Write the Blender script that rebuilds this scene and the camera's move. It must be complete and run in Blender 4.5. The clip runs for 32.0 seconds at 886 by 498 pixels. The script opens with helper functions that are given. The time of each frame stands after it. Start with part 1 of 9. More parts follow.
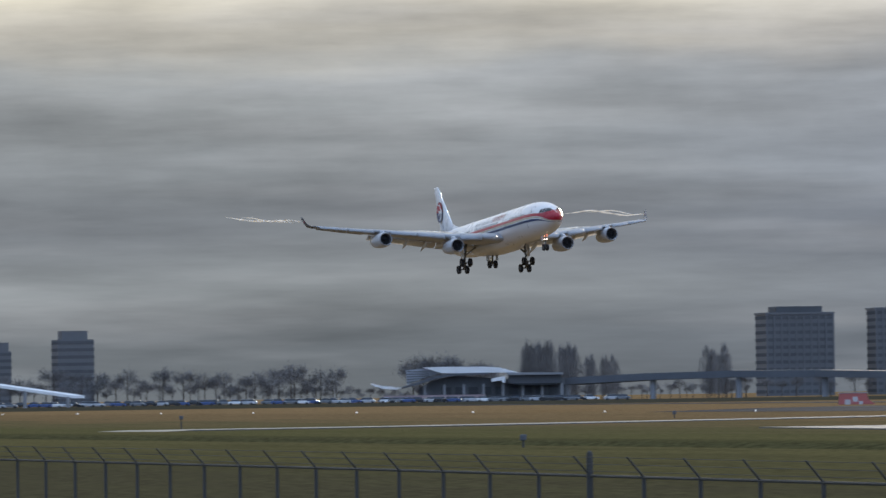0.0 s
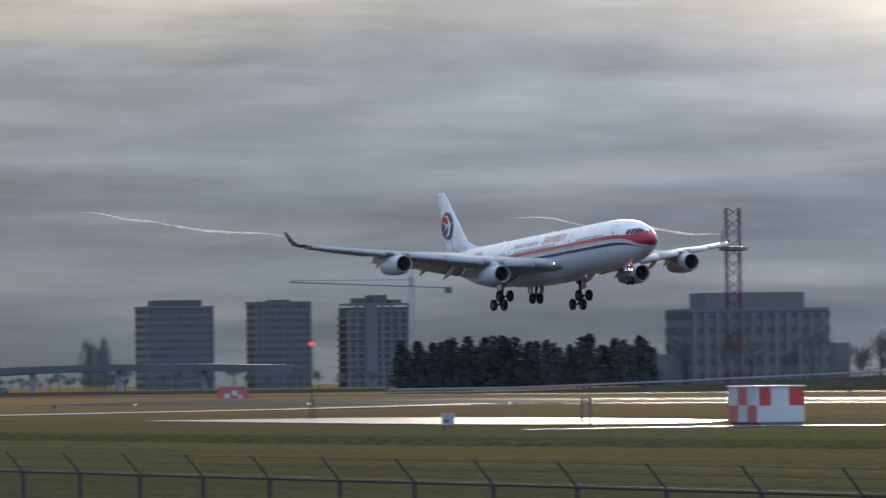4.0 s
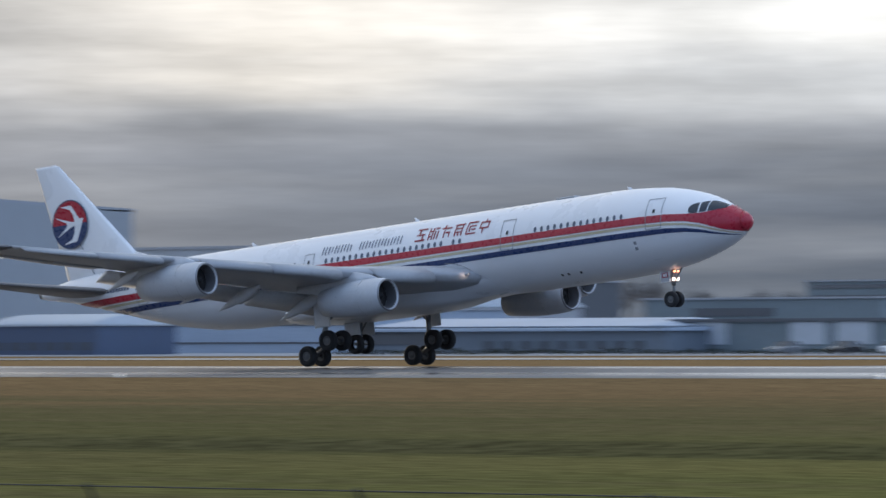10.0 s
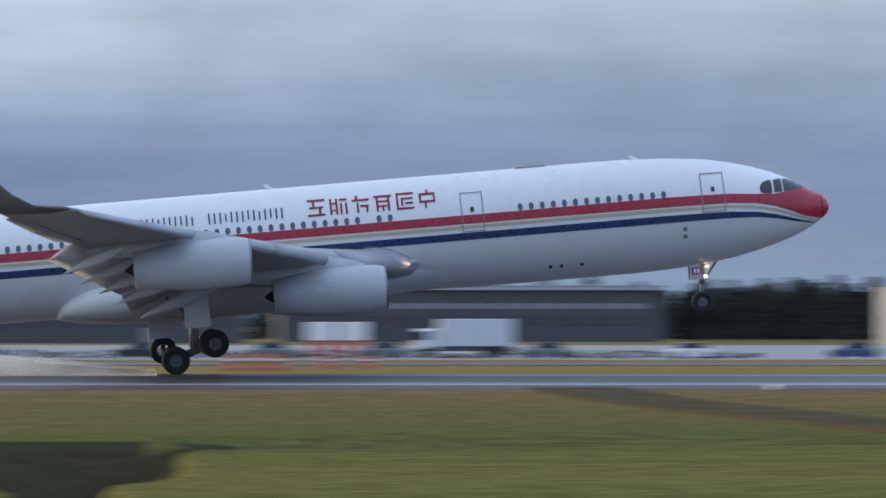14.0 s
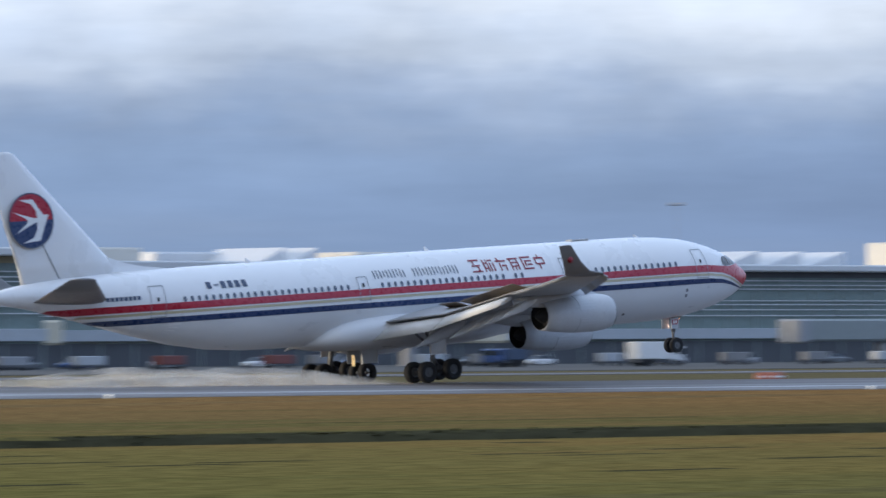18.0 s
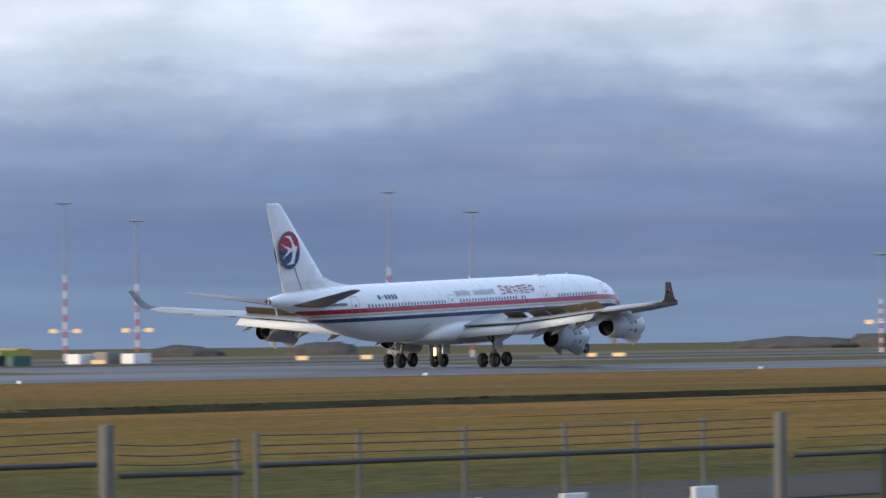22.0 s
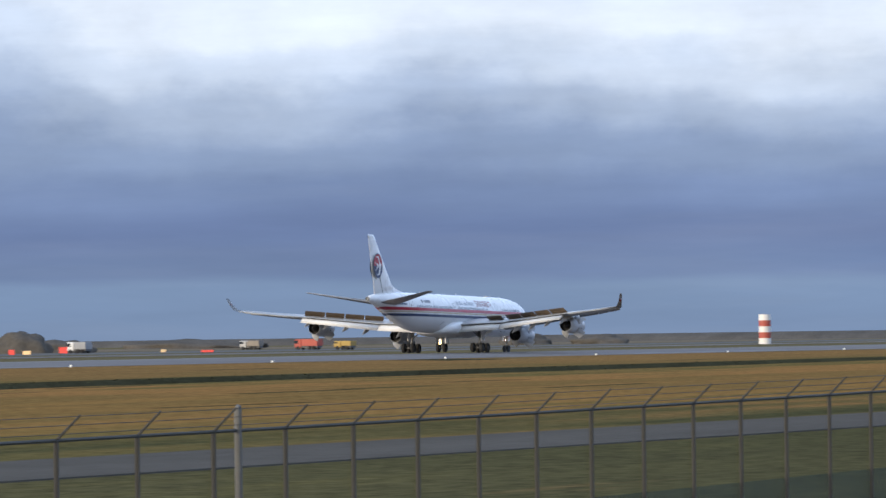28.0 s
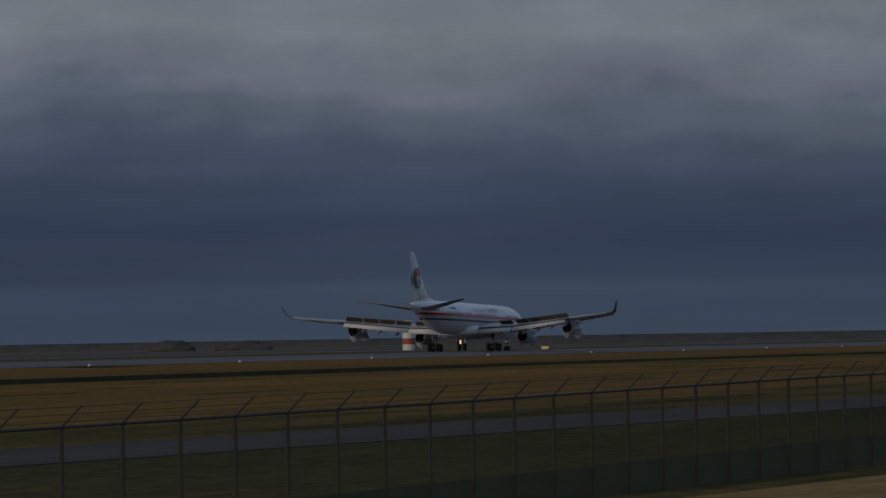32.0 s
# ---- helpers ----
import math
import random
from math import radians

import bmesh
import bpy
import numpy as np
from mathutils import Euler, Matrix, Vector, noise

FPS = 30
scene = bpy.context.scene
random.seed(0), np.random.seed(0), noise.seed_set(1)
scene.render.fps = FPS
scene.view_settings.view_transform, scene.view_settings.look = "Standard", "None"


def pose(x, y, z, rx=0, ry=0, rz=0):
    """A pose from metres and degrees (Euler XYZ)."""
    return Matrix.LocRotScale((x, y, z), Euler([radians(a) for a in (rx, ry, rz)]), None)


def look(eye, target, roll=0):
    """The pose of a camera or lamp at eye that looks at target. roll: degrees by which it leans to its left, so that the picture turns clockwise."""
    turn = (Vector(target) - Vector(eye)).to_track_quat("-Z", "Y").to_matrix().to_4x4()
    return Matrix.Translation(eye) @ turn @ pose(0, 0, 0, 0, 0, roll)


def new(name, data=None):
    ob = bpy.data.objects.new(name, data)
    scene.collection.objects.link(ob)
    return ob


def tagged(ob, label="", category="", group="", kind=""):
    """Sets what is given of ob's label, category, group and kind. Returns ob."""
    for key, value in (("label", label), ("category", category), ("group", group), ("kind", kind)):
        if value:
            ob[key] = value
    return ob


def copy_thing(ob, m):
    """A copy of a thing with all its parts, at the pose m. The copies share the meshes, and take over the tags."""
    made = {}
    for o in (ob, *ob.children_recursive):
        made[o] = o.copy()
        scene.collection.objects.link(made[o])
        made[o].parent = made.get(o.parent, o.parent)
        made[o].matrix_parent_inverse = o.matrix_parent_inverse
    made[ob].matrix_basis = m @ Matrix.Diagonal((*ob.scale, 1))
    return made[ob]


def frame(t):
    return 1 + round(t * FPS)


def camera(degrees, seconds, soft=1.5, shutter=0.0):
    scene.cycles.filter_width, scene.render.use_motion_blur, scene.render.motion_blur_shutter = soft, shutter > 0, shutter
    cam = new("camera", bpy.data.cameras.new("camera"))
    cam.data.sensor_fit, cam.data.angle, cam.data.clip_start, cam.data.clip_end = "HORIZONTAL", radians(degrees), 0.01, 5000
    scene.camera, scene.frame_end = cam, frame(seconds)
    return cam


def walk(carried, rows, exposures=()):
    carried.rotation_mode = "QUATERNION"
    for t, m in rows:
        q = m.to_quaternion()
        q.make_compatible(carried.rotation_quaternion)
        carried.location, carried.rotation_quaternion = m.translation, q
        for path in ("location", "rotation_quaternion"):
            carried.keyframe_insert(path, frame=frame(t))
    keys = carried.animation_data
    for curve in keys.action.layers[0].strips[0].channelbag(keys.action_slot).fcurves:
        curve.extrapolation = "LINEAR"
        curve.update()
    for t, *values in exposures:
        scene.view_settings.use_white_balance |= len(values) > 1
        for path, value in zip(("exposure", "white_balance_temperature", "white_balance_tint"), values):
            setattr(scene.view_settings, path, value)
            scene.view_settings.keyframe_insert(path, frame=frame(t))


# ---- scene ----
# A stretch of airfield seen from a bank north of its runway. x runs along the runway, y away from the camera, z up.
EYE = 2.443
cam = camera(8.24, 32.0, soft=1.5, shutter=0.5)
# seconds, bearing, tilt, roll in degrees
PATH = [
    (0, -72.461, 1.348, 0.8), (0.5, -71.888, 1.344, 0.79), (1, -71.296, 1.323, 0.78), (1.5, -70.636, 1.266, 0.76), (2, -69.978, 1.241, 0.73),
    (2.5, -69.262, 1.226, 0.71), (4.5, -65.647, 1.177, 0.75), (5, -64.502, 1.098, 0.74), (5.5, -63.247, 0.984, 0.73), (6, -61.809, 0.944, 0.71),
    (6.5, -60.16, 0.908, 0.67), (7, -58.273, 0.829, 0.61), (7.5, -56.355, 0.766, 0.54), (8, -54.183, 0.781, 0.48), (8.5, -51.558, 0.805, 0.42),
    (9, -48.263, 0.821, 0.37), (9.5, -44.656, 0.811, 0.33), (10, -40.985, 0.754, 0.28), (10.5, -37.02, 0.663, 0.25), (11, -32.419, 0.594, 0.21),
    (11.5, -27.212, 0.558, 0.17), (12, -21.693, 0.559, 0.13), (12.5, -15.898, 0.594, 0.1), (13, -9.884, 0.61, 0.06), (13.5, -3.55, 0.642, 0.02),
    (14, 3.058, 0.716, -0.02), (14.5, 9.116, 0.794, 0), (16.5, 29.01, 0.815, 0.17), (17, 33.014, 0.843, 0.23), (17.5, 36.709, 0.887, 0.27),
    (18, 40.023, 0.898, 0.3), (18.5, 43.146, 0.977, 0.33), (19, 46.116, 0.999, 0.37), (19.5, 48.742, 0.987, 0.44), (20, 51.131, 0.94, 0.53),
    (20.5, 53.157, 0.895, 0.62), (21, 55.118, 0.886, 0.7), (21.5, 56.824, 0.86, 0.68), (22, 58.314, 0.865, 0.65), (22.5, 59.769, 0.858, 0.63),
    (23, 61.102, 0.847, 0.59), (23.5, 62.253, 0.845, 0.56), (24, 63.303, 0.846, 0.6), (24.5, 64.362, 0.843, 0.67), (25, 65.403, 0.823, 0.73),
    (25.5, 66.291, 0.794, 0.75), (27.5, 68.973, 0.809, 0.73), (28, 69.534, 0.814, 0.73), (28.5, 70.04, 0.827, 0.73), (29, 70.517, 0.836, 0.72),
    (29.5, 71, 0.832, 0.71), (30, 71.458, 0.826, 0.7), (30.5, 71.859, 0.824, 0.7), (31, 72.21, 0.82, 0.74), (31.5, 72.541, 0.829, 0.82),
    (32, 72.852, 0.828, 0.93),
]
walk(cam, [(t, pose(0, 0, EYE, 90 + tilt, roll, -bearing)) for t, bearing, tilt, roll in PATH],
     exposures=[(0, 0.0, 6430, 10), (2, 0.0, 6450, 10), (5.5, 0.0, 6500, 10), (7, 0.09, 6640, 11), (8, 0.14, 6880, 14), (9, 0.03, 6800, 12), (10, 0.0, 6500, 10), (12.5, 0.0, 6430, 10), (14, 0.02, 6480, 10), (17, 0.03, 6280, 10),
                (18, 0.0, 6400, 10), (20, 0.0, 6400, 10), (23, 0.02, 6500, 10), (26, 0.12, 6500, 10), (29, 0.14, 6500, 10), (29.9, 0.06, 6500, 10), (30.5, -0.25, 6500, 10), (31, -0.68, 6500, 10), (31.5, -1.42, 6500, 10), (32, -2.18, 6500, 10)])

# ---------------- sky and sun ----------------
SUN_BEARING, SUN_HEIGHT = -61.5, 6.5


def build_sky():
    world = bpy.data.worlds.new("world")
    scene.world = world
    world.use_nodes = True
    nt = world.node_tree
    nt.nodes.clear()
    N, L = nt.nodes.new, nt.links.new
    out, bg = N("ShaderNodeOutputWorld"), N("ShaderNodeBackground")
    tex = N("ShaderNodeTexCoord")
    sep = N("ShaderNodeSeparateXYZ")
    L(tex.outputs["Generated"], sep.inputs[0])

    def math_node(op, a, b=None, c=None):
        n = N("ShaderNodeMath")
        n.operation = op
        for i, v in enumerate((a, b, c)):
            if v is None:
                continue
            if isinstance(v, (int, float)):
                n.inputs[i].default_value = v
            else:
                L(v, n.inputs[i])
        return n.outputs[0]

    def mix(f, a, b):
        n = N("ShaderNodeMix")
        n.data_type = "RGBA"
        for i, v in ((0, f), (6, a), (7, b)):
            if isinstance(v, tuple):
                n.inputs[i].default_value = (*v, 1)
            elif isinstance(v, (int, float)):
                n.inputs[i].default_value = v
            else:
                L(v, n.inputs[i])
        return n.outputs[2]

    def ramp(f, stops):
        n = N("ShaderNodeValToRGB")
        n.color_ramp.interpolation = "EASE"
        while len(n.color_ramp.elements) < len(stops):
            n.color_ramp.elements.new(0.5)
        for e, (p, c) in zip(n.color_ramp.elements, stops):
            e.position, e.color = p, (*c, 1)
        L(f, n.inputs[0])
        return n.outputs[0]

    def clouds(sx, sz, detail, rough, seed):
        m = N("ShaderNodeMapping")
        m.inputs["Scale"].default_value = (sx, sx, sz)
        m.inputs["Location"].default_value = (seed, seed * 0.7, seed * 0.3)
        L(tex.outputs["Generated"], m.inputs[0])
        n = N("ShaderNodeTexNoise")
        n.inputs["Scale"].default_value = 1.0
        n.inputs["Detail"].default_value = detail
        n.inputs["Roughness"].default_value = rough
        L(m.outputs[0], n.inputs[0])
        return n.outputs[0]

    # the height over the horizon, bent by broad clouds so that no band is straight
    z = sep.outputs[2]
    broad = clouds(9, 42, 3, 0.5, 3.1)
    fine = clouds(26, 170, 5, 0.5, 7.7)
    lumps = clouds(20, 34, 6, 0.56, 5.2)
    west_side = N("ShaderNodeMapRange")
    west_side.inputs["From Min"].default_value, west_side.inputs["From Max"].default_value = 0.1, 0.9
    west_side.inputs["To Max"].default_value = 0.034
    L(sep.outputs[0], west_side.inputs[0])
    aloft = N("ShaderNodeMapRange")
    aloft.interpolation_type = "SMOOTHSTEP"
    aloft.inputs["From Min"].default_value, aloft.inputs["From Max"].default_value = 0.012, 0.045
    aloft.inputs["To Min"].default_value = 0.08
    L(z, aloft.inputs[0])
    sway = math_node("MULTIPLY", math_node("SUBTRACT", broad, 0.5), 0.020)
    sway = math_node("ADD", sway, math_node("MULTIPLY", math_node("SUBTRACT", fine, 0.5), 0.007))
    sway = math_node("ADD", sway, math_node("MULTIPLY", math_node("SUBTRACT", lumps, 0.5), west_side.outputs[0]))
    # the cloud hangs lower over the sea
    sea = N("ShaderNodeMapRange")
    sea.interpolation_type = "SMOOTHSTEP"
    sea.inputs["From Min"].default_value, sea.inputs["From Max"].default_value = 0.88, 0.965
    sea.inputs["To Max"].default_value = 0.0065
    L(sep.outputs[0], sea.inputs[0])
    sway = math_node("ADD", sway, sea.outputs[0])
    bent = math_node("ADD", z, math_node("MULTIPLY", sway, aloft.outputs[0]))
    h = math_node("MULTIPLY", bent, 10.0)  # 1.0 at 5.7 degrees
    # along the sky: the sun's side, the middle, and the sea's side
    def span(a, b):
        n = N("ShaderNodeMapRange")
        n.interpolation_type = "SMOOTHSTEP"
        n.inputs["From Min"].default_value, n.inputs["From Max"].default_value = a, b
        L(sep.outputs[0], n.inputs[0])
        return n.outputs[0]

    east = ramp(h, [(0.0, (0.148, 0.171, 0.208)), (0.087, (0.158, 0.181, 0.218)), (0.17, (0.240, 0.267, 0.310)), (0.28, (0.196, 0.219, 0.264)), (0.37, (0.248, 0.275, 0.322)),
                    (0.50, (0.332, 0.360, 0.408)), (0.60, (0.500, 0.490, 0.479)), (0.70, (0.740, 0.710, 0.643)), (0.85, (0.620, 0.620, 0.643)), (1.0, (0.850, 0.880, 0.938))])
    mid = ramp(h, [(0.0, (0.148, 0.179, 0.230)), (0.17, (0.172, 0.201, 0.252)), (0.25, (0.213, 0.240, 0.287)), (0.31, (0.33, 0.352, 0.392)), (0.39, (0.66, 0.68, 0.70)),
                   (0.47, (1.03, 1.03, 1.01)), (0.85, (0.79, 0.82, 0.87)), (1.0, (0.86, 0.96, 1.10))])
    west = ramp(h, [(0.0, (0.177, 0.252, 0.397)), (0.085, (0.183, 0.263, 0.413)), (0.108, (0.150, 0.214, 0.370)), (0.18, (0.142, 0.200, 0.366)), (0.25, (0.176, 0.244, 0.414)), (0.32, (0.245, 0.325, 0.495)),
                    (0.40, (0.385, 0.475, 0.640)), (0.48, (0.570, 0.665, 0.820)), (0.56, (0.735, 0.820, 0.950)), (0.85, (0.620, 0.760, 1.020)), (1.0, (0.750, 1.000, 1.450))])
    sky = mix(span(-0.92, -0.55), east, mid)
    sky = mix(span(-0.42, 0.04), sky, west)
    # warmer light on the cloud inland
    tint = N("ShaderNodeMix")
    tint.data_type, tint.blend_type = "RGBA", "MULTIPLY"
    L(math_node("SUBTRACT", 1.0, span(-0.965, -0.90)), tint.inputs[0])
    L(sky, tint.inputs[6])
    tint.inputs[7].default_value = (1.03, 1.0, 0.90, 1)
    sky = tint.outputs[2]
    # a duller bank of cloud over the middle
    dull = math_node("POWER", 2.718, math_node("MULTIPLY", math_node("POWER", math_node("DIVIDE", math_node("ABSOLUTE", math_node("SUBTRACT", sep.outputs[0], 0.10)), 0.15), 2.0), -1.0))
    sky = mix(math_node("MULTIPLY", dull, 0.62), sky, (0.255, 0.335, 0.468))
    # thinner cloud low down between the middle and the sea
    thin = math_node("POWER", 2.718, math_node("MULTIPLY", math_node("POWER", math_node("DIVIDE", math_node("ABSOLUTE", math_node("SUBTRACT", sep.outputs[0], 0.60)), 0.19), 2.0), -1.0))
    under = N("ShaderNodeMapRange")
    under.interpolation_type = "SMOOTHSTEP"
    under.inputs["From Min"].default_value, under.inputs["From Max"].default_value = 0.30, 0.48
    under.inputs["To Min"].default_value, under.inputs["To Max"].default_value = 0.75, 0.0
    L(h, under.inputs[0])
    sky = mix(math_node("MULTIPLY", thin, under.outputs[0]), sky, (0.270, 0.385, 0.590))
    # a greyer bank beside the break
    grey = math_node("POWER", 2.718, math_node("MULTIPLY", math_node("POWER", math_node("DIVIDE", math_node("ABSOLUTE", math_node("SUBTRACT", sep.outputs[0], -0.735)), 0.060), 2.0), -1.0))
    sky = mix(math_node("MULTIPLY", grey, 0.62), sky, (0.330, 0.330, 0.345))
    # the bright break in the cloud round the hidden sun
    gap = math_node("POWER", 2.718, math_node("MULTIPLY", math_node("POWER", math_node("DIVIDE", math_node("ABSOLUTE", math_node("SUBTRACT", sep.outputs[0], -0.815)), 0.040), 2.0), -1.0))
    over = N("ShaderNodeMapRange")
    over.interpolation_type = "SMOOTHSTEP"
    over.inputs["From Min"].default_value, over.inputs["From Max"].default_value = 0.38, 0.54
    L(h, over.inputs[0])
    sky = mix(math_node("MULTIPLY", gap, over.outputs[0]), sky, (1.02, 0.93, 0.78))
    # a second, creamy break beyond the grey bank
    cream = math_node("POWER", 2.718, math_node("MULTIPLY", math_node("POWER", math_node("DIVIDE", math_node("ABSOLUTE", math_node("SUBTRACT", sep.outputs[0], -0.675)), 0.034), 2.0), -1.0))
    above = N("ShaderNodeMapRange")
    above.interpolation_type = "SMOOTHSTEP"
    above.inputs["From Min"].default_value, above.inputs["From Max"].default_value = 0.33, 0.45
    above.inputs["To Max"].default_value = 0.75
    L(h, above.inputs[0])
    sky = mix(math_node("MULTIPLY", cream, above.outputs[0]), sky, (0.98, 0.92, 0.83))
    streak = clouds(11, 120, 4, 0.5, 1.3)
    inland = N("ShaderNodeMapRange")
    inland.inputs["From Min"].default_value, inland.inputs["From Max"].default_value = -0.8, 0.0
    inland.inputs["To Min"].default_value, inland.inputs["To Max"].default_value = 1.1, 0.3
    L(sep.outputs[0], inland.inputs[0])
    sky = mix(math_node("MULTIPLY", math_node("MAXIMUM", math_node("SUBTRACT", streak, 0.50), 0.0), inland.outputs[0]), sky, (0.55, 0.56, 0.58))
    # wisps and billows in the cloud
    def shaded(colour, amount):
        n = N("ShaderNodeVectorMath")
        n.operation = "SCALE"
        L(colour, n.inputs[0]), L(amount, n.inputs["Scale"])
        return n.outputs[0]

    wisps = clouds(12, 105, 7, 0.58, 11.3)
    billows = clouds(34, 62, 6, 0.56, 2.9)
    wisp_share = N("ShaderNodeMapRange")
    wisp_share.inputs["From Min"].default_value, wisp_share.inputs["From Max"].default_value = -0.7, -0.25
    wisp_share.inputs["To Min"].default_value, wisp_share.inputs["To Max"].default_value = 1.35, 0.45
    L(sep.outputs[0], wisp_share.inputs[0])
    high = N("ShaderNodeMapRange")
    high.interpolation_type = "SMOOTHSTEP"
    high.inputs["From Min"].default_value, high.inputs["From Max"].default_value = 0.12, 0.40
    high.inputs["To Max"].default_value = 0.55
    L(h, high.inputs[0])
    sky = shaded(sky, math_node("ADD", 1.0, math_node("MULTIPLY", math_node("SUBTRACT", wisps, 0.5), wisp_share.outputs[0])))
    sky = shaded(sky, math_node("ADD", 1.0, math_node("MULTIPLY", math_node("SUBTRACT", billows, 0.5), high.outputs[0])))
    # the sky away from the sun, behind the viewer, is duller
    rear = N("ShaderNodeMapRange")
    rear.interpolation_type = "SMOOTHSTEP"
    rear.inputs["From Min"].default_value, rear.inputs["From Max"].default_value = -0.75, 0.15
    L(sep.outputs[1], rear.inputs[0])
    veiled = N("ShaderNodeMix")
    veiled.data_type, veiled.blend_type = "RGBA", "MULTIPLY"
    veiled.inputs[0].default_value = 1.0
    L(sky, veiled.inputs[6]), L(mix(rear.outputs[0], (0.70, 0.775, 0.88), (1.0, 1.0, 1.0)), veiled.inputs[7])
    sky = veiled.outputs[2]
    # the thin cloud in front of the sun
    b, e = radians(SUN_BEARING), radians(SUN_HEIGHT)
    dot = N("ShaderNodeVectorMath")
    dot.operation = "DOT_PRODUCT"
    L(tex.outputs["Generated"], dot.inputs[0])
    dot.inputs[1].default_value = (math.sin(b) * math.cos(e), math.cos(b) * math.cos(e), math.sin(e))
    glow = math_node("POWER", math_node("MAXIMUM", dot.outputs["Value"], 0.0), 1500.0)
    add = N("ShaderNodeMix")
    add.data_type, add.blend_type = "RGBA", "ADD"
    L(glow, add.inputs[0])
    L(sky, add.inputs[6])
    add.inputs[7].default_value = (4.2, 3.7, 2.8, 1)
    L(add.outputs[2], bg.inputs[0])
    bg.inputs[1].default_value = 1.0
    L(bg.outputs[0], out.inputs[0])

    lamp = bpy.data.lights.new("sun", "SUN")
    lamp.energy, lamp.angle, lamp.color = 2.7, radians(8), (1.0, 0.84, 0.64)
    ob = new("sun", lamp)
    way = Vector((math.sin(b) * math.cos(e), math.cos(b) * math.cos(e), math.sin(e)))
    ob.matrix_world = look(way * 100, (0, 0, 0))


build_sky()


# ---------------- materials ----------------
def material(name, colour, rough=0.6, metal=0.0, vary=0.12, grain=1.0, streak=(1, 1, 1), bump=0.0, coat=0.0, random_tint=0.0, shine=None, patchy=0.0):
    """A surface with a broad and a fine variation of its colour and roughness, at real size."""
    m = bpy.data.materials.new(name)
    m.use_nodes = True
    nt = m.node_tree
    N, L = nt.nodes.new, nt.links.new
    p = nt.nodes["Principled BSDF"]
    tex, mp = N("ShaderNodeTexCoord"), N("ShaderNodeMapping")
    mp.inputs["Scale"].default_value = streak
    L(tex.outputs["Object"], mp.inputs[0])
    a, b = N("ShaderNodeTexNoise"), N("ShaderNodeTexNoise")
    a.inputs["Scale"].default_value, a.inputs["Detail"].default_value = 0.35 * grain, 3
    b.inputs["Scale"].default_value, b.inputs["Detail"].default_value = 4.0 * grain, 5
    L(mp.outputs[0], a.inputs[0]), L(mp.outputs[0], b.inputs[0])
    s = N("ShaderNodeMath")
    s.operation = "ADD"
    L(a.outputs[0], s.inputs[0]), L(b.outputs[0], s.inputs[1])
    v = N("ShaderNodeMapRange")
    v.inputs["From Min"].default_value, v.inputs["From Max"].default_value = 0.6, 1.4
    v.inputs["To Min"].default_value, v.inputs["To Max"].default_value = 1 - vary, 1 + vary
    L(s.outputs[0], v.inputs[0])
    h = N("ShaderNodeHueSaturation")
    h.inputs["Color"].default_value = (*colour, 1)
    last = v.outputs[0]
    if random_tint:
        info, r = N("ShaderNodeObjectInfo"), N("ShaderNodeMapRange")
        r.inputs["To Min"].default_value, r.inputs["To Max"].default_value = 1 - random_tint, 1 + random_tint
        L(info.outputs["Random"], r.inputs[0])
        k = N("ShaderNodeMath")
        k.operation = "MULTIPLY"
        L(last, k.inputs[0]), L(r.outputs[0], k.inputs[1])
        last = k.outputs[0]
    L(last, h.inputs["Value"])
    L(h.outputs[0], p.inputs["Base Color"])
    q = N("ShaderNodeMapRange")
    q.inputs["From Min"].default_value, q.inputs["From Max"].default_value = 0.3, 0.7
    q.inputs["To Min"].default_value, q.inputs["To Max"].default_value = max(0.02, rough - 0.08), min(1, rough + 0.08)
    L(b.outputs[0], q.inputs[0]), L(q.outputs[0], p.inputs["Roughness"])
    if patchy:
        q.inputs["To Min"].default_value, q.inputs["To Max"].default_value = rough - patchy, rough + 0.6 * patchy
        q.inputs["From Min"].default_value, q.inputs["From Max"].default_value = 0.40, 0.56
        L(a.outputs[0], q.inputs[0])
    p.inputs["Metallic"].default_value = metal
    p.inputs["Specular IOR Level"].default_value = shine if shine is not None else (0.0 if rough >= 0.85 else 0.5)
    p.inputs["Coat Weight"].default_value = coat
    p.inputs["Coat Roughness"].default_value = 0.12
    if bump:
        bm_ = N("ShaderNodeBump")
        bm_.inputs["Strength"].default_value, bm_.inputs["Distance"].default_value = 0.6, bump
        L(b.outputs[0], bm_.inputs["Height"]), L(bm_.outputs[0], p.inputs["Normal"])
    return m


def glowing(name, colour, strength):
    m = bpy.data.materials.new(name)
    m.use_nodes = True
    p = m.node_tree.nodes["Principled BSDF"]
    p.inputs["Base Color"].default_value = (*colour, 1)
    p.inputs["Emission Color"].default_value = (*colour, 1)
    p.inputs["Emission Strength"].default_value = strength
    return m


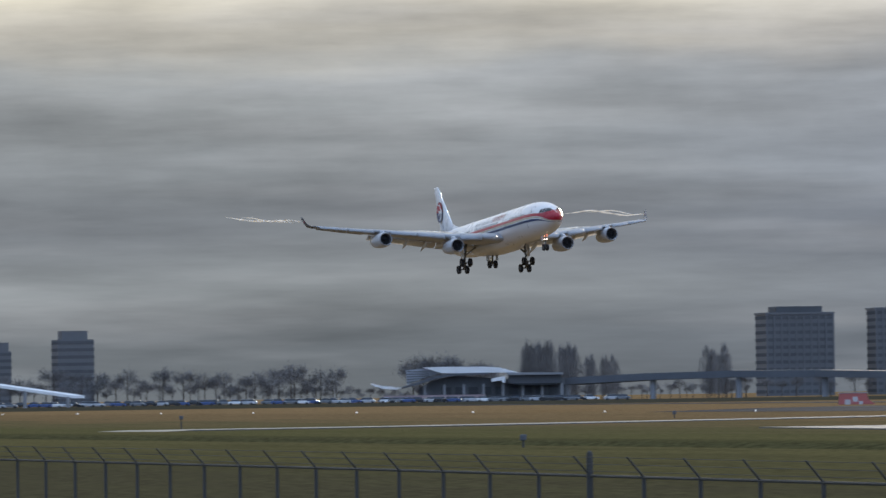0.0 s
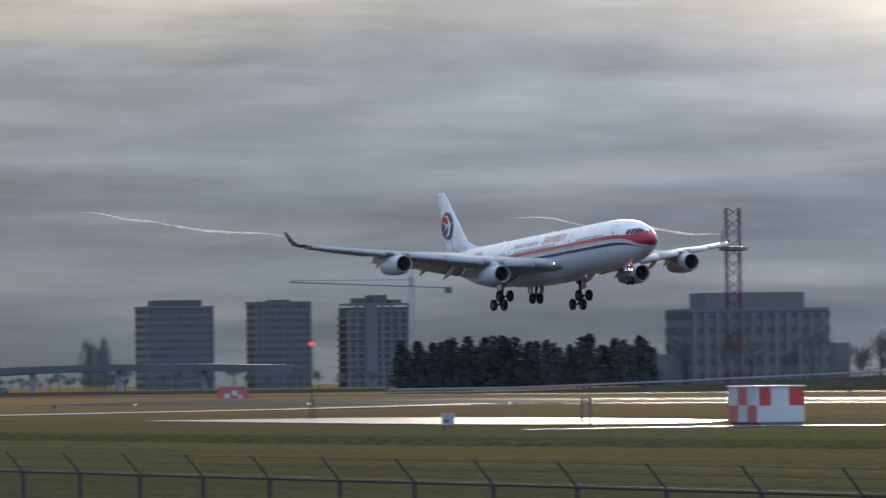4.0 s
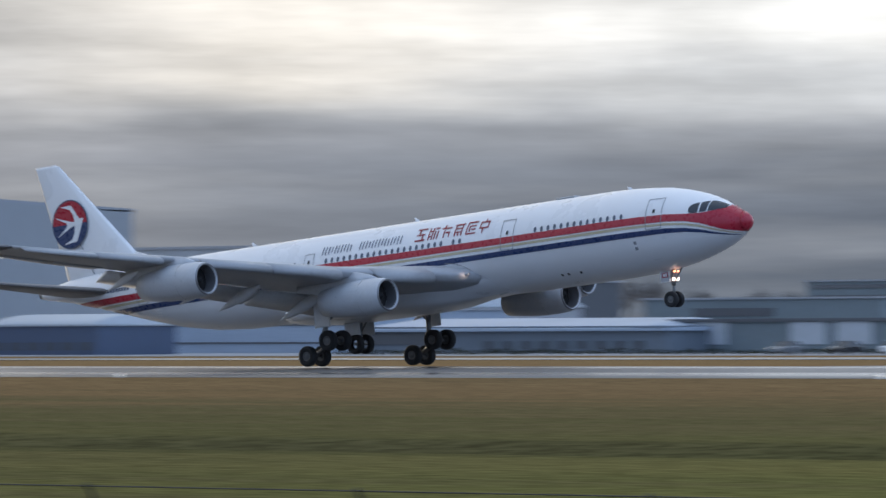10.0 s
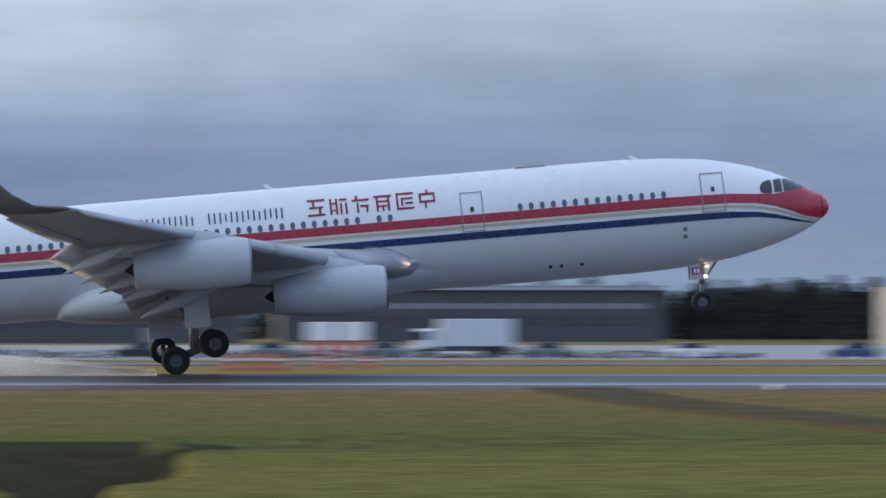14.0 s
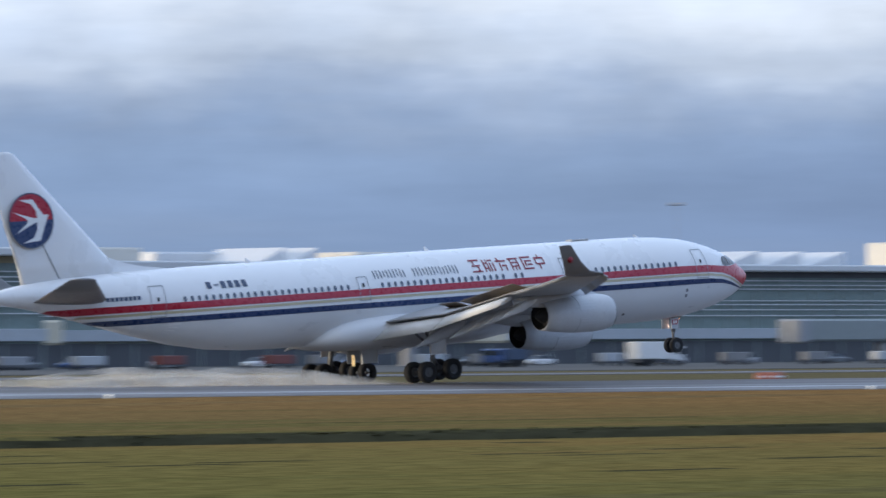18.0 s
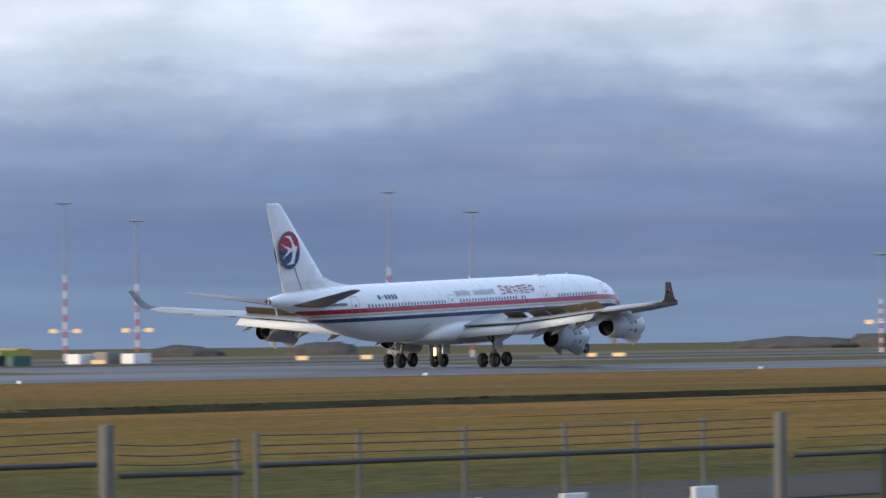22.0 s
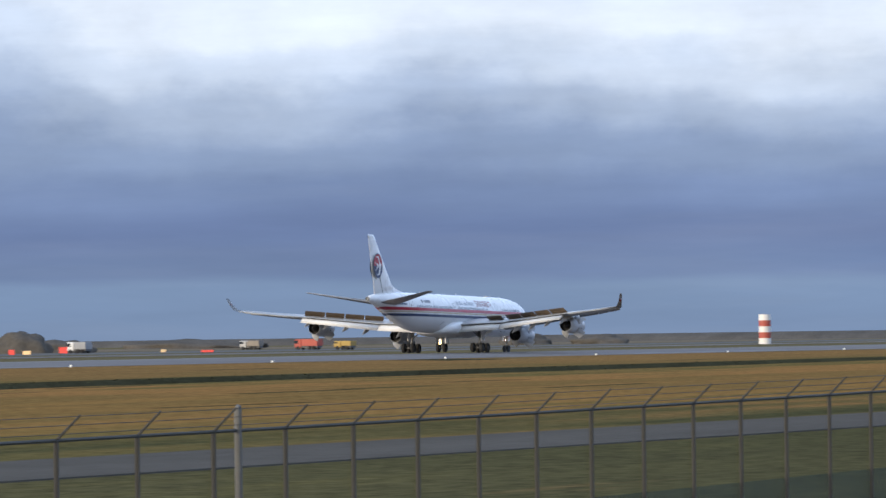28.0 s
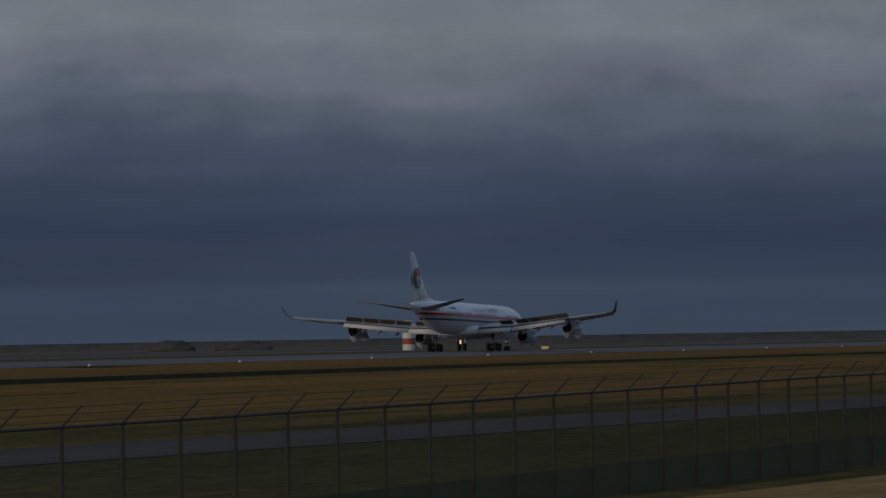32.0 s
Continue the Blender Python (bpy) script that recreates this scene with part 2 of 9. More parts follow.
def veil(name, colour, cover, cloudy=0.0, scale=(1, 1, 1)):
    """A surface of fine wires or mist that hides only part of what lies behind it."""
    m = bpy.data.materials.new(name)
    m.use_nodes = True
    nt = m.node_tree
    N, L = nt.nodes.new, nt.links.new
    p = nt.nodes["Principled BSDF"]
    p.inputs["Base Color"].default_value = (*colour, 1)
    p.inputs["Roughness"].default_value = 0.7
    p.inputs["Alpha"].default_value = cover
    if cloudy:
        tex, mp, n, r = N("ShaderNodeTexCoord"), N("ShaderNodeMapping"), N("ShaderNodeTexNoise"), N("ShaderNodeMapRange")
        mp.inputs["Scale"].default_value = scale
        L(tex.outputs["Object"], mp.inputs[0]), L(mp.outputs[0], n.inputs[0])
        n.inputs["Scale"].default_value, n.inputs["Detail"].default_value = 1.0, 4
        r.inputs["From Min"].default_value, r.inputs["From Max"].default_value = 0.35, 0.65
        r.inputs["To Min"].default_value, r.inputs["To Max"].default_value = cover * (1 - cloudy), cover
        L(n.outputs[0], r.inputs[0]), L(r.outputs[0], p.inputs["Alpha"])
    return m


def mist_material(name="wingtip_vapour", low=0.15, high=0.80, scale=(0.10, 1.0, 1.0)):
    """Thin cloud that lets light through from behind, in uneven shreds."""
    m = bpy.data.materials.new(name)
    m.use_nodes = True
    nt = m.node_tree
    nt.nodes.clear()
    N, L = nt.nodes.new, nt.links.new
    out, a, b, c, add, mx = (N("ShaderNode" + k) for k in ("OutputMaterial", "BsdfTranslucent", "BsdfDiffuse", "BsdfTransparent", "AddShader", "MixShader"))
    a.inputs[0].default_value = (0.62, 0.56, 0.46, 1)
    b.inputs[0].default_value = (0.42, 0.42, 0.41, 1)
    L(a.outputs[0], add.inputs[0]), L(b.outputs[0], add.inputs[1])
    tex, mp, n, r = N("ShaderNodeTexCoord"), N("ShaderNodeMapping"), N("ShaderNodeTexNoise"), N("ShaderNodeMapRange")
    mp.inputs["Scale"].default_value = scale
    L(tex.outputs["Object"], mp.inputs[0]), L(mp.outputs[0], n.inputs[0])
    n.inputs["Scale"].default_value, n.inputs["Detail"].default_value = 1.0, 3
    r.inputs["From Min"].default_value, r.inputs["From Max"].default_value = 0.30, 0.60
    r.inputs["To Min"].default_value, r.inputs["To Max"].default_value = low, high
    L(n.outputs[0], r.inputs[0]), L(r.outputs[0], mx.inputs[0])
    L(c.outputs[0], mx.inputs[1]), L(add.outputs[0], mx.inputs[2]), L(mx.outputs[0], out.inputs[0])
    return m


def field_material():
    """Winter grass: straw, olive and green in long uneven patches, mown along the runway."""
    m = bpy.data.materials.new("field_grass")
    m.use_nodes = True
    nt = m.node_tree
    N, L = nt.nodes.new, nt.links.new
    p = nt.nodes["Principled BSDF"]
    tex = N("ShaderNodeTexCoord")

    def noise_of(scale, detail):
        mp, n = N("ShaderNodeMapping"), N("ShaderNodeTexNoise")
        mp.inputs["Scale"].default_value = scale
        L(tex.outputs["Object"], mp.inputs[0]), L(mp.outputs[0], n.inputs[0])
        n.inputs["Scale"].default_value, n.inputs["Detail"].default_value = 1.0, detail
        n.inputs["Roughness"].default_value = 0.6
        return n.outputs[0]

    sep = N("ShaderNodeSeparateXYZ")
    L(tex.outputs["Object"], sep.inputs[0])
    wide, bands, tuft = noise_of((0.006, 0.022, 1), 4), noise_of((0.02, 0.16, 1), 4), noise_of((0.8, 1.6, 1), 6)

    def mul_add(a, k, c):
        n = N("ShaderNodeMath")
        n.operation = "MULTIPLY_ADD"
        L(a, n.inputs[0])
        n.inputs[1].default_value = k
        if isinstance(c, (int, float)):
            n.inputs[2].default_value = c
        else:
            L(c, n.inputs[2])
        return n.outputs[0]

    place = mul_add(sep.outputs[1], 1 / 400.0, 0.0)
    place = mul_add(wide, 0.16, place)
    place = mul_add(bands, 0.36, mul_add(place, 1.0, -0.07))
    def ramp_of(f, stops):
        ramp = N("ShaderNodeValToRGB")
        while len(ramp.color_ramp.elements) < len(stops):
            ramp.color_ramp.elements.new(0.5)
        for e, (pos, c) in zip(ramp.color_ramp.elements, stops):
            e.position, e.color = pos, (*c, 1)
        L(f, ramp.inputs[0])
        return ramp.outputs[0]

    olive = ramp_of(place, [(0.0, (0.092, 0.077, 0.034)), (0.18, (0.084, 0.079, 0.033)), (0.36, (0.128, 0.104, 0.045)), (0.46, (0.117, 0.113, 0.035)), (0.56, (0.149, 0.130, 0.042)), (0.66, (0.103, 0.103, 0.034)),
                            (0.76, (0.135, 0.111, 0.044)), (0.88, (0.174, 0.119, 0.054)), (1.0, (0.228, 0.158, 0.063))])
    brown = ramp_of(place, [(0.0, (0.072, 0.058, 0.029)), (0.36, (0.074, 0.061, 0.029)), (0.44, (0.084, 0.071, 0.031)), (0.54, (0.106, 0.088, 0.037)), (0.60, (0.092, 0.081, 0.033)), (0.70, (0.112, 0.088, 0.041)), (0.80, (0.161, 0.106, 0.051)), (1.0, (0.201, 0.128, 0.061))])
    straw = ramp_of(place, [(0.0, (0.278, 0.161, 0.065)), (0.235, (0.264, 0.150, 0.060)), (0.27, (0.059, 0.054, 0.024)), (0.36, (0.068, 0.064, 0.026)), (0.42, (0.133, 0.099, 0.037)), (0.48, (0.233, 0.129, 0.045)), (0.56, (0.164, 0.105, 0.039)), (0.63, (0.259, 0.134, 0.049)), (0.70, (0.120, 0.096, 0.036)),
                            (0.76, (0.164, 0.105, 0.041)), (0.86, (0.220, 0.122, 0.048)), (0.94, (0.140, 0.105, 0.050)), (1.0, (0.128, 0.106, 0.058))])
    far = N("ShaderNodeMapRange")
    far.interpolation_type = "SMOOTHSTEP"
    far.inputs["From Min"].default_value, far.inputs["From Max"].default_value = 25.0, 275.0
    L(sep.outputs[0], far.inputs[0])
    two = N("ShaderNodeMix")
    two.data_type = "RGBA"
    near_sea = N("ShaderNodeMapRange")
    near_sea.interpolation_type = "SMOOTHSTEP"
    near_sea.inputs["From Min"].default_value, near_sea.inputs["From Max"].default_value = -150.0, -45.0
    L(sep.outputs[0], near_sea.inputs[0])
    one = N("ShaderNodeMix")
    one.data_type = "RGBA"
    L(near_sea.outputs[0], one.inputs[0]), L(brown, one.inputs[6]), L(olive, one.inputs[7])
    L(far.outputs[0], two.inputs[0]), L(one.outputs[2], two.inputs[6]), L(straw, two.inputs[7])
    # ranker, darker grass along the shallow ditch east of the pool
    off = mul_add(bands, 14.0, mul_add(sep.outputs[1], 1.0, -152.0))
    near_line, east_only, share, rank = N("ShaderNodeMapRange"), N("ShaderNodeMapRange"), N("ShaderNodeMath"), N("ShaderNodeMix")
    size = N("ShaderNodeMath")
    size.operation = "ABSOLUTE"
    L(off, size.inputs[0]), L(size.outputs[0], near_line.inputs[0]), L(sep.outputs[0], east_only.inputs[0])
    near_line.interpolation_type = east_only.interpolation_type = "SMOOTHSTEP"
    near_line.inputs["From Min"].default_value, near_line.inputs["From Max"].default_value = 5.0, 12.0
    near_line.inputs["To Min"].default_value, near_line.inputs["To Max"].default_value = 0.56, 0.0
    east_only.inputs["From Min"].default_value, east_only.inputs["From Max"].default_value = -60.0, 0.0
    east_only.inputs["To Min"].default_value, east_only.inputs["To Max"].default_value = 1.0, 0.0
    share.operation = "MULTIPLY"
    L(near_line.outputs[0], share.inputs[0]), L(east_only.outputs[0], share.inputs[1])
    rank.data_type = "RGBA"
    L(share.outputs[0], rank.inputs[0]), L(two.outputs[2], rank.inputs[6])
    rank.inputs[7].default_value = (0.048, 0.045, 0.022, 1)
    h, v = N("ShaderNodeHueSaturation"), N("ShaderNodeMapRange")
    v.inputs["From Min"].default_value, v.inputs["From Max"].default_value = 0.3, 0.7
    v.inputs["To Min"].default_value, v.inputs["To Max"].default_value = 0.62, 1.5
    L(tuft, v.inputs[0]), L(v.outputs[0], h.inputs["Value"]), L(rank.outputs[2], h.inputs["Color"])
    L(h.outputs[0], p.inputs["Base Color"])
    p.inputs["Roughness"].default_value = 1.0
    p.inputs["Specular IOR Level"].default_value = 0.0
    bump = N("ShaderNodeBump")
    bump.inputs["Strength"].default_value, bump.inputs["Distance"].default_value = 0.25, 0.03
    L(tuft, bump.inputs["Height"]), L(bump.outputs[0], p.inputs["Normal"])
    return m


GRASS = field_material()
ASPHALT = material("wet_asphalt", (0.050, 0.051, 0.054), 0.54, vary=0.3, grain=0.3, streak=(0.03, 1, 1), shine=0.22, patchy=0.22)
PAINT_LINE = material("worn_white_line_paint", (0.34, 0.34, 0.34), 0.6, vary=0.2, grain=0.6)
ROAD = material("road_asphalt", (0.118, 0.106, 0.092), 0.95, vary=0.2, grain=0.5, streak=(0.2, 1, 1), shine=0.0)
TRACK = material("trodden_earth_track", (0.094, 0.079, 0.050), 0.95, vary=0.3, grain=0.5, shine=0.0)


def sheen_stretch(m):
    """Glare painted along x as sheen: strong on one wet stretch, almost none beside it."""
    nt = m.node_tree
    N, L = nt.nodes.new, nt.links.new
    tex, sep, mr, rp = N("ShaderNodeTexCoord"), N("ShaderNodeSeparateXYZ"), N("ShaderNodeMapRange"), N("ShaderNodeValToRGB")
    L(tex.outputs["Object"], sep.inputs[0])
    mr.inputs["From Min"].default_value, mr.inputs["From Max"].default_value = -700, 400
    L(sep.outputs[0], mr.inputs[0])
    while len(rp.color_ramp.elements) < 8:
        rp.color_ramp.elements.new(0.5)
    for e, (pos, v) in zip(rp.color_ramp.elements, ((0.0, 0.0003), (0.07, 0.00002), (0.19, 0.000004), (0.25, 0.8), (0.42, 1.0), (0.55, 0.5), (0.64, 0.06), (0.955, 0.001))):
        e.position, e.color = pos, (v, v, v, 1)
    L(mr.outputs[0], rp.inputs[0])
    p = nt.nodes["Principled BSDF"]
    L(rp.outputs[0], p.inputs["Specular IOR Level"])
    soak, mul = N("ShaderNodeMapRange"), N("ShaderNodeMath")
    soak.inputs["From Min"].default_value, soak.inputs["From Max"].default_value = 0.1, 0.55
    soak.inputs["To Min"].default_value, soak.inputs["To Max"].default_value = 1.0, 0.74
    L(rp.outputs[0], soak.inputs[0])
    mul.operation = "MULTIPLY"
    L(p.inputs["Roughness"].links[0].from_socket, mul.inputs[0]), L(soak.outputs[0], mul.inputs[1])
    L(mul.outputs[0], p.inputs["Roughness"])
    # the base colour grows paler along x
    pale_share, base_mix = N("ShaderNodeMapRange"), N("ShaderNodeMix")
    pale_share.interpolation_type = "SMOOTHSTEP"
    pale_share.inputs["From Min"].default_value, pale_share.inputs["From Max"].default_value = -120, 160
    L(sep.outputs[0], pale_share.inputs[0])
    base_mix.data_type, base_mix.blend_type = "RGBA", "MULTIPLY"
    base_mix.inputs[7].default_value = (3.5, 3.25, 3.05, 1)
    L(pale_share.outputs[0], base_mix.inputs[0]), L(p.inputs["Base Color"].links[0].from_socket, base_mix.inputs[6])
    L(base_mix.outputs[2], p.inputs["Base Color"])


sheen_stretch(ASPHALT)
# the pale base colour stands for sky reflected in the concrete
APRON = material("sky_sheen_concrete", (0.34, 0.34, 0.345), 0.7, vary=0.18, grain=0.2, streak=(0.2, 1, 1), shine=0.0008)
CONCRETE = material("concrete", (0.27, 0.27, 0.275), 0.9, vary=0.15, shine=0.0)
PAINT_WHITE = material("white_aircraft_paint", (0.80, 0.80, 0.80), 0.30, vary=0.02, grain=0.12, coat=0.3)
PAINT_BELLY = material("pale_grey_belly_paint", (0.70, 0.71, 0.725), 0.34, vary=0.05, grain=0.25, streak=(0.4, 1, 1), coat=0.2)
PAINT_GREY = material("grey_wing_paint", (0.36, 0.37, 0.385), 0.42, vary=0.10, grain=0.8, streak=(2.5, 0.6, 1))
PAINT_NACELLE = material("pale_nacelle_paint", (0.50, 0.515, 0.535), 0.35, vary=0.08, grain=1.2)
PAINT_RED = material("red_aircraft_paint", (0.40, 0.014, 0.034), 0.30, vary=0.06)
PAINT_GOLD = material("gold_stripe_paint", (0.50, 0.43, 0.28), 0.32, vary=0.06)
PAINT_BLUE = material("blue_stripe_paint", (0.020, 0.042, 0.120), 0.30, vary=0.06)
TITLE_RED = material("crimson_title_paint", (0.26, 0.010, 0.026), 0.35, vary=0.05)
WINGLET_GREY = material("dull_winglet_paint", (0.15, 0.15, 0.155), 0.5, vary=0.12, grain=1.0)
LETTER_BLUE = material("slate_blue_paint", (0.050, 0.072, 0.130), 0.35, vary=0.05)
SEAM = material("door_seam", (0.22, 0.23, 0.25), 0.5, vary=0.05)
GLASS_DARK = material("dark_window_glass", (0.030, 0.036, 0.045), 0.08, vary=0.2)
CABIN_GLASS = material("cabin_window", (0.10, 0.125, 0.17), 0.15, vary=0.15)
TYRE = material("black_tyre_rubber", (0.018, 0.018, 0.019), 0.8, vary=0.15, grain=3)
METAL = material("bare_metal", (0.25, 0.25, 0.26), 0.40, metal=1.0, vary=0.1, grain=2)
GEAR_GREY = material("grey_gear_enamel", (0.17, 0.175, 0.18), 0.45, vary=0.15, grain=3)
GEAR_DARK = material("grimy_gear_steel", (0.10, 0.10, 0.105), 0.5, vary=0.25, grain=3)
RIM_GREY = material("sooty_wheel_rim", (0.105, 0.107, 0.11), 0.5, vary=0.2, grain=3)
FLAP_PAINT = material("flap_paint", (0.68, 0.69, 0.70), 0.5, vary=0.1, grain=1.0)
LAMP_AMBER = glowing("amber_lamp", (1.0, 0.38, 0.20), 4)
SPOILER_PAINT = material("tan_spoiler_underside", (0.115, 0.085, 0.058), 0.5, vary=0.25, grain=2)
DARK_HOLE = material("dark_duct", (0.012, 0.012, 0.013), 0.7, vary=0.1)
LAMP_GLOW = glowing("landing_lamp", (1.0, 0.78, 0.64), 9)
# the sun's yellow glow on a gear plate, put into the metal's colour
SUN_PLATE = material("sun_yellow_plate", (0.80, 0.62, 0.35), 0.30, metal=1.0, vary=0.05)
LAMP_LENS = glowing("edge_lamp_lens", (1.0, 0.95, 0.85), 0.5)
MIST = mist_material()
THIN_MIST = mist_material("wing_mist", 0.12, 0.50, (0.25, 0.25, 0.6))
WIRE = veil("chain_link_wire", (0.05, 0.052, 0.05), 0.17)
# grey paint with underside shade and brown ground reflection put into its colour
TAIL_GREY = material("shaded_tailplane_paint", (0.19, 0.175, 0.165), 0.5, vary=0.12, grain=0.8)


# ---------------- helpers for meshes ----------------
def part(name, bm, mat, parent=None, label="", at=None, smooth=False):
    """One mesh object out of a bmesh; a child of parent where there is one."""
    me = bpy.data.meshes.new(name)
    if smooth:
        for f in bm.faces:
            f.smooth = True
    bm.to_mesh(me)
    bm.free()
    for mm in (mat if isinstance(mat, (list, tuple)) else [mat]):
        me.materials.append(mm)
    ob = new(name, me)
    if parent is not None:
        ob.parent = parent
    if at is not None:
        ob.matrix_basis = at
    if label:
        ob["label"] = label
    return ob


def same(name, ob, parent, at):
    """Another object on ob's mesh."""
    o = new(name, ob.data)
    o.parent = parent
    o.matrix_basis = at
    return o


def box(bm, x0, x1, y0, y1, z0, z1, bevel=0.0, mat=0):
    r = bmesh.ops.create_cube(bm, size=1)
    for v in r["verts"]:
        v.co = Vector((x0 if v.co.x < 0 else x1, y0 if v.co.y < 0 else y1, z0 if v.co.z < 0 else z1))
    fs = {f for v in r["verts"] for f in v.link_faces}
    for f in fs:
        f.material_index = mat
    if bevel:
        bmesh.ops.bevel(bm, geom=list({e for f in fs for e in f.edges}), offset=bevel, segments=1, affect="EDGES")
    return bm


def tube(bm, a, b, r0, r1=None, n=8, caps=True):
    """A round bar from a to b."""
    a, b = Vector(a), Vector(b)
    r1 = r0 if r1 is None else r1
    q = (b - a).to_track_quat("Z", "Y").to_matrix()
    rings = []
    for c, r in ((a, r0), (b, r1)):
        rings.append([bm.verts.new(c + q @ Vector((r * math.cos(2 * math.pi * i / n), r * math.sin(2 * math.pi * i / n), 0))) for i in range(n)])
    for i in range(n):
        bm.faces.new((rings[0][i], rings[0][(i + 1) % n], rings[1][(i + 1) % n], rings[1][i]))
    if caps:
        bm.faces.new(rings[0][::-1]), bm.faces.new(rings[1])
    return bm


def lathe(bm, profile, n=24, axis="X", centre=(0, 0, 0), squash=1.0):
    """A body of revolution: profile rows are (along, radius)."""
    rings = []
    for s, r in profile:
        ring = []
        for i in range(n):
            a = 2 * math.pi * i / n
            c, d = r * math.cos(a), r * math.sin(a) * squash
            co = {"X": (s, c, d), "Y": (c, s, d), "Z": (c, d, s)}[axis]
            ring.append(bm.verts.new(Vector(co) + Vector(centre)))
        rings.append(ring)
    for a, b in zip(rings, rings[1:]):
        for i in range(n):
            bm.faces.new((a[i], b[i], b[(i + 1) % n], a[(i + 1) % n]))
    return rings


def loft(bm, rings, closed=True, cap=True):
    vs = [[bm.verts.new(c) for c in ring] for ring in rings]
    n = len(vs[0])
    for a, b in zip(vs, vs[1:]):
        for i in range(n if closed else n - 1):
            bm.faces.new((a[i], a[(i + 1) % n], b[(i + 1) % n], b[i]))
    if cap and closed:
        bm.faces.new(vs[0][::-1]), bm.faces.new(vs[-1])
    bmesh.ops.recalc_face_normals(bm, faces=bm.faces)
    return vs


def interp(rows, u):
    for (a, x), (b, y) in zip(rows, rows[1:]):
        if u <= b:
            f = (u - a) / (b - a)
            return x + max(0, f) * (y - x)
    return rows[-1][1]


def polar(bearing, reach):
    b = radians(bearing)
    return reach * math.sin(b), reach * math.cos(b)


# ---------------- the four-engined airliner ----------------
# u: metres behind the nose; w: height over the body's axis. Its own origin lies on the ground between the main wheels.
NOSE_X, AXIS = 32.5, 5.6
TOP = [(-0.22, -0.36), (-0.18, -0.18), (-0.06, 0.03), (0.25, 0.27), (0.66, 0.48), (1.23, 0.86), (1.8, 1.20), (2.6, 1.58), (3.5, 1.90), (4.66, 2.23), (6, 2.50), (8, 2.70), (10, 2.80), (12, 2.82), (48, 2.82), (54, 2.76), (58, 2.60), (61, 2.38), (63.3, 2.06), (63.7, 1.95)]
LOW = [(-0.22, -0.36), (-0.18, -0.55), (-0.06, -0.78), (0.25, -1.04), (0.66, -1.31), (1.23, -1.60), (1.8, -1.82), (2.6, -2.08), (3.5, -2.32), (4.66, -2.57), (6, -2.77), (8, -2.93), (10, -2.99), (18, -2.99), (23, -2.84), (41, -2.84), (44, -2.78), (47, -2.54), (50, -2.04), (54, -1.04), (58, 0.08), (61, 0.82), (63.3, 1.24), (63.7, 1.35)]
WIDE = [(-0.22, 0.01), (-0.18, 0.20), (-0.06, 0.42), (0.25, 0.68), (0.66, 0.92), (1.23, 1.24), (1.8, 1.50), (2.6, 1.80), (3.5, 2.08), (4.66, 2.34), (6, 2.55), (8, 2.74), (10, 2.82), (43, 2.82), (47, 2.66), (50, 2.42), (54, 1.95), (58, 1.32), (61, 0.82), (63.3, 0.42), (63.7, 0.30)]


def body_section(u):
    t, l = interp(TOP, u), interp(LOW, u)
    return (t + l) / 2, (t - l) / 2, interp(WIDE, u)


def on_body(u, w, side, proud=0.006):
    """The point of the body's skin at u and w; side -1 is starboard."""
    c, h, y = body_section(u)
    k = max(-1.0, min(1.0, (w - c) / h))
    a = math.asin(k)
    return Vector((NOSE_X - u, side * (y + proud) * math.cos(a), AXIS + c + (h + proud) * math.sin(a)))


def body_patch(bm, u0, u1, w0, w1, side, proud=0.008, nu=2, nw=2):
    """A thin plate that follows the skin."""
    grid = [[bm.verts.new(on_body(u0 + (u1 - u0) * i / nu, w0 + (w1 - w0) * j / nw, side, proud)) for j in range(nw + 1)] for i in range(nu + 1)]
    for i in range(nu):
        for j in range(nw):
            q = (grid[i][j], grid[i + 1][j], grid[i + 1][j + 1], grid[i][j + 1])
            bm.faces.new(q if side > 0 else q[::-1])


def stripe(bm, rows, side, proud, us):
    """A band along the body: rows are (u, upper, lower)."""
    last = None
    for u in us:
        hi, lo = interp([(r[0], r[1]) for r in rows], u), interp([(r[0], r[2]) for r in rows], u)
        t, l = interp(TOP, u), interp(LOW, u)
        hi, lo = min(hi, t - 0.001), max(lo, l + 0.001)
        if hi <= lo + 0.003:
            last = None
            continue
        c, h, _ = body_section(u)
        a0, a1 = (math.asin(max(-1.0, min(1.0, (w - c) / h))) for w in (lo, hi))
        ring = [bm.verts.new(on_body(u, c + h * math.sin(a0 + (a1 - a0) * j / 8), side, proud)) for j in range(9)]
        if last:
            for j in range(8):
                q = (last[j], ring[j], ring[j + 1], last[j + 1])
                bm.faces.new(q if side > 0 else q[::-1])
        last = ring


RED_ROWS = [(-0.2, 2, -1.6), (0.15, 2, -1.4), (0.22, 2, -0.98), (0.4, 2, -0.94), (1.0, 2, -0.82), (1.11, 2, -0.79), (1.15, 0.60, -0.78), (1.22, 0.60, -0.76), (1.8, 0.50, -0.52), (2.6, 0.42, -0.22), (3.6, 0.48, 0.01), (5, 0.60, 0.13), (8, 0.66, 0.18), (16, 0.63, 0.20), (62, 0.63, 0.20)]
GOLD_ROWS = [(0.3, -1.08, -1.11), (0.9, -0.92, -1.00), (1.8, -0.62, -0.74), (2.6, -0.33, -0.47), (3.6, -0.10, -0.24), (5, 0.04, -0.11), (8, 0.11, -0.05), (62, 0.11, -0.05)]
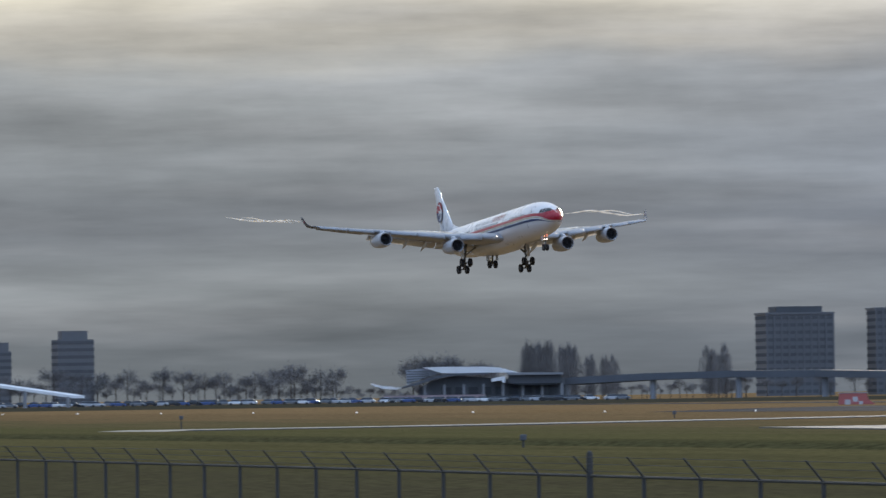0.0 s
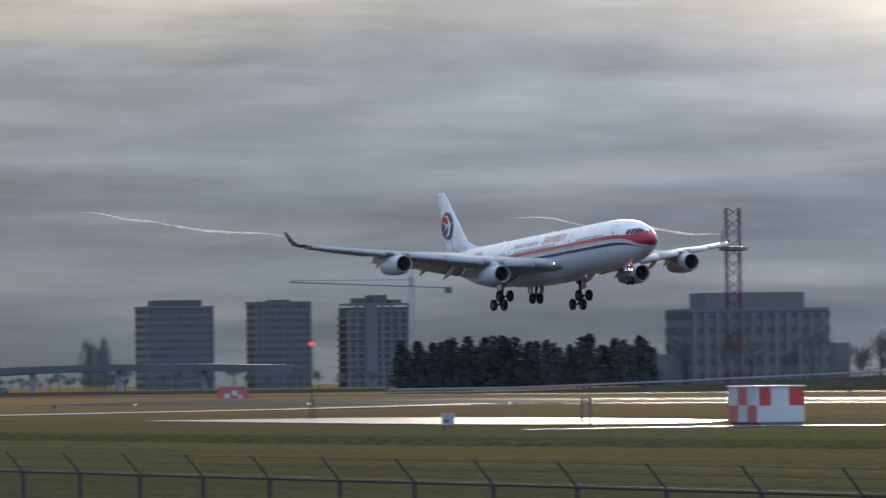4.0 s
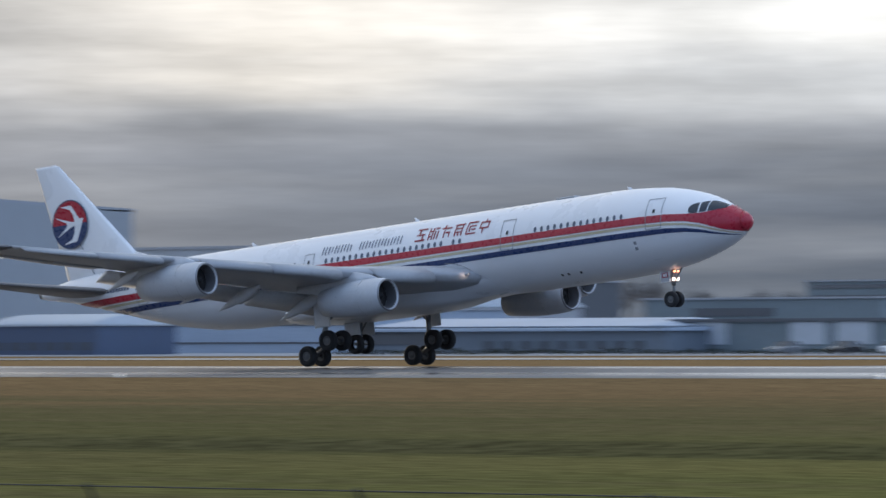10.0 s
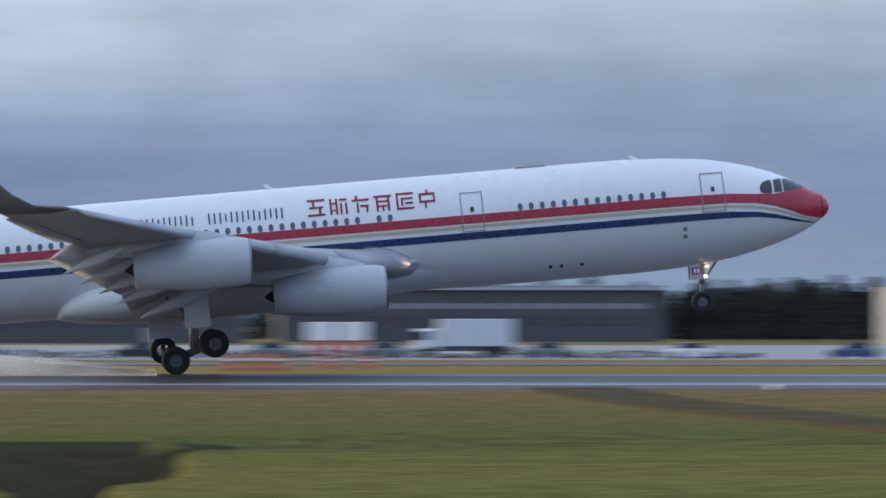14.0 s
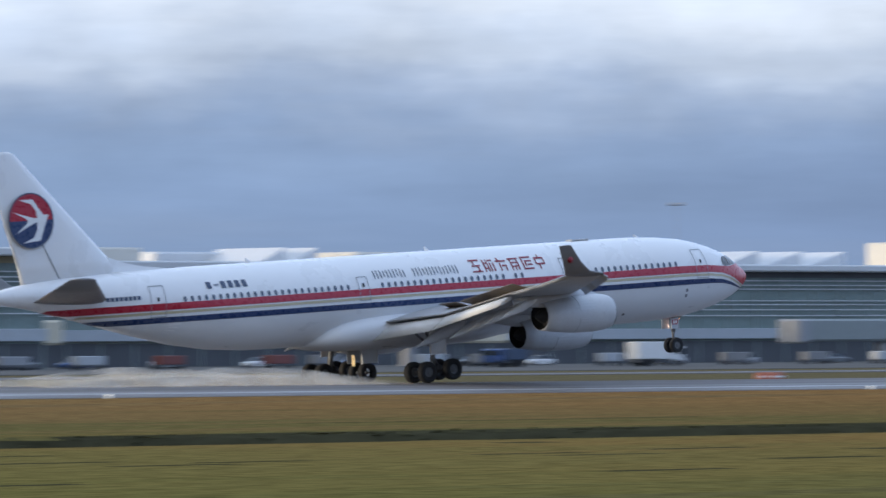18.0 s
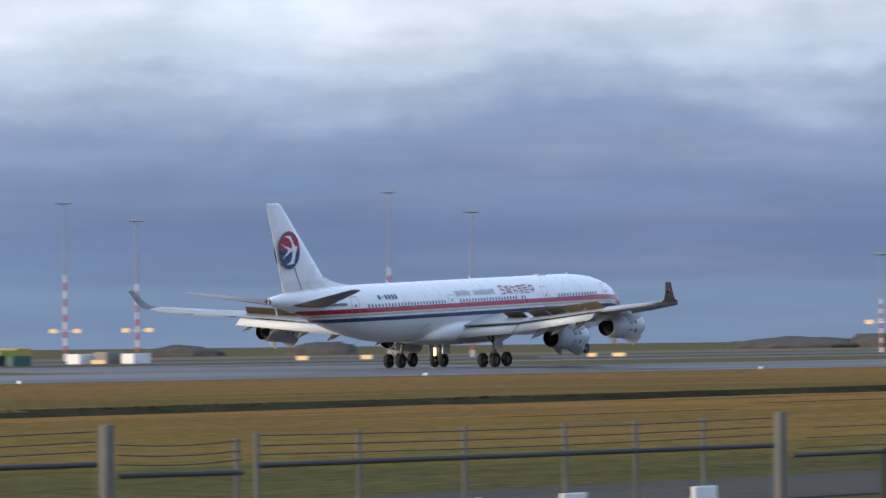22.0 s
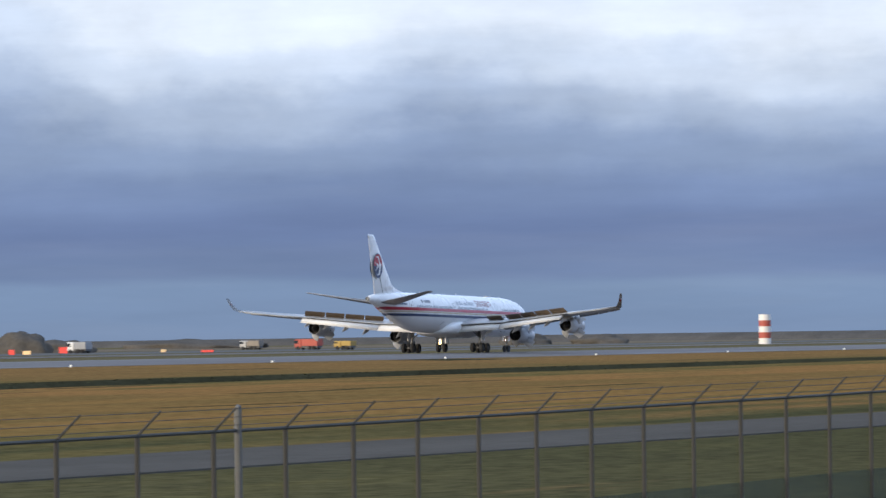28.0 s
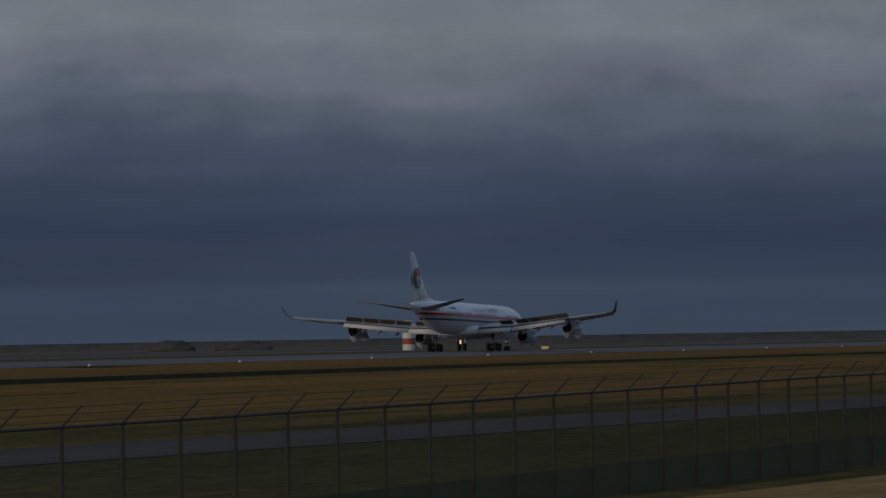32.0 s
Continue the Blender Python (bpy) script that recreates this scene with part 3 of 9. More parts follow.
BLUE_ROWS = [(0.5, -1.16, -1.20), (1.1, -1.04, -1.13), (1.8, -0.86, -1.00), (2.6, -0.62, -0.82), (3.6, -0.42, -0.68), (5, -0.30, -0.62), (8, -0.25, -0.61), (62, -0.25, -0.61)]


def lifting(bm, rows, thick=0.11, n=7):
    """A wing-like body: rows are (leading edge x, trailing edge x, y, z, twist, thickness share)."""
    rings = []
    for lead, trail, y, z, th in rows:
        c = lead - trail
        up, dn = [], []
        for i in range(n + 1):
            s = (1 - math.cos(math.pi * i / n)) / 2
            t = 5 * th * (0.2969 * math.sqrt(s) - 0.126 * s - 0.3516 * s * s + 0.2843 * s ** 3 - 0.1015 * s ** 4)
            up.append(Vector((lead - c * s, y, z + c * (t + 0.02 * (1 - (2 * s - 1) ** 2)))))
            dn.append(Vector((lead - c * s, y, z - c * t * 0.85)))
        rings.append(up + dn[-2:0:-1])
    loft(bm, rings)


def airfoil_fin(bm, rows, n=7):
    """An upright surface: rows are (leading x, trailing x, z, thickness share)."""
    rings = []
    for lead, trail, z, th in rows:
        c = lead - trail
        a, b = [], []
        for i in range(n + 1):
            s = (1 - math.cos(math.pi * i / n)) / 2
            t = 5 * th * (0.2969 * math.sqrt(s) - 0.126 * s - 0.3516 * s * s + 0.2843 * s ** 3 - 0.1015 * s ** 4)
            a.append(Vector((lead - c * s, c * t, z)))
            b.append(Vector((lead - c * s, -c * t, z)))
        rings.append(a + b[-2:0:-1])
    loft(bm, rings)


# wing rows: span station, leading u, trailing u, height over the axis, thickness
WING = [(0.5, 19.6, 34.6, -1.85, 0.13), (2.8, 21.2, 34.4, -1.60, 0.125), (9.4, 25.6, 34.9, -1.02, 0.115), (14.0, 28.6, 36.5, -0.36, 0.11), (19.4, 32.1, 38.3, 0.45, 0.105), (24.0, 35.0, 39.8, 1.08, 0.10), (28.7, 38.0, 41.2, 1.82, 0.10)]
ROOT = Vector((4.5, 0, AXIS - 1.6))


def wing_at(y, s):
    """The point of the wing's chord plane at the span station y and the chord share s, as (x, z)."""
    lead, trail, z = (interp([(r[0], r[k]) for r in WING], y) for k in (1, 2, 3))
    return NOSE_X - (lead + (trail - lead) * s), AXIS + z


moving = {}


def build_wing(plane, side):
    root = Vector((ROOT.x, side * 2.8, ROOT.z))
    base = Matrix.Translation(-root)

    def put(name, bm, mat, label="", smooth=True, at=None):
        bm.transform(base)
        return part(name, bm, mat, wing, label, at, smooth)

    bm = bmesh.new()
    rows = [(NOSE_X - l, NOSE_X - t, side * y, AXIS + z, th) for y, l, t, z, th in WING]
    lifting(bm, rows)
    bm.transform(base)
    wing = part("right_wing" if side < 0 else "left_wing", bm, PAINT_GREY, plane, "grey swept wing with engines slung below", Matrix.Translation(root), True)
    moving["wing", side] = (wing, root)

    # winglet
    bm = bmesh.new()
    pts = [(28.7, 38.0, 41.2, 1.82, 0.09), (29.25, 39.6, 41.7, 2.05, 0.08), (29.6, 40.6, 42.1, 2.66, 0.07), (29.95, 41.7, 42.7, 3.72, 0.06)]
    lifting(bm, [(NOSE_X - l, NOSE_X - t, side * y, AXIS + w, th) for y, l, t, w, th in pts])
    put("winglet", bm, WINGLET_GREY)
    bm = bmesh.new()
    lathe(bm, [(-0.05, 0.20), (0.05, 0.20)], 20, "Y", (NOSE_X - 41.6, side * 29.70, AXIS + 2.85), 1.0)
    bmesh.ops.contextual_create(bm, geom=bm.edges[:])
    put("winglet_roundel", bm, TITLE_RED, "small round dark red emblem")

    # extended slats along the leading edge
    for y0, y1 in ((5.4, 8.4), (10.6, 14.4), (14.5, 18.2), (20.6, 24.2), (24.3, 28.3)):
        bm = bmesh.new()
        rings = []
        for y in (y0, y1):
            x, z = wing_at(y, 0.0)
            c = 0.13 * (interp([(r[0], r[2]) for r in WING], y) - interp([(r[0], r[1]) for r in WING], y))
            rings.append([Vector((x + a * c + 0.30, side * y, z + b * c - 0.20)) for a, b in ((0.1, -0.34), (0.30, -0.10), (0.20, 0.16), (-0.35, 0.42), (-1.0, 0.50), (-0.5, 0.20), (-0.15, -0.05))])
        loft(bm, rings)
        put("slat", bm, PAINT_GREY)

    # landing flaps, drooped behind the trailing edge
    for y0, y1, c0, c1 in ((3.0, 9.3, 2.3, 1.95), (9.5, 19.9, 1.95, 1.45)):
        bm = bmesh.new()
        rings = []
        for y, c in ((y0, c0), (y1, c1)):
            x, z = wing_at(y, 0.93)
            dx, dz = math.cos(radians(26)) * c, math.sin(radians(26)) * c
            t = 0.10 * c
            rings.append([Vector((x + 0.05, side * y, z - 0.14)), Vector((x - 0.3 * dx, side * y, z - 0.12 - 0.3 * dz + t)), Vector((x - dx, side * y, z - 0.15 - dz)),
                          Vector((x - 0.35 * dx, side * y, z - 0.18 - 0.35 * dz - t)), Vector((x - 0.03, side * y, z - 0.36))])
        loft(bm, rings)
        put("flap", bm, FLAP_PAINT, "pale flap lowered for landing")
    # aileron seam plates
    for y0, y1 in ((20.9, 24.4), (24.5, 27.9)):
        bm = bmesh.new()
        rings = []
        for y in (y0, y1):
            x0, z = wing_at(y, 0.80)
            x1, _ = wing_at(y, 1.0)
            rings.append([Vector((x0, side * y, z + 0.20)), Vector((x1 - 0.05, side * y, z - 0.08)), Vector((x1 - 0.05, side * y, z - 0.12)), Vector((x0, side * y, z - 0.16))])
        loft(bm, rings)
        put("aileron", bm, PAINT_GREY)
    # flap track fairings, tails hanging down
    for y in (6.8, 11.6, 14.4, 17.0, 19.6):
        x, z = wing_at(y, 0.72)
        bm = bmesh.new()
        k = 1.0 - 0.022 * y
        prof = [(0.0, 0.02), (-0.5 * k, 0.18 * k), (-1.4 * k, 0.31 * k), (-2.5 * k, 0.36 * k), (-3.7 * k, 0.27 * k), (-5.6 * k, 0.015)]
        lathe(bm, prof, 10, "X", (0, 0, 0), 1.35)
        bm.transform(pose(x + 1.0, side * y, z - 0.40, 0, -19, 0))
        put("flap_fairing", bm, FLAP_PAINT)
    # spoilers, hinged near three quarters of the chord; they rise on the runway
    for y0, y1 in ((6.4, 8.9), (9.7, 12.2), (12.3, 14.8), (14.9, 17.4), (17.5, 20.2)):
        p0, p1 = (Vector((wing_at(y, 0.70)[0], side * y, wing_at(y, 0.70)[1] + 0.055 * (9.3 - 0.23 * y))) for y in (y0, y1))
        hinge = (p0 + p1) / 2
        ax = (p1 - p0).normalized()
        if ax.y > 0:
            ax = -ax
        zz = Vector((0, 0, 1))
        zz = (zz - zz.dot(ax) * ax).normalized()
        aft = zz.cross(ax)
        if aft.x > 0:
            aft = -aft
            ax = -ax
        rot = Matrix((ax, aft, ax.cross(aft))).transposed().to_4x4()
        half, c = (p1 - p0).length / 2, 1.15
        bm = bmesh.new()
        box(bm, -half + 0.02, half - 0.02, 0.0, c, -0.02, 0.03, 0.008)
        ob = part("spoiler", bm, SPOILER_PAINT, wing, "tan-grey spoiler panel", Matrix.Translation(hinge - root) @ rot)
        up = 1 if (rot.to_3x3() @ Vector((0, 0, 1))).z > 0 else -1
        moving["spoiler", side, y0] = (ob, Matrix.Translation(hinge - root) @ rot, up)

    # engines: long pale cowls with dark intakes
    for y, u0, w in ((9.37, 23.0, -2.72), (19.4, 29.75, -1.05)):
        x, yy, z = NOSE_X - u0, side * y, AXIS + w
        bm = bmesh.new()
        prof = [(0.0, 0.94), (0.04, 1.00), (-0.06, 1.06), (-0.35, 1.13), (-1.2, 1.20), (-2.3, 1.20), (-3.4, 1.145), (-4.6, 1.02), (-5.55, 0.89), (-5.57, 0.85)]
        lathe(bm, [(0.0 - 0.9, 0.86), (-0.25, 0.89)] + prof, 32, "X", (x, yy, z))
        put("engine_cowl", bm, PAINT_NACELLE, "pale grey engine cowl")
        bm = bmesh.new()
        lathe(bm, [(-0.03, 0.945), (0.045, 0.975), (0.052, 1.0), (0.03, 1.035), (-0.05, 1.062)], 32, "X", (x, yy, z))
        put("intake_lip", bm, METAL, "bare metal intake lip")
        bm = bmesh.new()
        lathe(bm, [(-0.9, 0.87), (-0.95, 0.35), (-0.62, 0.25), (-0.42, 0.02)], 24, "X", (x, yy, z))
        put("fan", bm, DARK_HOLE, "dark fan with spinner")
        bm = bmesh.new()
        lathe(bm, [(-0.04, 0.936), (-0.25, 0.880), (-0.88, 0.850)], 28, "X", (x, yy, z))
        put("intake_duct", bm, GEAR_DARK, "dark intake duct")
        bm = bmesh.new()
        lathe(bm, [(-5.565, 0.852), (-4.9, 0.83), (-4.95, 0.50), (-5.5, 0.38), (-6.0, 0.03)], 20, "X", (x, yy, z))
        put("exhaust_cone", bm, DARK_HOLE, "sooty exhaust cone")
        bm = bmesh.new()
        lx, lz = wing_at(y, 0.0)
        rings = []
        for dx, zt, zb, t in ((-0.9, z + 1.22, z + 0.9, 0.05), (-1.7, z + 1.52, z + 0.9, 0.20), (lx - x - 0.3, lz + 0.12, z + 0.8, 0.24), (lx - x - 3.0, lz - 0.1, z + 0.55, 0.24), (lx - x - 5.4, lz - 0.35, lz - 0.75, 0.06)):
            rings.append([Vector((x + dx, yy - t, zb)), Vector((x + dx, yy + t, zb)), Vector((x + dx, yy + t, zt)), Vector((x + dx, yy - t, zt))])
        loft(bm, rings)
        put("engine_pylon", bm, PAINT_NACELLE)
        # reverser doors, flush with the cowl until they swing out on the runway
        for a in (45, 135, 225, 315):
            arc = (-32, -21, -10.5, 0, 10.5, 21, 32)
            turn = Matrix.Translation(Vector((x - 3.1, yy, z)) - root) @ Matrix.Rotation(radians(a), 4, "X")
            # a black shell on the cowl stands for shade in the open duct
            bm = bmesh.new()
            grid = [[bm.verts.new((1.35 * f, (1.172 + 0.036 * f) * math.sin(radians(d)), (1.172 + 0.036 * f) * math.cos(radians(d)))) for d in arc] for f in (0.02, 0.5, 0.98)]
            for ga, gb in zip(grid, grid[1:]):
                for q in range(6):
                    bm.faces.new((ga[q], gb[q], gb[q + 1], ga[q + 1]))
            bmesh.ops.recalc_face_normals(bm, faces=bm.faces)
            part("reverser_shade", bm, DARK_HOLE, wing, "dark shell that stands for the shaded duct behind a reverser door", turn, True)
            bm = bmesh.new()
            rings = []
            for f in (0.0, 0.5, 1.0):
                r = 1.180 + 0.036 * f
                rings.append([Vector((1.35 * f, r2 * math.sin(radians(d)), r2 * math.cos(radians(d)) - 1.14)) for d, r2 in [(d, r) for d in arc] + [(d, r - 0.05) for d in (32, 0, -32)]])
            loft(bm, rings)
            for f in bm.faces:
                c = f.calc_center_median()
                f.material_index = 1 if math.hypot(c.y, c.z + 1.14) < 1.16 else 0
            m = turn @ Matrix.Translation((0, 0, 1.14))
            ob = part("reverser_door", bm, [PAINT_NACELLE, GEAR_GREY], wing, "", m)
            moving["reverser", side, y, a] = (ob, m)
    # landing lamp at the root
    bm = bmesh.new()
    lx, lz = wing_at(3.3, 0.0)
    lathe(bm, [(-0.05, 0.11), (0.0, 0.10), (0.015, 0.02)], 14, "X", (lx + 0.25, side * 3.3, lz + 0.05))
    put("landing_lamp", bm, LAMP_GLOW, "lit landing lamp")
    bm = bmesh.new()
    lathe(bm, [(-0.10, 0.125), (0.22, 0.125), (0.22, 0.115), (-0.08, 0.115)], 14, "X", (lx + 0.25, side * 3.3, lz + 0.05))
    put("lamp_hood", bm, PAINT_GREY)
    return wing


def wheel(name, parent, r, w, at, hub=0.45):
    bm = bmesh.new()
    lathe(bm, [(-w * 0.30, r * hub), (-w * 0.46, r * 0.62), (-w / 2, r * 0.86), (-w * 0.40, r * 0.965), (-w * 0.15, r), (w * 0.15, r), (w * 0.40, r * 0.965), (w / 2, r * 0.86), (w * 0.46, r * 0.62), (w * 0.30, r * hub)], 28, "Y")
    t = part(name, bm, TYRE, parent, "black rubber tyre on a pale rim", Matrix.Translation(at), True)
    return t


def rim_mesh(r, w):
    bm = bmesh.new()
    lathe(bm, [(-w * 0.32, r * 0.02), (-w * 0.38, r * 0.16), (-w * 0.22, r * 0.22), (-w * 0.26, r * 0.40), (-w * 0.34, r * 0.46), (w * 0.34, r * 0.46), (w * 0.26, r * 0.40), (w * 0.22, r * 0.22), (w * 0.38, r * 0.16), (w * 0.32, r * 0.02)], 20, "Y")
    return bm


def build_airliner():
    plane = tagged(new("airliner"), "white four-engined airliner with red and blue stripes, landing", "airplane")
    # body
    bm = bmesh.new()
    us = [-0.22, -0.20, -0.18, -0.12, -0.06, 0.08, 0.25, 0.45, 0.66, 0.95, 1.23, 1.8, 2.2, 2.6, 3.5, 4.66, 6, 8, 10] + [12 + 2 * i for i in range(15)] + [41, 42.5, 44, 45.5, 47, 48.5, 50, 52, 54, 56, 58, 59.5, 61, 62.3, 63.3, 63.7]
    rings = []
    for u in us:
        c, h, y = body_section(u)
        rings.append([Vector((NOSE_X - u, y * math.cos(a), AXIS + c + h * math.sin(a))) for a in (2 * math.pi * i / 48 for i in range(48))])
    loft(bm, rings)
    part("fuselage", bm, PAINT_WHITE, plane, "white glossy fuselage", smooth=True)
    bm = bmesh.new()
    rings = []
    for u in (-0.222, -0.21, -0.18, -0.12, -0.06, 0.08, 0.20):
        c, h, y = body_section(u)
        rings.append([Vector((NOSE_X - u + 0.035 * max(0.0, 1 - (u + 0.2) / 0.4), (y + 0.03) * math.cos(a), AXIS + c + (h + 0.03) * math.sin(a))) for a in (2 * math.pi * i / 32 for i in range(32))])
    loft(bm, rings)
    part("nose_cap", bm, PAINT_RED, plane, "red radar nose", smooth=True)
    fine = [-0.21, -0.18, -0.12, -0.06, 0.08, 0.25, 0.35, 0.5, 0.66, 0.9, 1.11, 1.15, 1.23, 1.5, 1.8, 2.2, 2.6, 3.1, 3.6, 4.2, 5, 6, 7, 8, 10] + [12 + 2 * i for i in range(15)] + [41 + 0.75 * i for i in range(28)]
    for side in (-1, 1):
        for name, rows, m, pr in (("red_stripe", RED_ROWS, PAINT_RED, 0.030), ("gold_stripe", GOLD_ROWS, PAINT_GOLD, 0.026), ("blue_stripe", BLUE_ROWS, PAINT_BLUE, 0.026)):
            bm = bmesh.new()
            stripe(bm, rows, side, pr, [u for u in fine if u >= rows[0][0]])
            part(name, bm, m, plane, smooth=True)
        # cockpit panes
        for rows in ([(1.14, 0.60, 0.77), (1.25, 0.58, 0.83), (1.5, 0.55, 0.96), (1.75, 0.52, 1.07), (1.95, 0.51, 1.14), (2.13, 0.49, 1.15)], [(2.21, 0.49, 1.15), (2.42, 0.48, 1.15), (2.64, 0.48, 1.11)],
                     [(2.75, 0.48, 1.10), (2.86, 0.47, 1.12), (3.1, 0.47, 1.08), (3.26, 0.51, 0.99), (3.37, 0.58, 0.84)]):
            bm = bmesh.new()
            stripe(bm, [(u, hi, lo) for u, lo, hi in rows], side, 0.036, [r[0] for r in rows])
            part("cockpit_pane", bm, GLASS_DARK, plane, smooth=True)
        # cabin windows: one mesh, many objects along the straight body
        bm = bmesh.new()
        c = on_body(20, 0.82, side, 0.032)
        ring = []
        for du, dw in ((0.125 * math.cos(k * math.pi / 6), 0.185 * math.sin(k * math.pi / 6)) for k in range(12)):
            ring.append(bm.verts.new(on_body(20 + du, 0.82 + dw, side, 0.034) - c))
        bm.faces.new(ring if side > 0 else ring[::-1])
        first = None
        spots = [8.35 + 0.56 * i for i in range(14)] + [22.2, 22.76] + [23.85 + 0.545 * i for i in range(20)] + [37.1 + 0.545 * i for i in range(25)]
        bm.normal_update()
        for u in spots:
            # the body is round and straight from u = 8 to 43; aft of that it narrows
            at = Matrix.Translation(on_body(u, 0.82, side, 0.032))
            if first is None:
                first = part("cabin_window", bm, CABIN_GLASS, plane, at=at)
            else:
                same("cabin_window", first, plane, at)
        # doors: seams round each leaf, with a small pane
        for u, half, w0, w1 in ((5.83, 0.60, -0.24, 1.72), (18.05, 0.56, -0.22, 1.76), (35.8, 0.44, -0.10, 1.45), (52.15, 0.56, -0.22, 1.76)):
            bm = bmesh.new()
            t = 0.045
            for a, b, c_, d in ((u - half, u + half, w1 - t, w1), (u - half, u + half, w0, w0 + t), (u - half, u - half + t, w0 + t, w1 - t), (u + half - t, u + half, w0 + t, w1 - t)):
                body_patch(bm, a, b, c_, d, side, 0.040, 2, 5)
            door = part("door_seam", bm, SEAM, plane, "dark outline of a cabin door", smooth=True)
            bm = bmesh.new()
            body_patch(bm, u - 0.09, u + 0.09, 0.78, 1.02, side, 0.044, 1, 2)
            part("door_pane", bm, GLASS_DARK, door)
        # titles: plain blocks in the colours of the lettering
        w = 7.35 / 13
        for i in range(13):
            if i == 5:
                continue
            u = 34.75 - i * w
            bars = [(0.05, 0.13, 1.24, 1.78), (0.33, 0.41, 1.24 + 0.08 * (i % 2), 1.78 - 0.08 * (i % 3 == 1))]
            for a, b, c_, d in bars:
                bm = bmesh.new()
                body_patch(bm, u - b, u - a, c_, d, side, 0.034, 1, 3)
                part("title_bar", bm, LETTER_BLUE, plane, "slate blue bar in the title")
        # six blocks of bars, each with its own spacing
        cells = [((0.06, 0.94, 1.94, 2.04), (0.06, 0.94, 1.20, 1.30), (0.30, 0.42, 1.70, 1.94), (0.62, 0.74, 1.30, 1.58), (0.14, 0.86, 1.58, 1.67)),
                 ((0.06, 0.16, 1.20, 2.00), (0.36, 0.46, 1.20, 2.00), (0.16, 0.36, 1.38, 1.46), (0.16, 0.36, 1.72, 1.80), (0.54, 0.94, 1.88, 1.98), (0.58, 0.68, 1.20, 1.76), (0.84, 0.94, 1.20, 1.76)),
                 ((0.06, 0.94, 1.78, 1.88), (0.24, 0.36, 1.88, 2.06), (0.30, 0.40, 1.20, 1.70), (0.48, 0.90, 1.48, 1.58), (0.76, 0.86, 1.20, 1.48)),
                 ((0.06, 0.94, 1.88, 1.98), (0.16, 0.84, 1.64, 1.72), (0.16, 0.26, 1.18, 1.88), (0.74, 0.84, 1.18, 1.88), (0.26, 0.74, 1.40, 1.48), (0.45, 0.55, 1.18, 1.40)),
                 ((0.06, 0.16, 1.18, 2.02), (0.16, 0.94, 1.92, 2.02), (0.16, 0.94, 1.18, 1.28), (0.30, 0.90, 1.68, 1.77), (0.30, 0.40, 1.36, 1.68), (0.50, 0.90, 1.44, 1.54)),
                 ((0.10, 0.90, 1.82, 1.92), (0.10, 0.90, 1.44, 1.54), (0.10, 0.20, 1.54, 1.82), (0.80, 0.90, 1.54, 1.82), (0.46, 0.56, 1.92, 2.08), (0.36, 0.46, 1.16, 1.44))]
        for i, cell in enumerate(cells):
            u = 26.35 - i * 1.12
            for a, b, c_, d in cell:
                bm = bmesh.new()
                body_patch(bm, u - b, u - a, c_, d, side, 0.034, 2, 2)
                part("title_block", bm, TITLE_RED, plane, "crimson bar in the title")
        for i in range(6):
            bm = bmesh.new()
            body_patch(bm, 48.3 - i * 0.56 - 0.36, 48.3 - i * 0.56, 1.34 if i != 1 else 1.52, 1.78 if i != 1 else 1.60, side, 0.034, 1, 2)
            part("registration_bar", bm, LETTER_BLUE, plane)
        for i in range(8):
            bm = bmesh.new()
            body_patch(bm, 55.9 - i * 0.32 - 0.24, 55.9 - i * 0.32, 0.95, 1.20, side, 0.034, 1, 1)
            part("type_bar", bm, LETTER_BLUE, plane)
        # small ports and vents under the floor line
        for u in (14.3, 13.75, 12.7):
            bm = bmesh.new()
            body_patch(bm, u - 0.09, u + 0.09, -2.36, -2.22, side, 0.034, 1, 1)
            part("vent", bm, DARK_HOLE, plane)
        for w in (-0.98, -1.34):
            bm = bmesh.new()
            body_patch(bm, 7.30, 7.52, w - 0.10, w + 0.10, side, 0.034, 1, 1)
            part("service_port", bm, SEAM, plane)
    # grey paint below the stripes
    bm = bmesh.new()
    rings = []
    for u in [0.7, 1.23, 1.8, 2.6, 3.5, 4.66, 6, 8, 10] + [12 + 2 * i for i in range(15)] + [41, 42.5, 44, 45.5, 47, 48.5, 50, 52, 53.5]:
        ring = []
        for j in range(21):
            c, hh, y = body_section(u)
            lim = max(-0.95, min(0.3, (interp([(r[0], r[2]) for r in BLUE_ROWS], u) - 0.05 - c) / hh))
            a = math.pi - math.asin(lim) + (math.pi + 2 * math.asin(lim)) * j / 20
            ring.append(Vector((NOSE_X - u, (y + 0.012) * math.cos(a), AXIS + c + (hh + 0.012) * math.sin(a))))
        rings.append(ring)
    loft(bm, rings, closed=False)
    part("belly_paint", bm, PAINT_BELLY, plane, "pale grey belly paint", smooth=True)
    # belly fairing
    bm = bmesh.new()
    rings = []
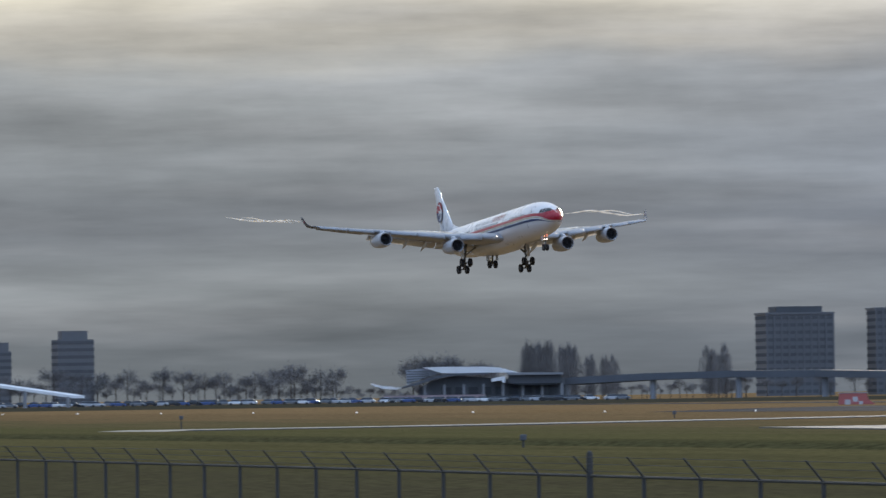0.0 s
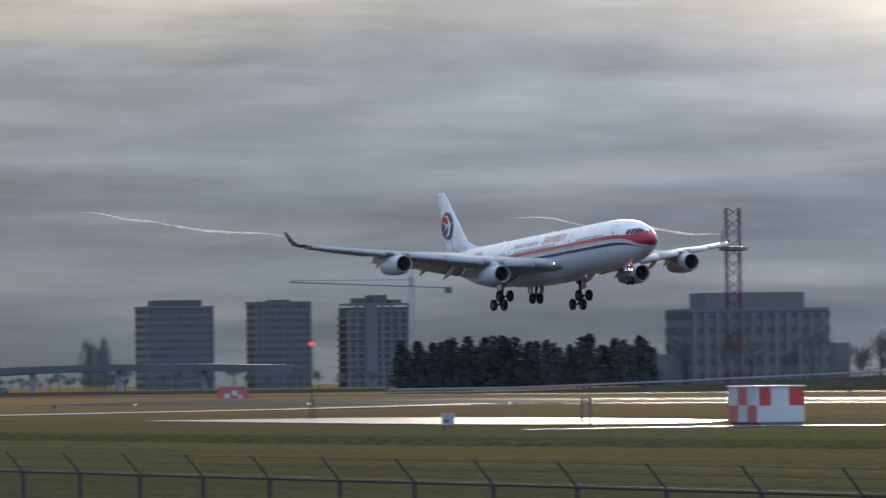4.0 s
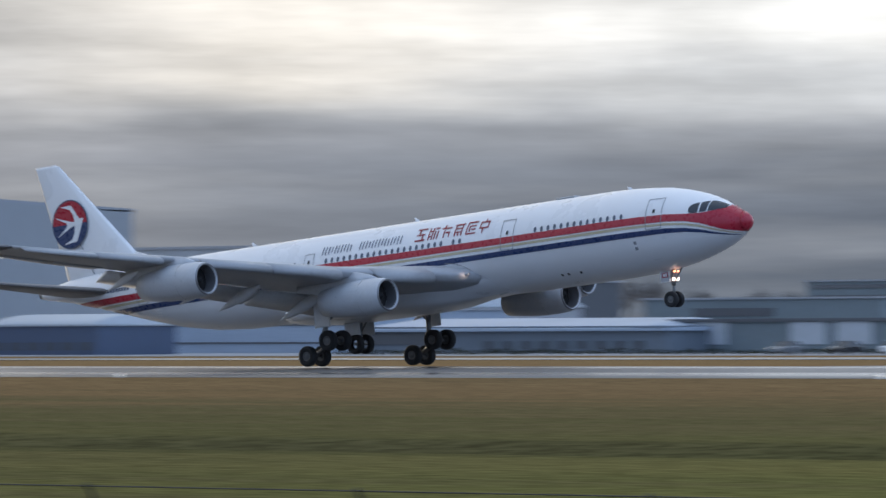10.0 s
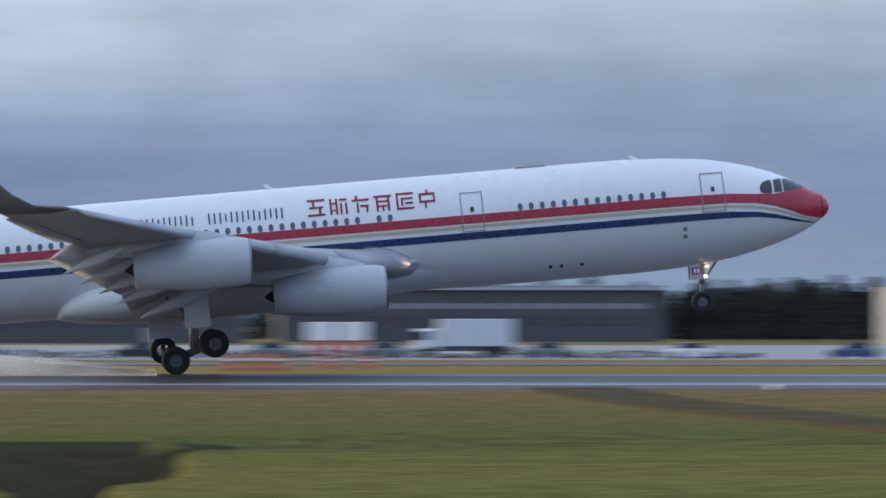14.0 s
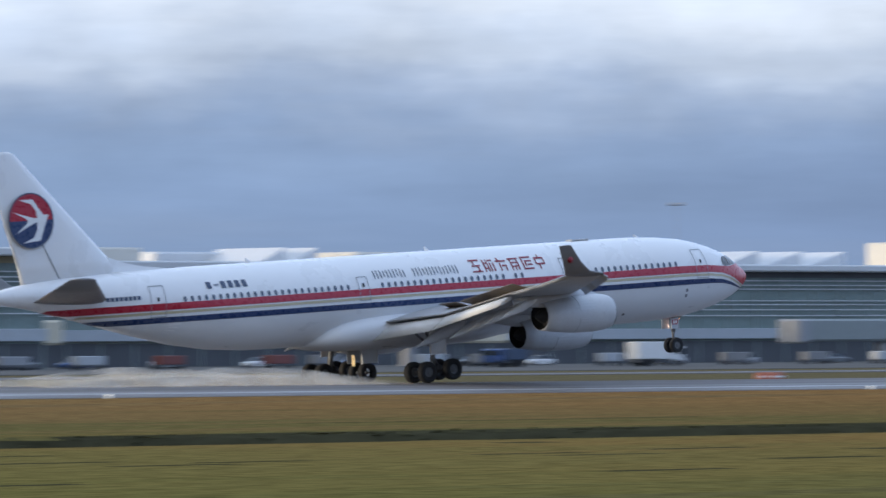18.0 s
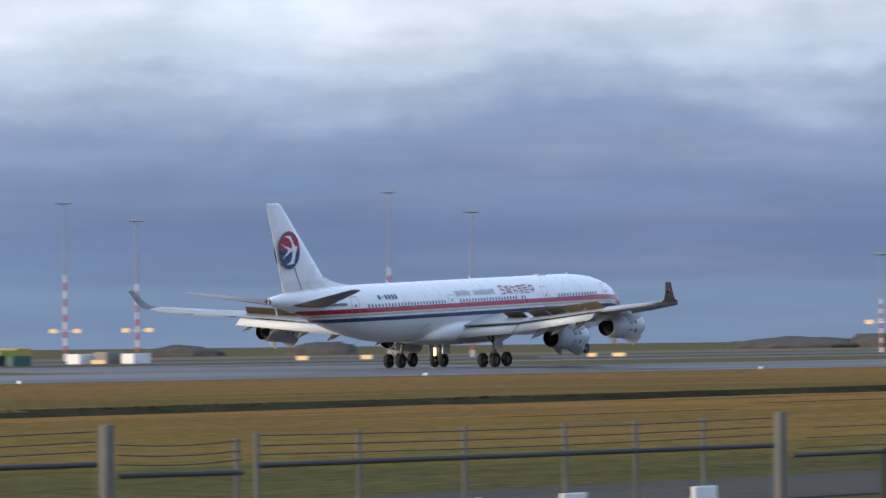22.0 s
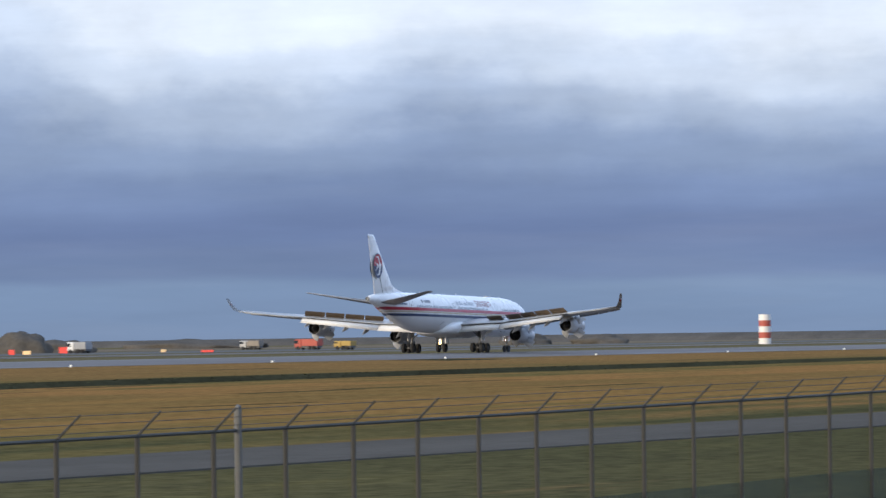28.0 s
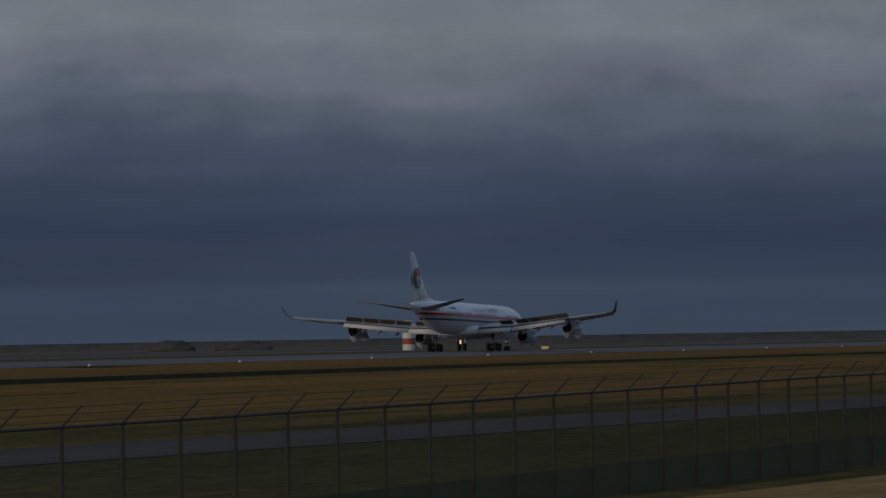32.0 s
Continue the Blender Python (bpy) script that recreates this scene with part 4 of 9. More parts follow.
    for u, hw, low, top, f in ((18.8, 3.05, -3.45, -1.7, 0.0), (20, 3.05, -3.45, -1.7, 0.06), (21, 3.05, -3.45, -1.65, 0.15), (22, 3.05, -3.45, -1.6, 0.28), (23, 3.05, -3.45, -1.5, 0.44), (24, 3.07, -3.45, -1.4, 0.62), (25, 3.1, -3.45, -1.25, 0.80), (26.2, 3.12, -3.45, -1.1, 0.94), (28, 3.15, -3.45, -0.85, 1.0),
                               (31, 3.20, -3.45, -0.72, 1), (34, 3.20, -3.42, -0.80, 1), (36.2, 3.12, -3.34, -0.98, 1), (37.5, 2.95, -3.24, -1.25, 1), (38.4, 2.6, -3.1, -1.65, 1), (39.0, 2.0, -2.95, -2.1, 1), (39.3, 1.2, -2.86, -2.45, 1)):
        bc, bh, by = body_section(u)
        c, h = (top + low) / 2, (top - low) / 2
        ring = []
        for i in range(32):
            a = 2 * math.pi * i / 32
            ca, sa = math.cos(a), math.sin(a)
            y, z = hw * math.copysign(abs(ca) ** 0.7, ca), c + h * math.copysign(abs(sa) ** 0.8, sa)
            # the front grows out of the body's own section
            z0 = max(z, bc - 0.98 * bh)
            y0 = math.copysign(0.985 * by * math.sqrt(max(0.0, 1 - ((z0 - bc) / bh) ** 2)), ca)
            ring.append(Vector((NOSE_X - u, f * y + (1 - f) * y0, AXIS + f * z + (1 - f) * z0)))
        rings.append(ring)
    loft(bm, rings)
    part("belly_fairing", bm, PAINT_BELLY, plane, smooth=True)
    # the seam where the belly fairing meets the body
    for side in (-1, 1):
        bm = bmesh.new()
        line = [(23.6, -0.52), (22.9, -0.60), (22.2, -0.80), (21.5, -1.16), (20.8, -1.64), (20.2, -2.14), (19.7, -2.56), (19.4, -2.84)]
        last = None
        for (u, w) in line:
            pair = [bm.verts.new(on_body(u + k, w + k, side, 0.045)) for k in (-0.03, 0.03)]
            if last:
                bm.faces.new((last[0], pair[0], pair[1], last[1]))
            last = pair
        bmesh.ops.recalc_face_normals(bm, faces=bm.faces)
        part("fairing_seam", bm, SEAM, plane)
    # fin
    bm = bmesh.new()
    airfoil_fin(bm, [(NOSE_X - 52.9, NOSE_X - 61.2, AXIS + 2.2, 0.070), (NOSE_X - 54.2, NOSE_X - 61.5, AXIS + 3.6, 0.070), (NOSE_X - 61.2, NOSE_X - 63.6, AXIS + 10.55, 0.070), (NOSE_X - 61.6, NOSE_X - 63.6, AXIS + 10.72, 0.05)])
    fin = part("fin", bm, PAINT_WHITE, plane, "white swept fin with a round red and blue emblem", smooth=True)
    bm = bmesh.new()
    loft(bm, [[Vector((NOSE_X - u, b * k, AXIS + z)) for k, z in ((-1, low), (1, low), (0.4, top), (-0.4, top))] for u, b, low, top in ((49.8, 0.03, 2.70, 2.84), (51.6, 0.12, 2.60, 3.02), (53.0, 0.20, 2.50, 3.30), (54.4, 0.24, 2.45, 3.75))])
    part("dorsal_fillet", bm, PAINT_WHITE, plane)
    bm = bmesh.new()
    airfoil_fin(bm, [(NOSE_X - 58.35, NOSE_X - 58.40, AXIS + 2.6, 0.5), (NOSE_X - 59.55, NOSE_X - 59.59, AXIS + 4.9, 0.5)], 3)
    for v in bm.verts:
        v.co.y = math.copysign(0.30 - 0.014 * (v.co.z - AXIS), v.co.y)
    part("rudder_seam", bm, SEAM, fin)
    # fin emblem: a disc, red above and blue below, with a white swallow, as plain shapes on both sides
    for side in (-1, 1):
        cx, cz, R = NOSE_X - 60.35, AXIS + 6.35, 1.75

        def fin_y(z):
            return side * (0.36 - 0.014 * (z - AXIS))

        def plate(pts, m, name, lift):
            b2 = bmesh.new()
            vs = [b2.verts.new((cx + x, fin_y(cz + z) + side * lift, cz + z)) for x, z in pts]
            f = b2.faces.new(vs)
            bmesh.ops.triangulate(b2, faces=[f])
            b2.normal_update()
            part(name, b2, m, fin)

        def arc(a0, a1, n=18):
            return [(R * math.cos(radians(a0 + (a1 - a0) * i / n)), R * math.sin(radians(a0 + (a1 - a0) * i / n))) for i in range(n + 1)]

        plate(arc(0, 360, 36)[:-1], LETTER_BLUE, "emblem_ring", 0.008)
        R = 1.66
        plate(arc(0, 180), PAINT_RED, "emblem_red_half", 0.014)
        plate(arc(180, 360), PAINT_BLUE, "emblem_blue_half", 0.014)
        bird = [(-0.53, 0.79), (0.12, 0.80), (0.57, 0.20), (0.82, 0.20), (0.66, -0.15), (0.38, -0.77), (-0.44, -0.85), (0.08, -0.66), (0.25, -0.36), (0.28, -0.07),
                (0.10, -0.12), (-0.77, -0.50), (-0.23, -0.13), (-0.16, 0.0), (-0.23, 0.07), (-0.88, 0.36), (0.12, 0.09), (0.28, 0.09), (0.23, 0.36), (0.03, 0.62)]
        plate([(1.66 * a, 1.66 * b) for a, b in bird], PAINT_WHITE, "emblem_bird", 0.020)
    # tailplane and tail cone
    for side in (-1, 1):
        bm = bmesh.new()
        lifting(bm, [(NOSE_X - 55.2, NOSE_X - 61.0, side * 0.9, AXIS + 1.15, 0.10), (NOSE_X - 62.3, NOSE_X - 64.3, side * 9.2, AXIS + 2.40, 0.08)])
        hinge = Matrix.Translation((NOSE_X - 59.5, 0, AXIS + 1.3))
        bm.transform(hinge @ Matrix.Rotation(radians(2.5), 4, "Y") @ hinge.inverted())
        part("tailplane", bm, TAIL_GREY, plane, "tailplane in a brown-grey that stands for shade and ground reflection", smooth=True)
    bm = bmesh.new()
    lathe(bm, [(0, 0.30), (-0.35, 0.26), (-0.36, 0.18), (-0.1, 0.16)], 16, "X", (NOSE_X - 63.6, 0, AXIS + 1.65))
    part("exhaust_pipe", bm, METAL, plane, "bare metal exhaust pipe in the tail cone", smooth=True)
    # aerials on the back
    for u, hgt in ((9.4, 0.24), (28.0, 0.30), (43.0, 0.30)):
        bm = bmesh.new()
        c = AXIS + interp(TOP, u) - 0.02
        loft(bm, [[Vector((NOSE_X - u + a, s, c)) for a, s in ((0.22, 0), (0, 0.03), (-0.22, 0), (0, -0.03))], [Vector((NOSE_X - u - 0.28 + a, s, c + hgt)) for a, s in ((0.09, 0), (0, 0.02), (-0.09, 0), (0, -0.02))]])
        part("aerial", bm, PAINT_WHITE, plane)
    bm = bmesh.new()
    box(bm, NOSE_X - 15.6, NOSE_X - 14.0, -0.35, 0.35, AXIS + 2.79, AXIS + 2.93, 0.06)
    part("aerial_fairing", bm, PAINT_GREY, plane)
    for side in (-1, 1):
        build_wing(plane, side)

    # main gear, starboard and port
    rm = None
    for side in (-1, 1):
        y = side * 5.34
        bm = bmesh.new()
        tube(bm, (-0.05, y, 0.75), (0.15, side * 5.2, 2.55), 0.16, 0.20, 12)
        tube(bm, (-0.05, y, 0.55), (-0.05, y, 1.6), 0.11, 0.11, 12)
        tube(bm, (0.1, y, 2.0), (0.9, side * 3.6, 3.4), 0.09, 0.09, 8)
        tube(bm, (0.1, y, 2.1), (-1.3, side * 4.9, 3.4), 0.08, 0.08, 8)
        tube(bm, (0.15, side * 5.2, 2.5), (0.2, side * 5.0, 4.3), 0.24, 0.26, 12)
        part("main_strut", bm, GEAR_GREY, plane, "grey landing gear leg", smooth=True)
        bm = bmesh.new()
        box(bm, -0.45, 0.85, y + side * 0.30, y + side * 0.36, 1.75, 3.7, 0.05)
        part("gear_door", bm, PAINT_WHITE, plane, "white gear door")
        bm = bmesh.new()
        box(bm, -1.05, 1.05, -0.12, 0.12, -0.13, 0.15, 0.05)
        tube(bm, (-1.0, -0.75, 0), (-1.0, 0.75, 0), 0.09, 0.09, 10)
        tube(bm, (1.0, -0.75, 0), (1.0, 0.75, 0), 0.09, 0.09, 10)
        tube(bm, (0.6, 0, 0.1), (0.2, 0, 0.9), 0.05, 0.05, 6)
        bogie = part("main_bogie", bm, GEAR_DARK, plane, "four-wheeled bogie", pose(-0.05, y, 0.45), True)
        for dx in (-1.06, 1.06):
            for dy in (-0.70, 0.70):
                wheel("wheel", bogie, 0.70, 0.50, (dx, dy, 0))
                if rm is None:
                    rm = part("rim", rim_mesh(0.70, 0.50), RIM_GREY, bogie, "pale wheel rim", Matrix.Translation((dx, dy, 0)), True)
                else:
                    same("rim", rm, bogie, Matrix.Translation((dx, dy, 0)))
        moving["bogie", side] = (bogie, y)
    # centre gear
    bm = bmesh.new()
    tube(bm, (-1.6, 0, 0.8), (-1.4, 0, 2.9), 0.14, 0.18, 10)
    tube(bm, (-1.5, 0, 1.5), (-0.4, 0, 2.8), 0.07, 0.07, 8)
    tube(bm, (-1.6, -0.6, 0.74), (-1.6, 0.6, 0.74), 0.09, 0.09, 8)
    part("centre_strut", bm, GEAR_GREY, plane, "grey centre gear leg", smooth=True)
    for dy in (-0.5, 0.5):
        wheel("centre_wheel", plane, 0.68, 0.45, (-1.6, dy, 0.74))
    for s in (-1, 1):
        bm = bmesh.new()
        box(bm, -2.2, -0.9, s * 0.75, s * 0.80, 1.35, 2.6, 0.04)
        part("centre_gear_door", bm, PAINT_NACELLE, plane)
    bm = bmesh.new()
    box(bm, -2.32, -2.27, -0.16, 0.16, 1.2, 1.95, 0.01)
    part("gear_plate", bm, SUN_PLATE, plane, "plate behind the centre gear, coloured for the sun's yellow glow")
    # nose gear
    nx, nz = NOSE_X - 6.61, 0.87
    bm = bmesh.new()
    tube(bm, (nx, 0, nz), (nx + 0.08, 0, nz + 1.3), 0.09, 0.11, 10)
    tube(bm, (nx + 0.05, 0, nz + 0.9), (nx + 0.18, 0, nz + 2.2), 0.15, 0.16, 10)
    tube(bm, (nx + 0.1, 0, nz + 1.0), (nx + 0.95, 0, nz + 2.1), 0.06, 0.06, 8)
    tube(bm, (nx, -0.34, nz), (nx, 0.34, nz), 0.07, 0.07, 8)
    part("nose_strut", bm, GEAR_GREY, plane, "grey nose gear leg", smooth=True)
    for dy in (-0.30, 0.30):
        wheel("nose_wheel", plane, 0.53, 0.34, (nx, dy, nz))
        part("nose_rim", rim_mesh(0.53, 0.34), RIM_GREY, plane, "pale wheel rim", Matrix.Translation((nx, dy, nz)), True)
    for s in (-1, 1):
        bm = bmesh.new()
        box(bm, nx - 0.55, nx + 0.15, s * 0.45, s * 0.50, nz + 1.15, nz + 1.85, 0.04)
        door = part("nose_gear_door", bm, PAINT_NACELLE, plane)
        bm = bmesh.new()
        box(bm, nx - 0.45, nx + 0.05, s * 0.505, s * 0.512, nz + 1.42, nz + 1.75)
        part("door_panel", bm, PAINT_RED, door, "red panel with two pale bars")
        for k in (0, 1):
            bm = bmesh.new()
            box(bm, nx - 0.36 + 0.19 * k, nx - 0.22 + 0.19 * k, s * 0.516, s * 0.522, nz + 1.48, nz + 1.70)
            part("number_bar", bm, PAINT_WHITE, door)
    for dz, dx, r, m in ((1.28, 0.30, 0.085, LAMP_GLOW), (1.78, 0.42, 0.065, LAMP_AMBER)):
        bm = bmesh.new()
        lathe(bm, [(-0.14, 0.03), (-0.08, r * 0.9), (0.0, r), (0.03, r * 0.7), (0.045, 0.01)], 14, "X", (nx + dx, -0.2, nz + dz))
        lathe(bm, [(-0.14, 0.03), (-0.08, r * 0.9), (0.0, r), (0.03, r * 0.7), (0.045, 0.01)], 14, "X", (nx + dx, 0.2, nz + dz))
        part("taxi_lamp", bm, m, plane, "lit taxi lamp")
    return plane


airliner = build_airliner()


TIP = Vector((NOSE_X - 42.6, 30.0, AXIS + 3.65))


def build_vapour(side, length, seed, fade):
    """A length of the thin trail of mist that spins off a wingtip; its front end is its origin, and it thins out over the last share of it."""
    bm = bmesh.new()
    rings = []
    n = int(length)
    for i in range(n + 1):
        s = length * i / n
        r = (0.06 + 0.13 * min(1, s / 16)) * (0.8 + 0.5 * noise.noise((s * 0.35, seed, 0)))
        r *= max(0.06, min(1.0, (length - s) / (fade * length)))
        if seed > 4:
            r *= max(0.06, min(1.0, s / 8))
        at = s + 40 * (seed > 4)
        wave = 1.3 if side < 0 else 2.2
        grow = min(1, at / 8)
        y = 0.5 * noise.noise((at * 0.06, 3, wave)) * grow
        z = 0.7 * noise.noise((at * 0.055, wave * 2.0, 1)) * grow
        rings.append([Vector((-s, y + r * math.cos(a), z + r * math.sin(a))) for a in (k * math.pi / 3 for k in range(6))])
    loft(bm, rings)
    ob = part("vapour_trail", bm, MIST, smooth=True)
    return tagged(ob, "thin cream vapour trail hanging behind a wingtip", "vapour", "vapour trails")


# side, the trail by the tip, and the older stretch that drifts back from it
vapours = [(-1, build_vapour(-1, 46.0, 1.3, 0.25), build_vapour(-1, 36.0, 5.1, 0.6)), (1, build_vapour(1, 44.0, 2.2, 0.4), build_vapour(1, 30.0, 6.4, 0.7))]


def build_wing_mist(side):
    """A thin bank of mist over a wing's upper side, in shells that grow fainter outwards."""
    ob = tagged(new("wing_mist"), "faint white mist that forms over a wing in damp air", "vapour", "wing mist")
    for k in range(5):
        bm = bmesh.new()
        rings = []
        f = 1.0 - 0.17 * k
        for y in (3.4, 5, 7, 9, 11, 13, 15, 17, 18.6):
            x0, z = wing_at(y, 0.12)
            x1, _ = wing_at(y, 0.62)
            lift = f * 0.95 * math.sin(math.pi * min(1, max(0.03, (y - 2.2) / 17.6))) ** 0.8
            lift *= 1 + 0.25 * noise.noise((y * 0.4, side, k))
            zt = z + 0.42 - 0.008 * y
            rings.append([Vector((x0 + (x1 - x0) * s_, side * y, zt + lift * math.sin(math.pi * s_) ** 0.8 + 0.02 * k)) for s_ in (0, 0.15, 0.3, 0.5, 0.7, 0.85, 1.0)] + [Vector((x0 + (x1 - x0) * 0.5, side * y, zt - 0.05))])
        loft(bm, rings)
        part("mist_shell", bm, THIN_MIST, ob, smooth=True)
    return ob


mists = [build_wing_mist(-1), build_wing_mist(1)]


def build_spray(seed):
    """Fine spray that the wheels lift off the wet runway: low shells, higher and fainter towards their tail."""
    ob = tagged(new("wheel_spray"), "faint pale spray behind landing wheels on the damp runway", "spray", "wheel spray")
    for k in range(4):
        bm = bmesh.new()
        f = 1.0 - 0.2 * k
        rings = []
        for s_ in range(0, 31, 2):
            top = f * (0.25 + 0.95 * min(1.0, s_ / 9)) * (1 - max(0.0, (s_ - 18) / 14)) * (1 + 0.35 * noise.noise((s_ * 0.3, seed, k))) + 0.03
            half = 0.5 + 0.05 * s_ * f
            rings.append([Vector((-s_, half * math.cos(a), top * math.sin(a))) for a in (math.pi * q / 6 for q in range(7))])
        loft(bm, rings)
        part("spray_shell", bm, SPRAY_MIST, ob, smooth=True)
    return ob


SPRAY_MIST = mist_material("wheel_spray_mist", 0.02, 0.24, (0.35, 0.5, 0.8))
sprays = [(side * 5.34, build_spray(side + 4)) for side in (-1, 1)]


# ---------------- the ground ----------------
EAST_DITCH = [(-760, 140), (-300, 139), (-200, 149), (-150, 148), (-100, 141), (-40, 145), (20, 146)]
WEST_DITCH = [(62, 178), (110, 185), (240, 187), (300, 192), (381, 197), (490, 207), (627, 213), (760, 221)]


def ditch_line(x):
    """Where the ditch runs, and how open it is there."""
    if x < 12:
        return interp(EAST_DITCH, x), min(1.0, max(0.0, (2 - x) / 10.0))
    return interp(WEST_DITCH, max(62.0, x)), min(1.0, max(0.0, (x - 62) / 30.0)) * min(1.0, max(0.15, (760 - x) / 120.0))


PROFILE = [(-600, 0.75), (14, 0.62), (18.4, 0.58), (21.8, -0.7), (29, -1.2), (205, -1.15), (262, -0.75), (279.0, -0.46), (280.6, -0.46), (342.4, -0.46), (350, -0.52), (700, -0.45), (6000, -0.45)]


def ditch_depth(x, y):
    """How deep the ditches are at a place, from 0 to 1."""
    c, k = ditch_line(x)
    d = abs(y - c) + (0.5 * noise.noise((x * 0.05, y * 0.1, 2)) if x > 12 else 0.0)
    half = 7.0 if x < 12 else 6.6
    deep = k * (interp([(-760, 0.7), (-260, 0.62), (-120, 0.30), (-14, 0.26), (0, 0.15)], x) * max(0.0, min(1.0, (half - d) / 5.0)) if x < 12 else max(0.0, min(1.0, (half - d) / 1.6)))
    # the pool where a cross ditch ends, with a bent and ragged line
    bend = x + 1.0 + 0.9 * noise.noise((x * 0.1, y * 0.09, 7))
    wide = max(1.2, 1.2 + 0.048 * (y - 131)) + 0.7 * noise.noise((0, y * 0.07, 3))
    across = max(0.0, 1 - (bend / wide) ** 2) * max(0.0, min(1.0, (y - 120) / 8, (191 - y) / 3))
    # the broad shallow start of the drain that leads off to the west
    swale = 0.46 * max(0.0, 1 - ((y - 191 - 0.3 * (x - 8)) / 10.0) ** 2) * max(0.0, min(1.0, (x - 1) / 4, (26 - x) / 14))
    return max(deep, 1.15 * across, swale)


def ground_z(x, y):
    z = interp(PROFILE, y) - (1.7 * ditch_depth(x, y) if 118 < y < 290 else 0.0)
    c, k = ditch_line(x)
    # the far lip stands a little proud
    if x > 30:
        z += 0.16 * k * math.exp(-(((y - c - 8.6) / 2.2) ** 2))
    if 40 < y < 262:
        z += 0.035 * noise.noise((x * 0.03, y * 0.06, 0)) * min(1.0, max(0.15, (abs(y - c) - 8) / 20))
    return z


DITCH = material("ditch_mud_and_dead_weed", (0.050, 0.046, 0.026), 0.9, vary=0.4, grain=0.5, streak=(0.3, 1, 1))


STRAW_BANK = material("dry_tan_bank_grass", (0.30, 0.19, 0.085), 1.0, vary=0.4, grain=1.5, streak=(0.5, 1, 1), bump=0.05, shine=0.0)


def build_ground():
    xs = [-6000, -4000, -2500, -1600, -1200] + [-1000 + 25 * i for i in range(38)] + [-50 + 5 * i for i in range(6)] + [-22 + 1 * i for i in range(12)] + [-10 + 0.25 * i for i in range(105)] + [17 + 1 * i for i in range(14)] + [32 + 5 * i for i in range(24)] + [150] + [175 + 25 * i for i in range(46)] + [1500, 2000, 3000, 4500, 6000]
    ys = [-600, -100, 0, 5, 10, 14, 16, 18, 19, 20, 21.5, 23, 26, 29, 38, 60, 80, 100, 116, 120] + [124 + 1.0 * i for i in range(112)] + [241, 248, 262, 270, 279, 280.6, 311, 342.4, 346, 352, 380, 420, 480, 560, 700, 1000, 1500, 2500, 4000, 6000]
    def lean(x, y):
        # rows follow the slanting ditch
        off = interp(WEST_DITCH, max(62.0, x)) - 176.5 if x > 12 else (interp(EAST_DITCH, x) - 145.0 if x < -40 else 0.0)
        return off * (min(1.0, max(0.0, (y - 120) / 30.0), 1.0) if y < 200 else max(0.0, (262 - y) / 62.0))

    verts, faces = [], []
    for y in ys:
        for x in xs:
            yy = y + lean(x, y)
            z = -0.95 if 280.8 < y < 342 else ground_z(x, yy)
            verts.append((x, yy, z))
    n = len(xs)
    for j in range(len(ys) - 1):
        for i in range(n - 1):
            faces.append((j * n + i, j * n + i + 1, (j + 1) * n + i + 1, (j + 1) * n + i))
    me = bpy.data.meshes.new("ground")
    me.from_pydata(verts, [], faces)
    me.materials.append(GRASS)
    me.materials.append(DITCH)
    me.materials.append(STRAW_BANK)
    for p in me.polygons:
        p.use_smooth = True
        x, y = p.center.x, p.center.y
        rough_edge = noise.noise((x * 0.3, y * 0.3, 4))
        if 118 < y < 290 and (ditch_depth(x, y) > (2.0 if x < -14 else 0.45 + 0.20 * rough_edge if x < -6 else 0.05 + 0.10 * rough_edge if x > 76 else (0.12 if x < 4 else 0.28) + 0.10 * rough_edge) or (x > 80 and 4 < y - ditch_line(x)[0] < 7.4 + 1.2 * rough_edge)):
            p.material_index = 1
        elif y < 20.5 and x > 25:
            p.material_index = 2
    tagged(new("ground", me), "winter grass field of straw and olive patches", "grass", kind="structure")


build_ground()


def strip(name, x0, x1, rows, mat, label, step=100.0, category="pavement"):
    """A paved strip along x: rows are (y, z); it has a thickness of its own."""
    bm = bmesh.new()
    n = max(1, int((x1 - x0) / step))
    rings = []
    for i in range(n + 1):
        x = x0 + (x1 - x0) * i / n
        rings.append([Vector((x, y, z)) for y, z in rows] + [Vector((x, rows[-1][0], rows[-1][1] - 0.3)), Vector((x, rows[0][0], rows[0][1] - 0.3))])
    loft(bm, rings)
    return tagged(part(name, bm, mat), label, category, kind="structure")


strip("runway", -795, 3000, [(280.6, -0.44), (296, -0.15), (311.5, 0.0), (327, -0.15), (342.4, -0.44)], ASPHALT, "wet dark asphalt runway with a crowned surface", 200, "runway")
strip("edge_line", -30, 300, [(286.9, -0.312), (289.1, -0.270)], PAINT_LINE, "white painted line along the runway edge", 30, "marking")
strip("perimeter_road", 36, 2500, [(66, -1.14), (71, -1.10), (77, -1.14)], ROAD, "grey asphalt service road inside the fence", 100, "road")
strip("taxiway", -3000, 3000, [(452, -0.44), (466, -0.36), (480, -0.44)], ASPHALT, "wet asphalt taxiway beside the grass", 200, "taxiway")
strip("apron", -690, 270, [(520, -0.42), (900, -0.40)], APRON, "concrete apron in front of the buildings, paled for sky reflection", 200, "apron")
# grey paving without the painted sky reflection of the other apron
PLAIN_PAVING = material("plain_grey_paving", (0.150, 0.146, 0.140), 0.9, vary=0.2, grain=0.2, streak=(0.2, 1, 1), shine=0.0)
strip("terminal_apron", 272, 720, [(520, -0.42), (900, -0.40)], PLAIN_PAVING, "plain grey apron in front of the terminal", 150, "apron")


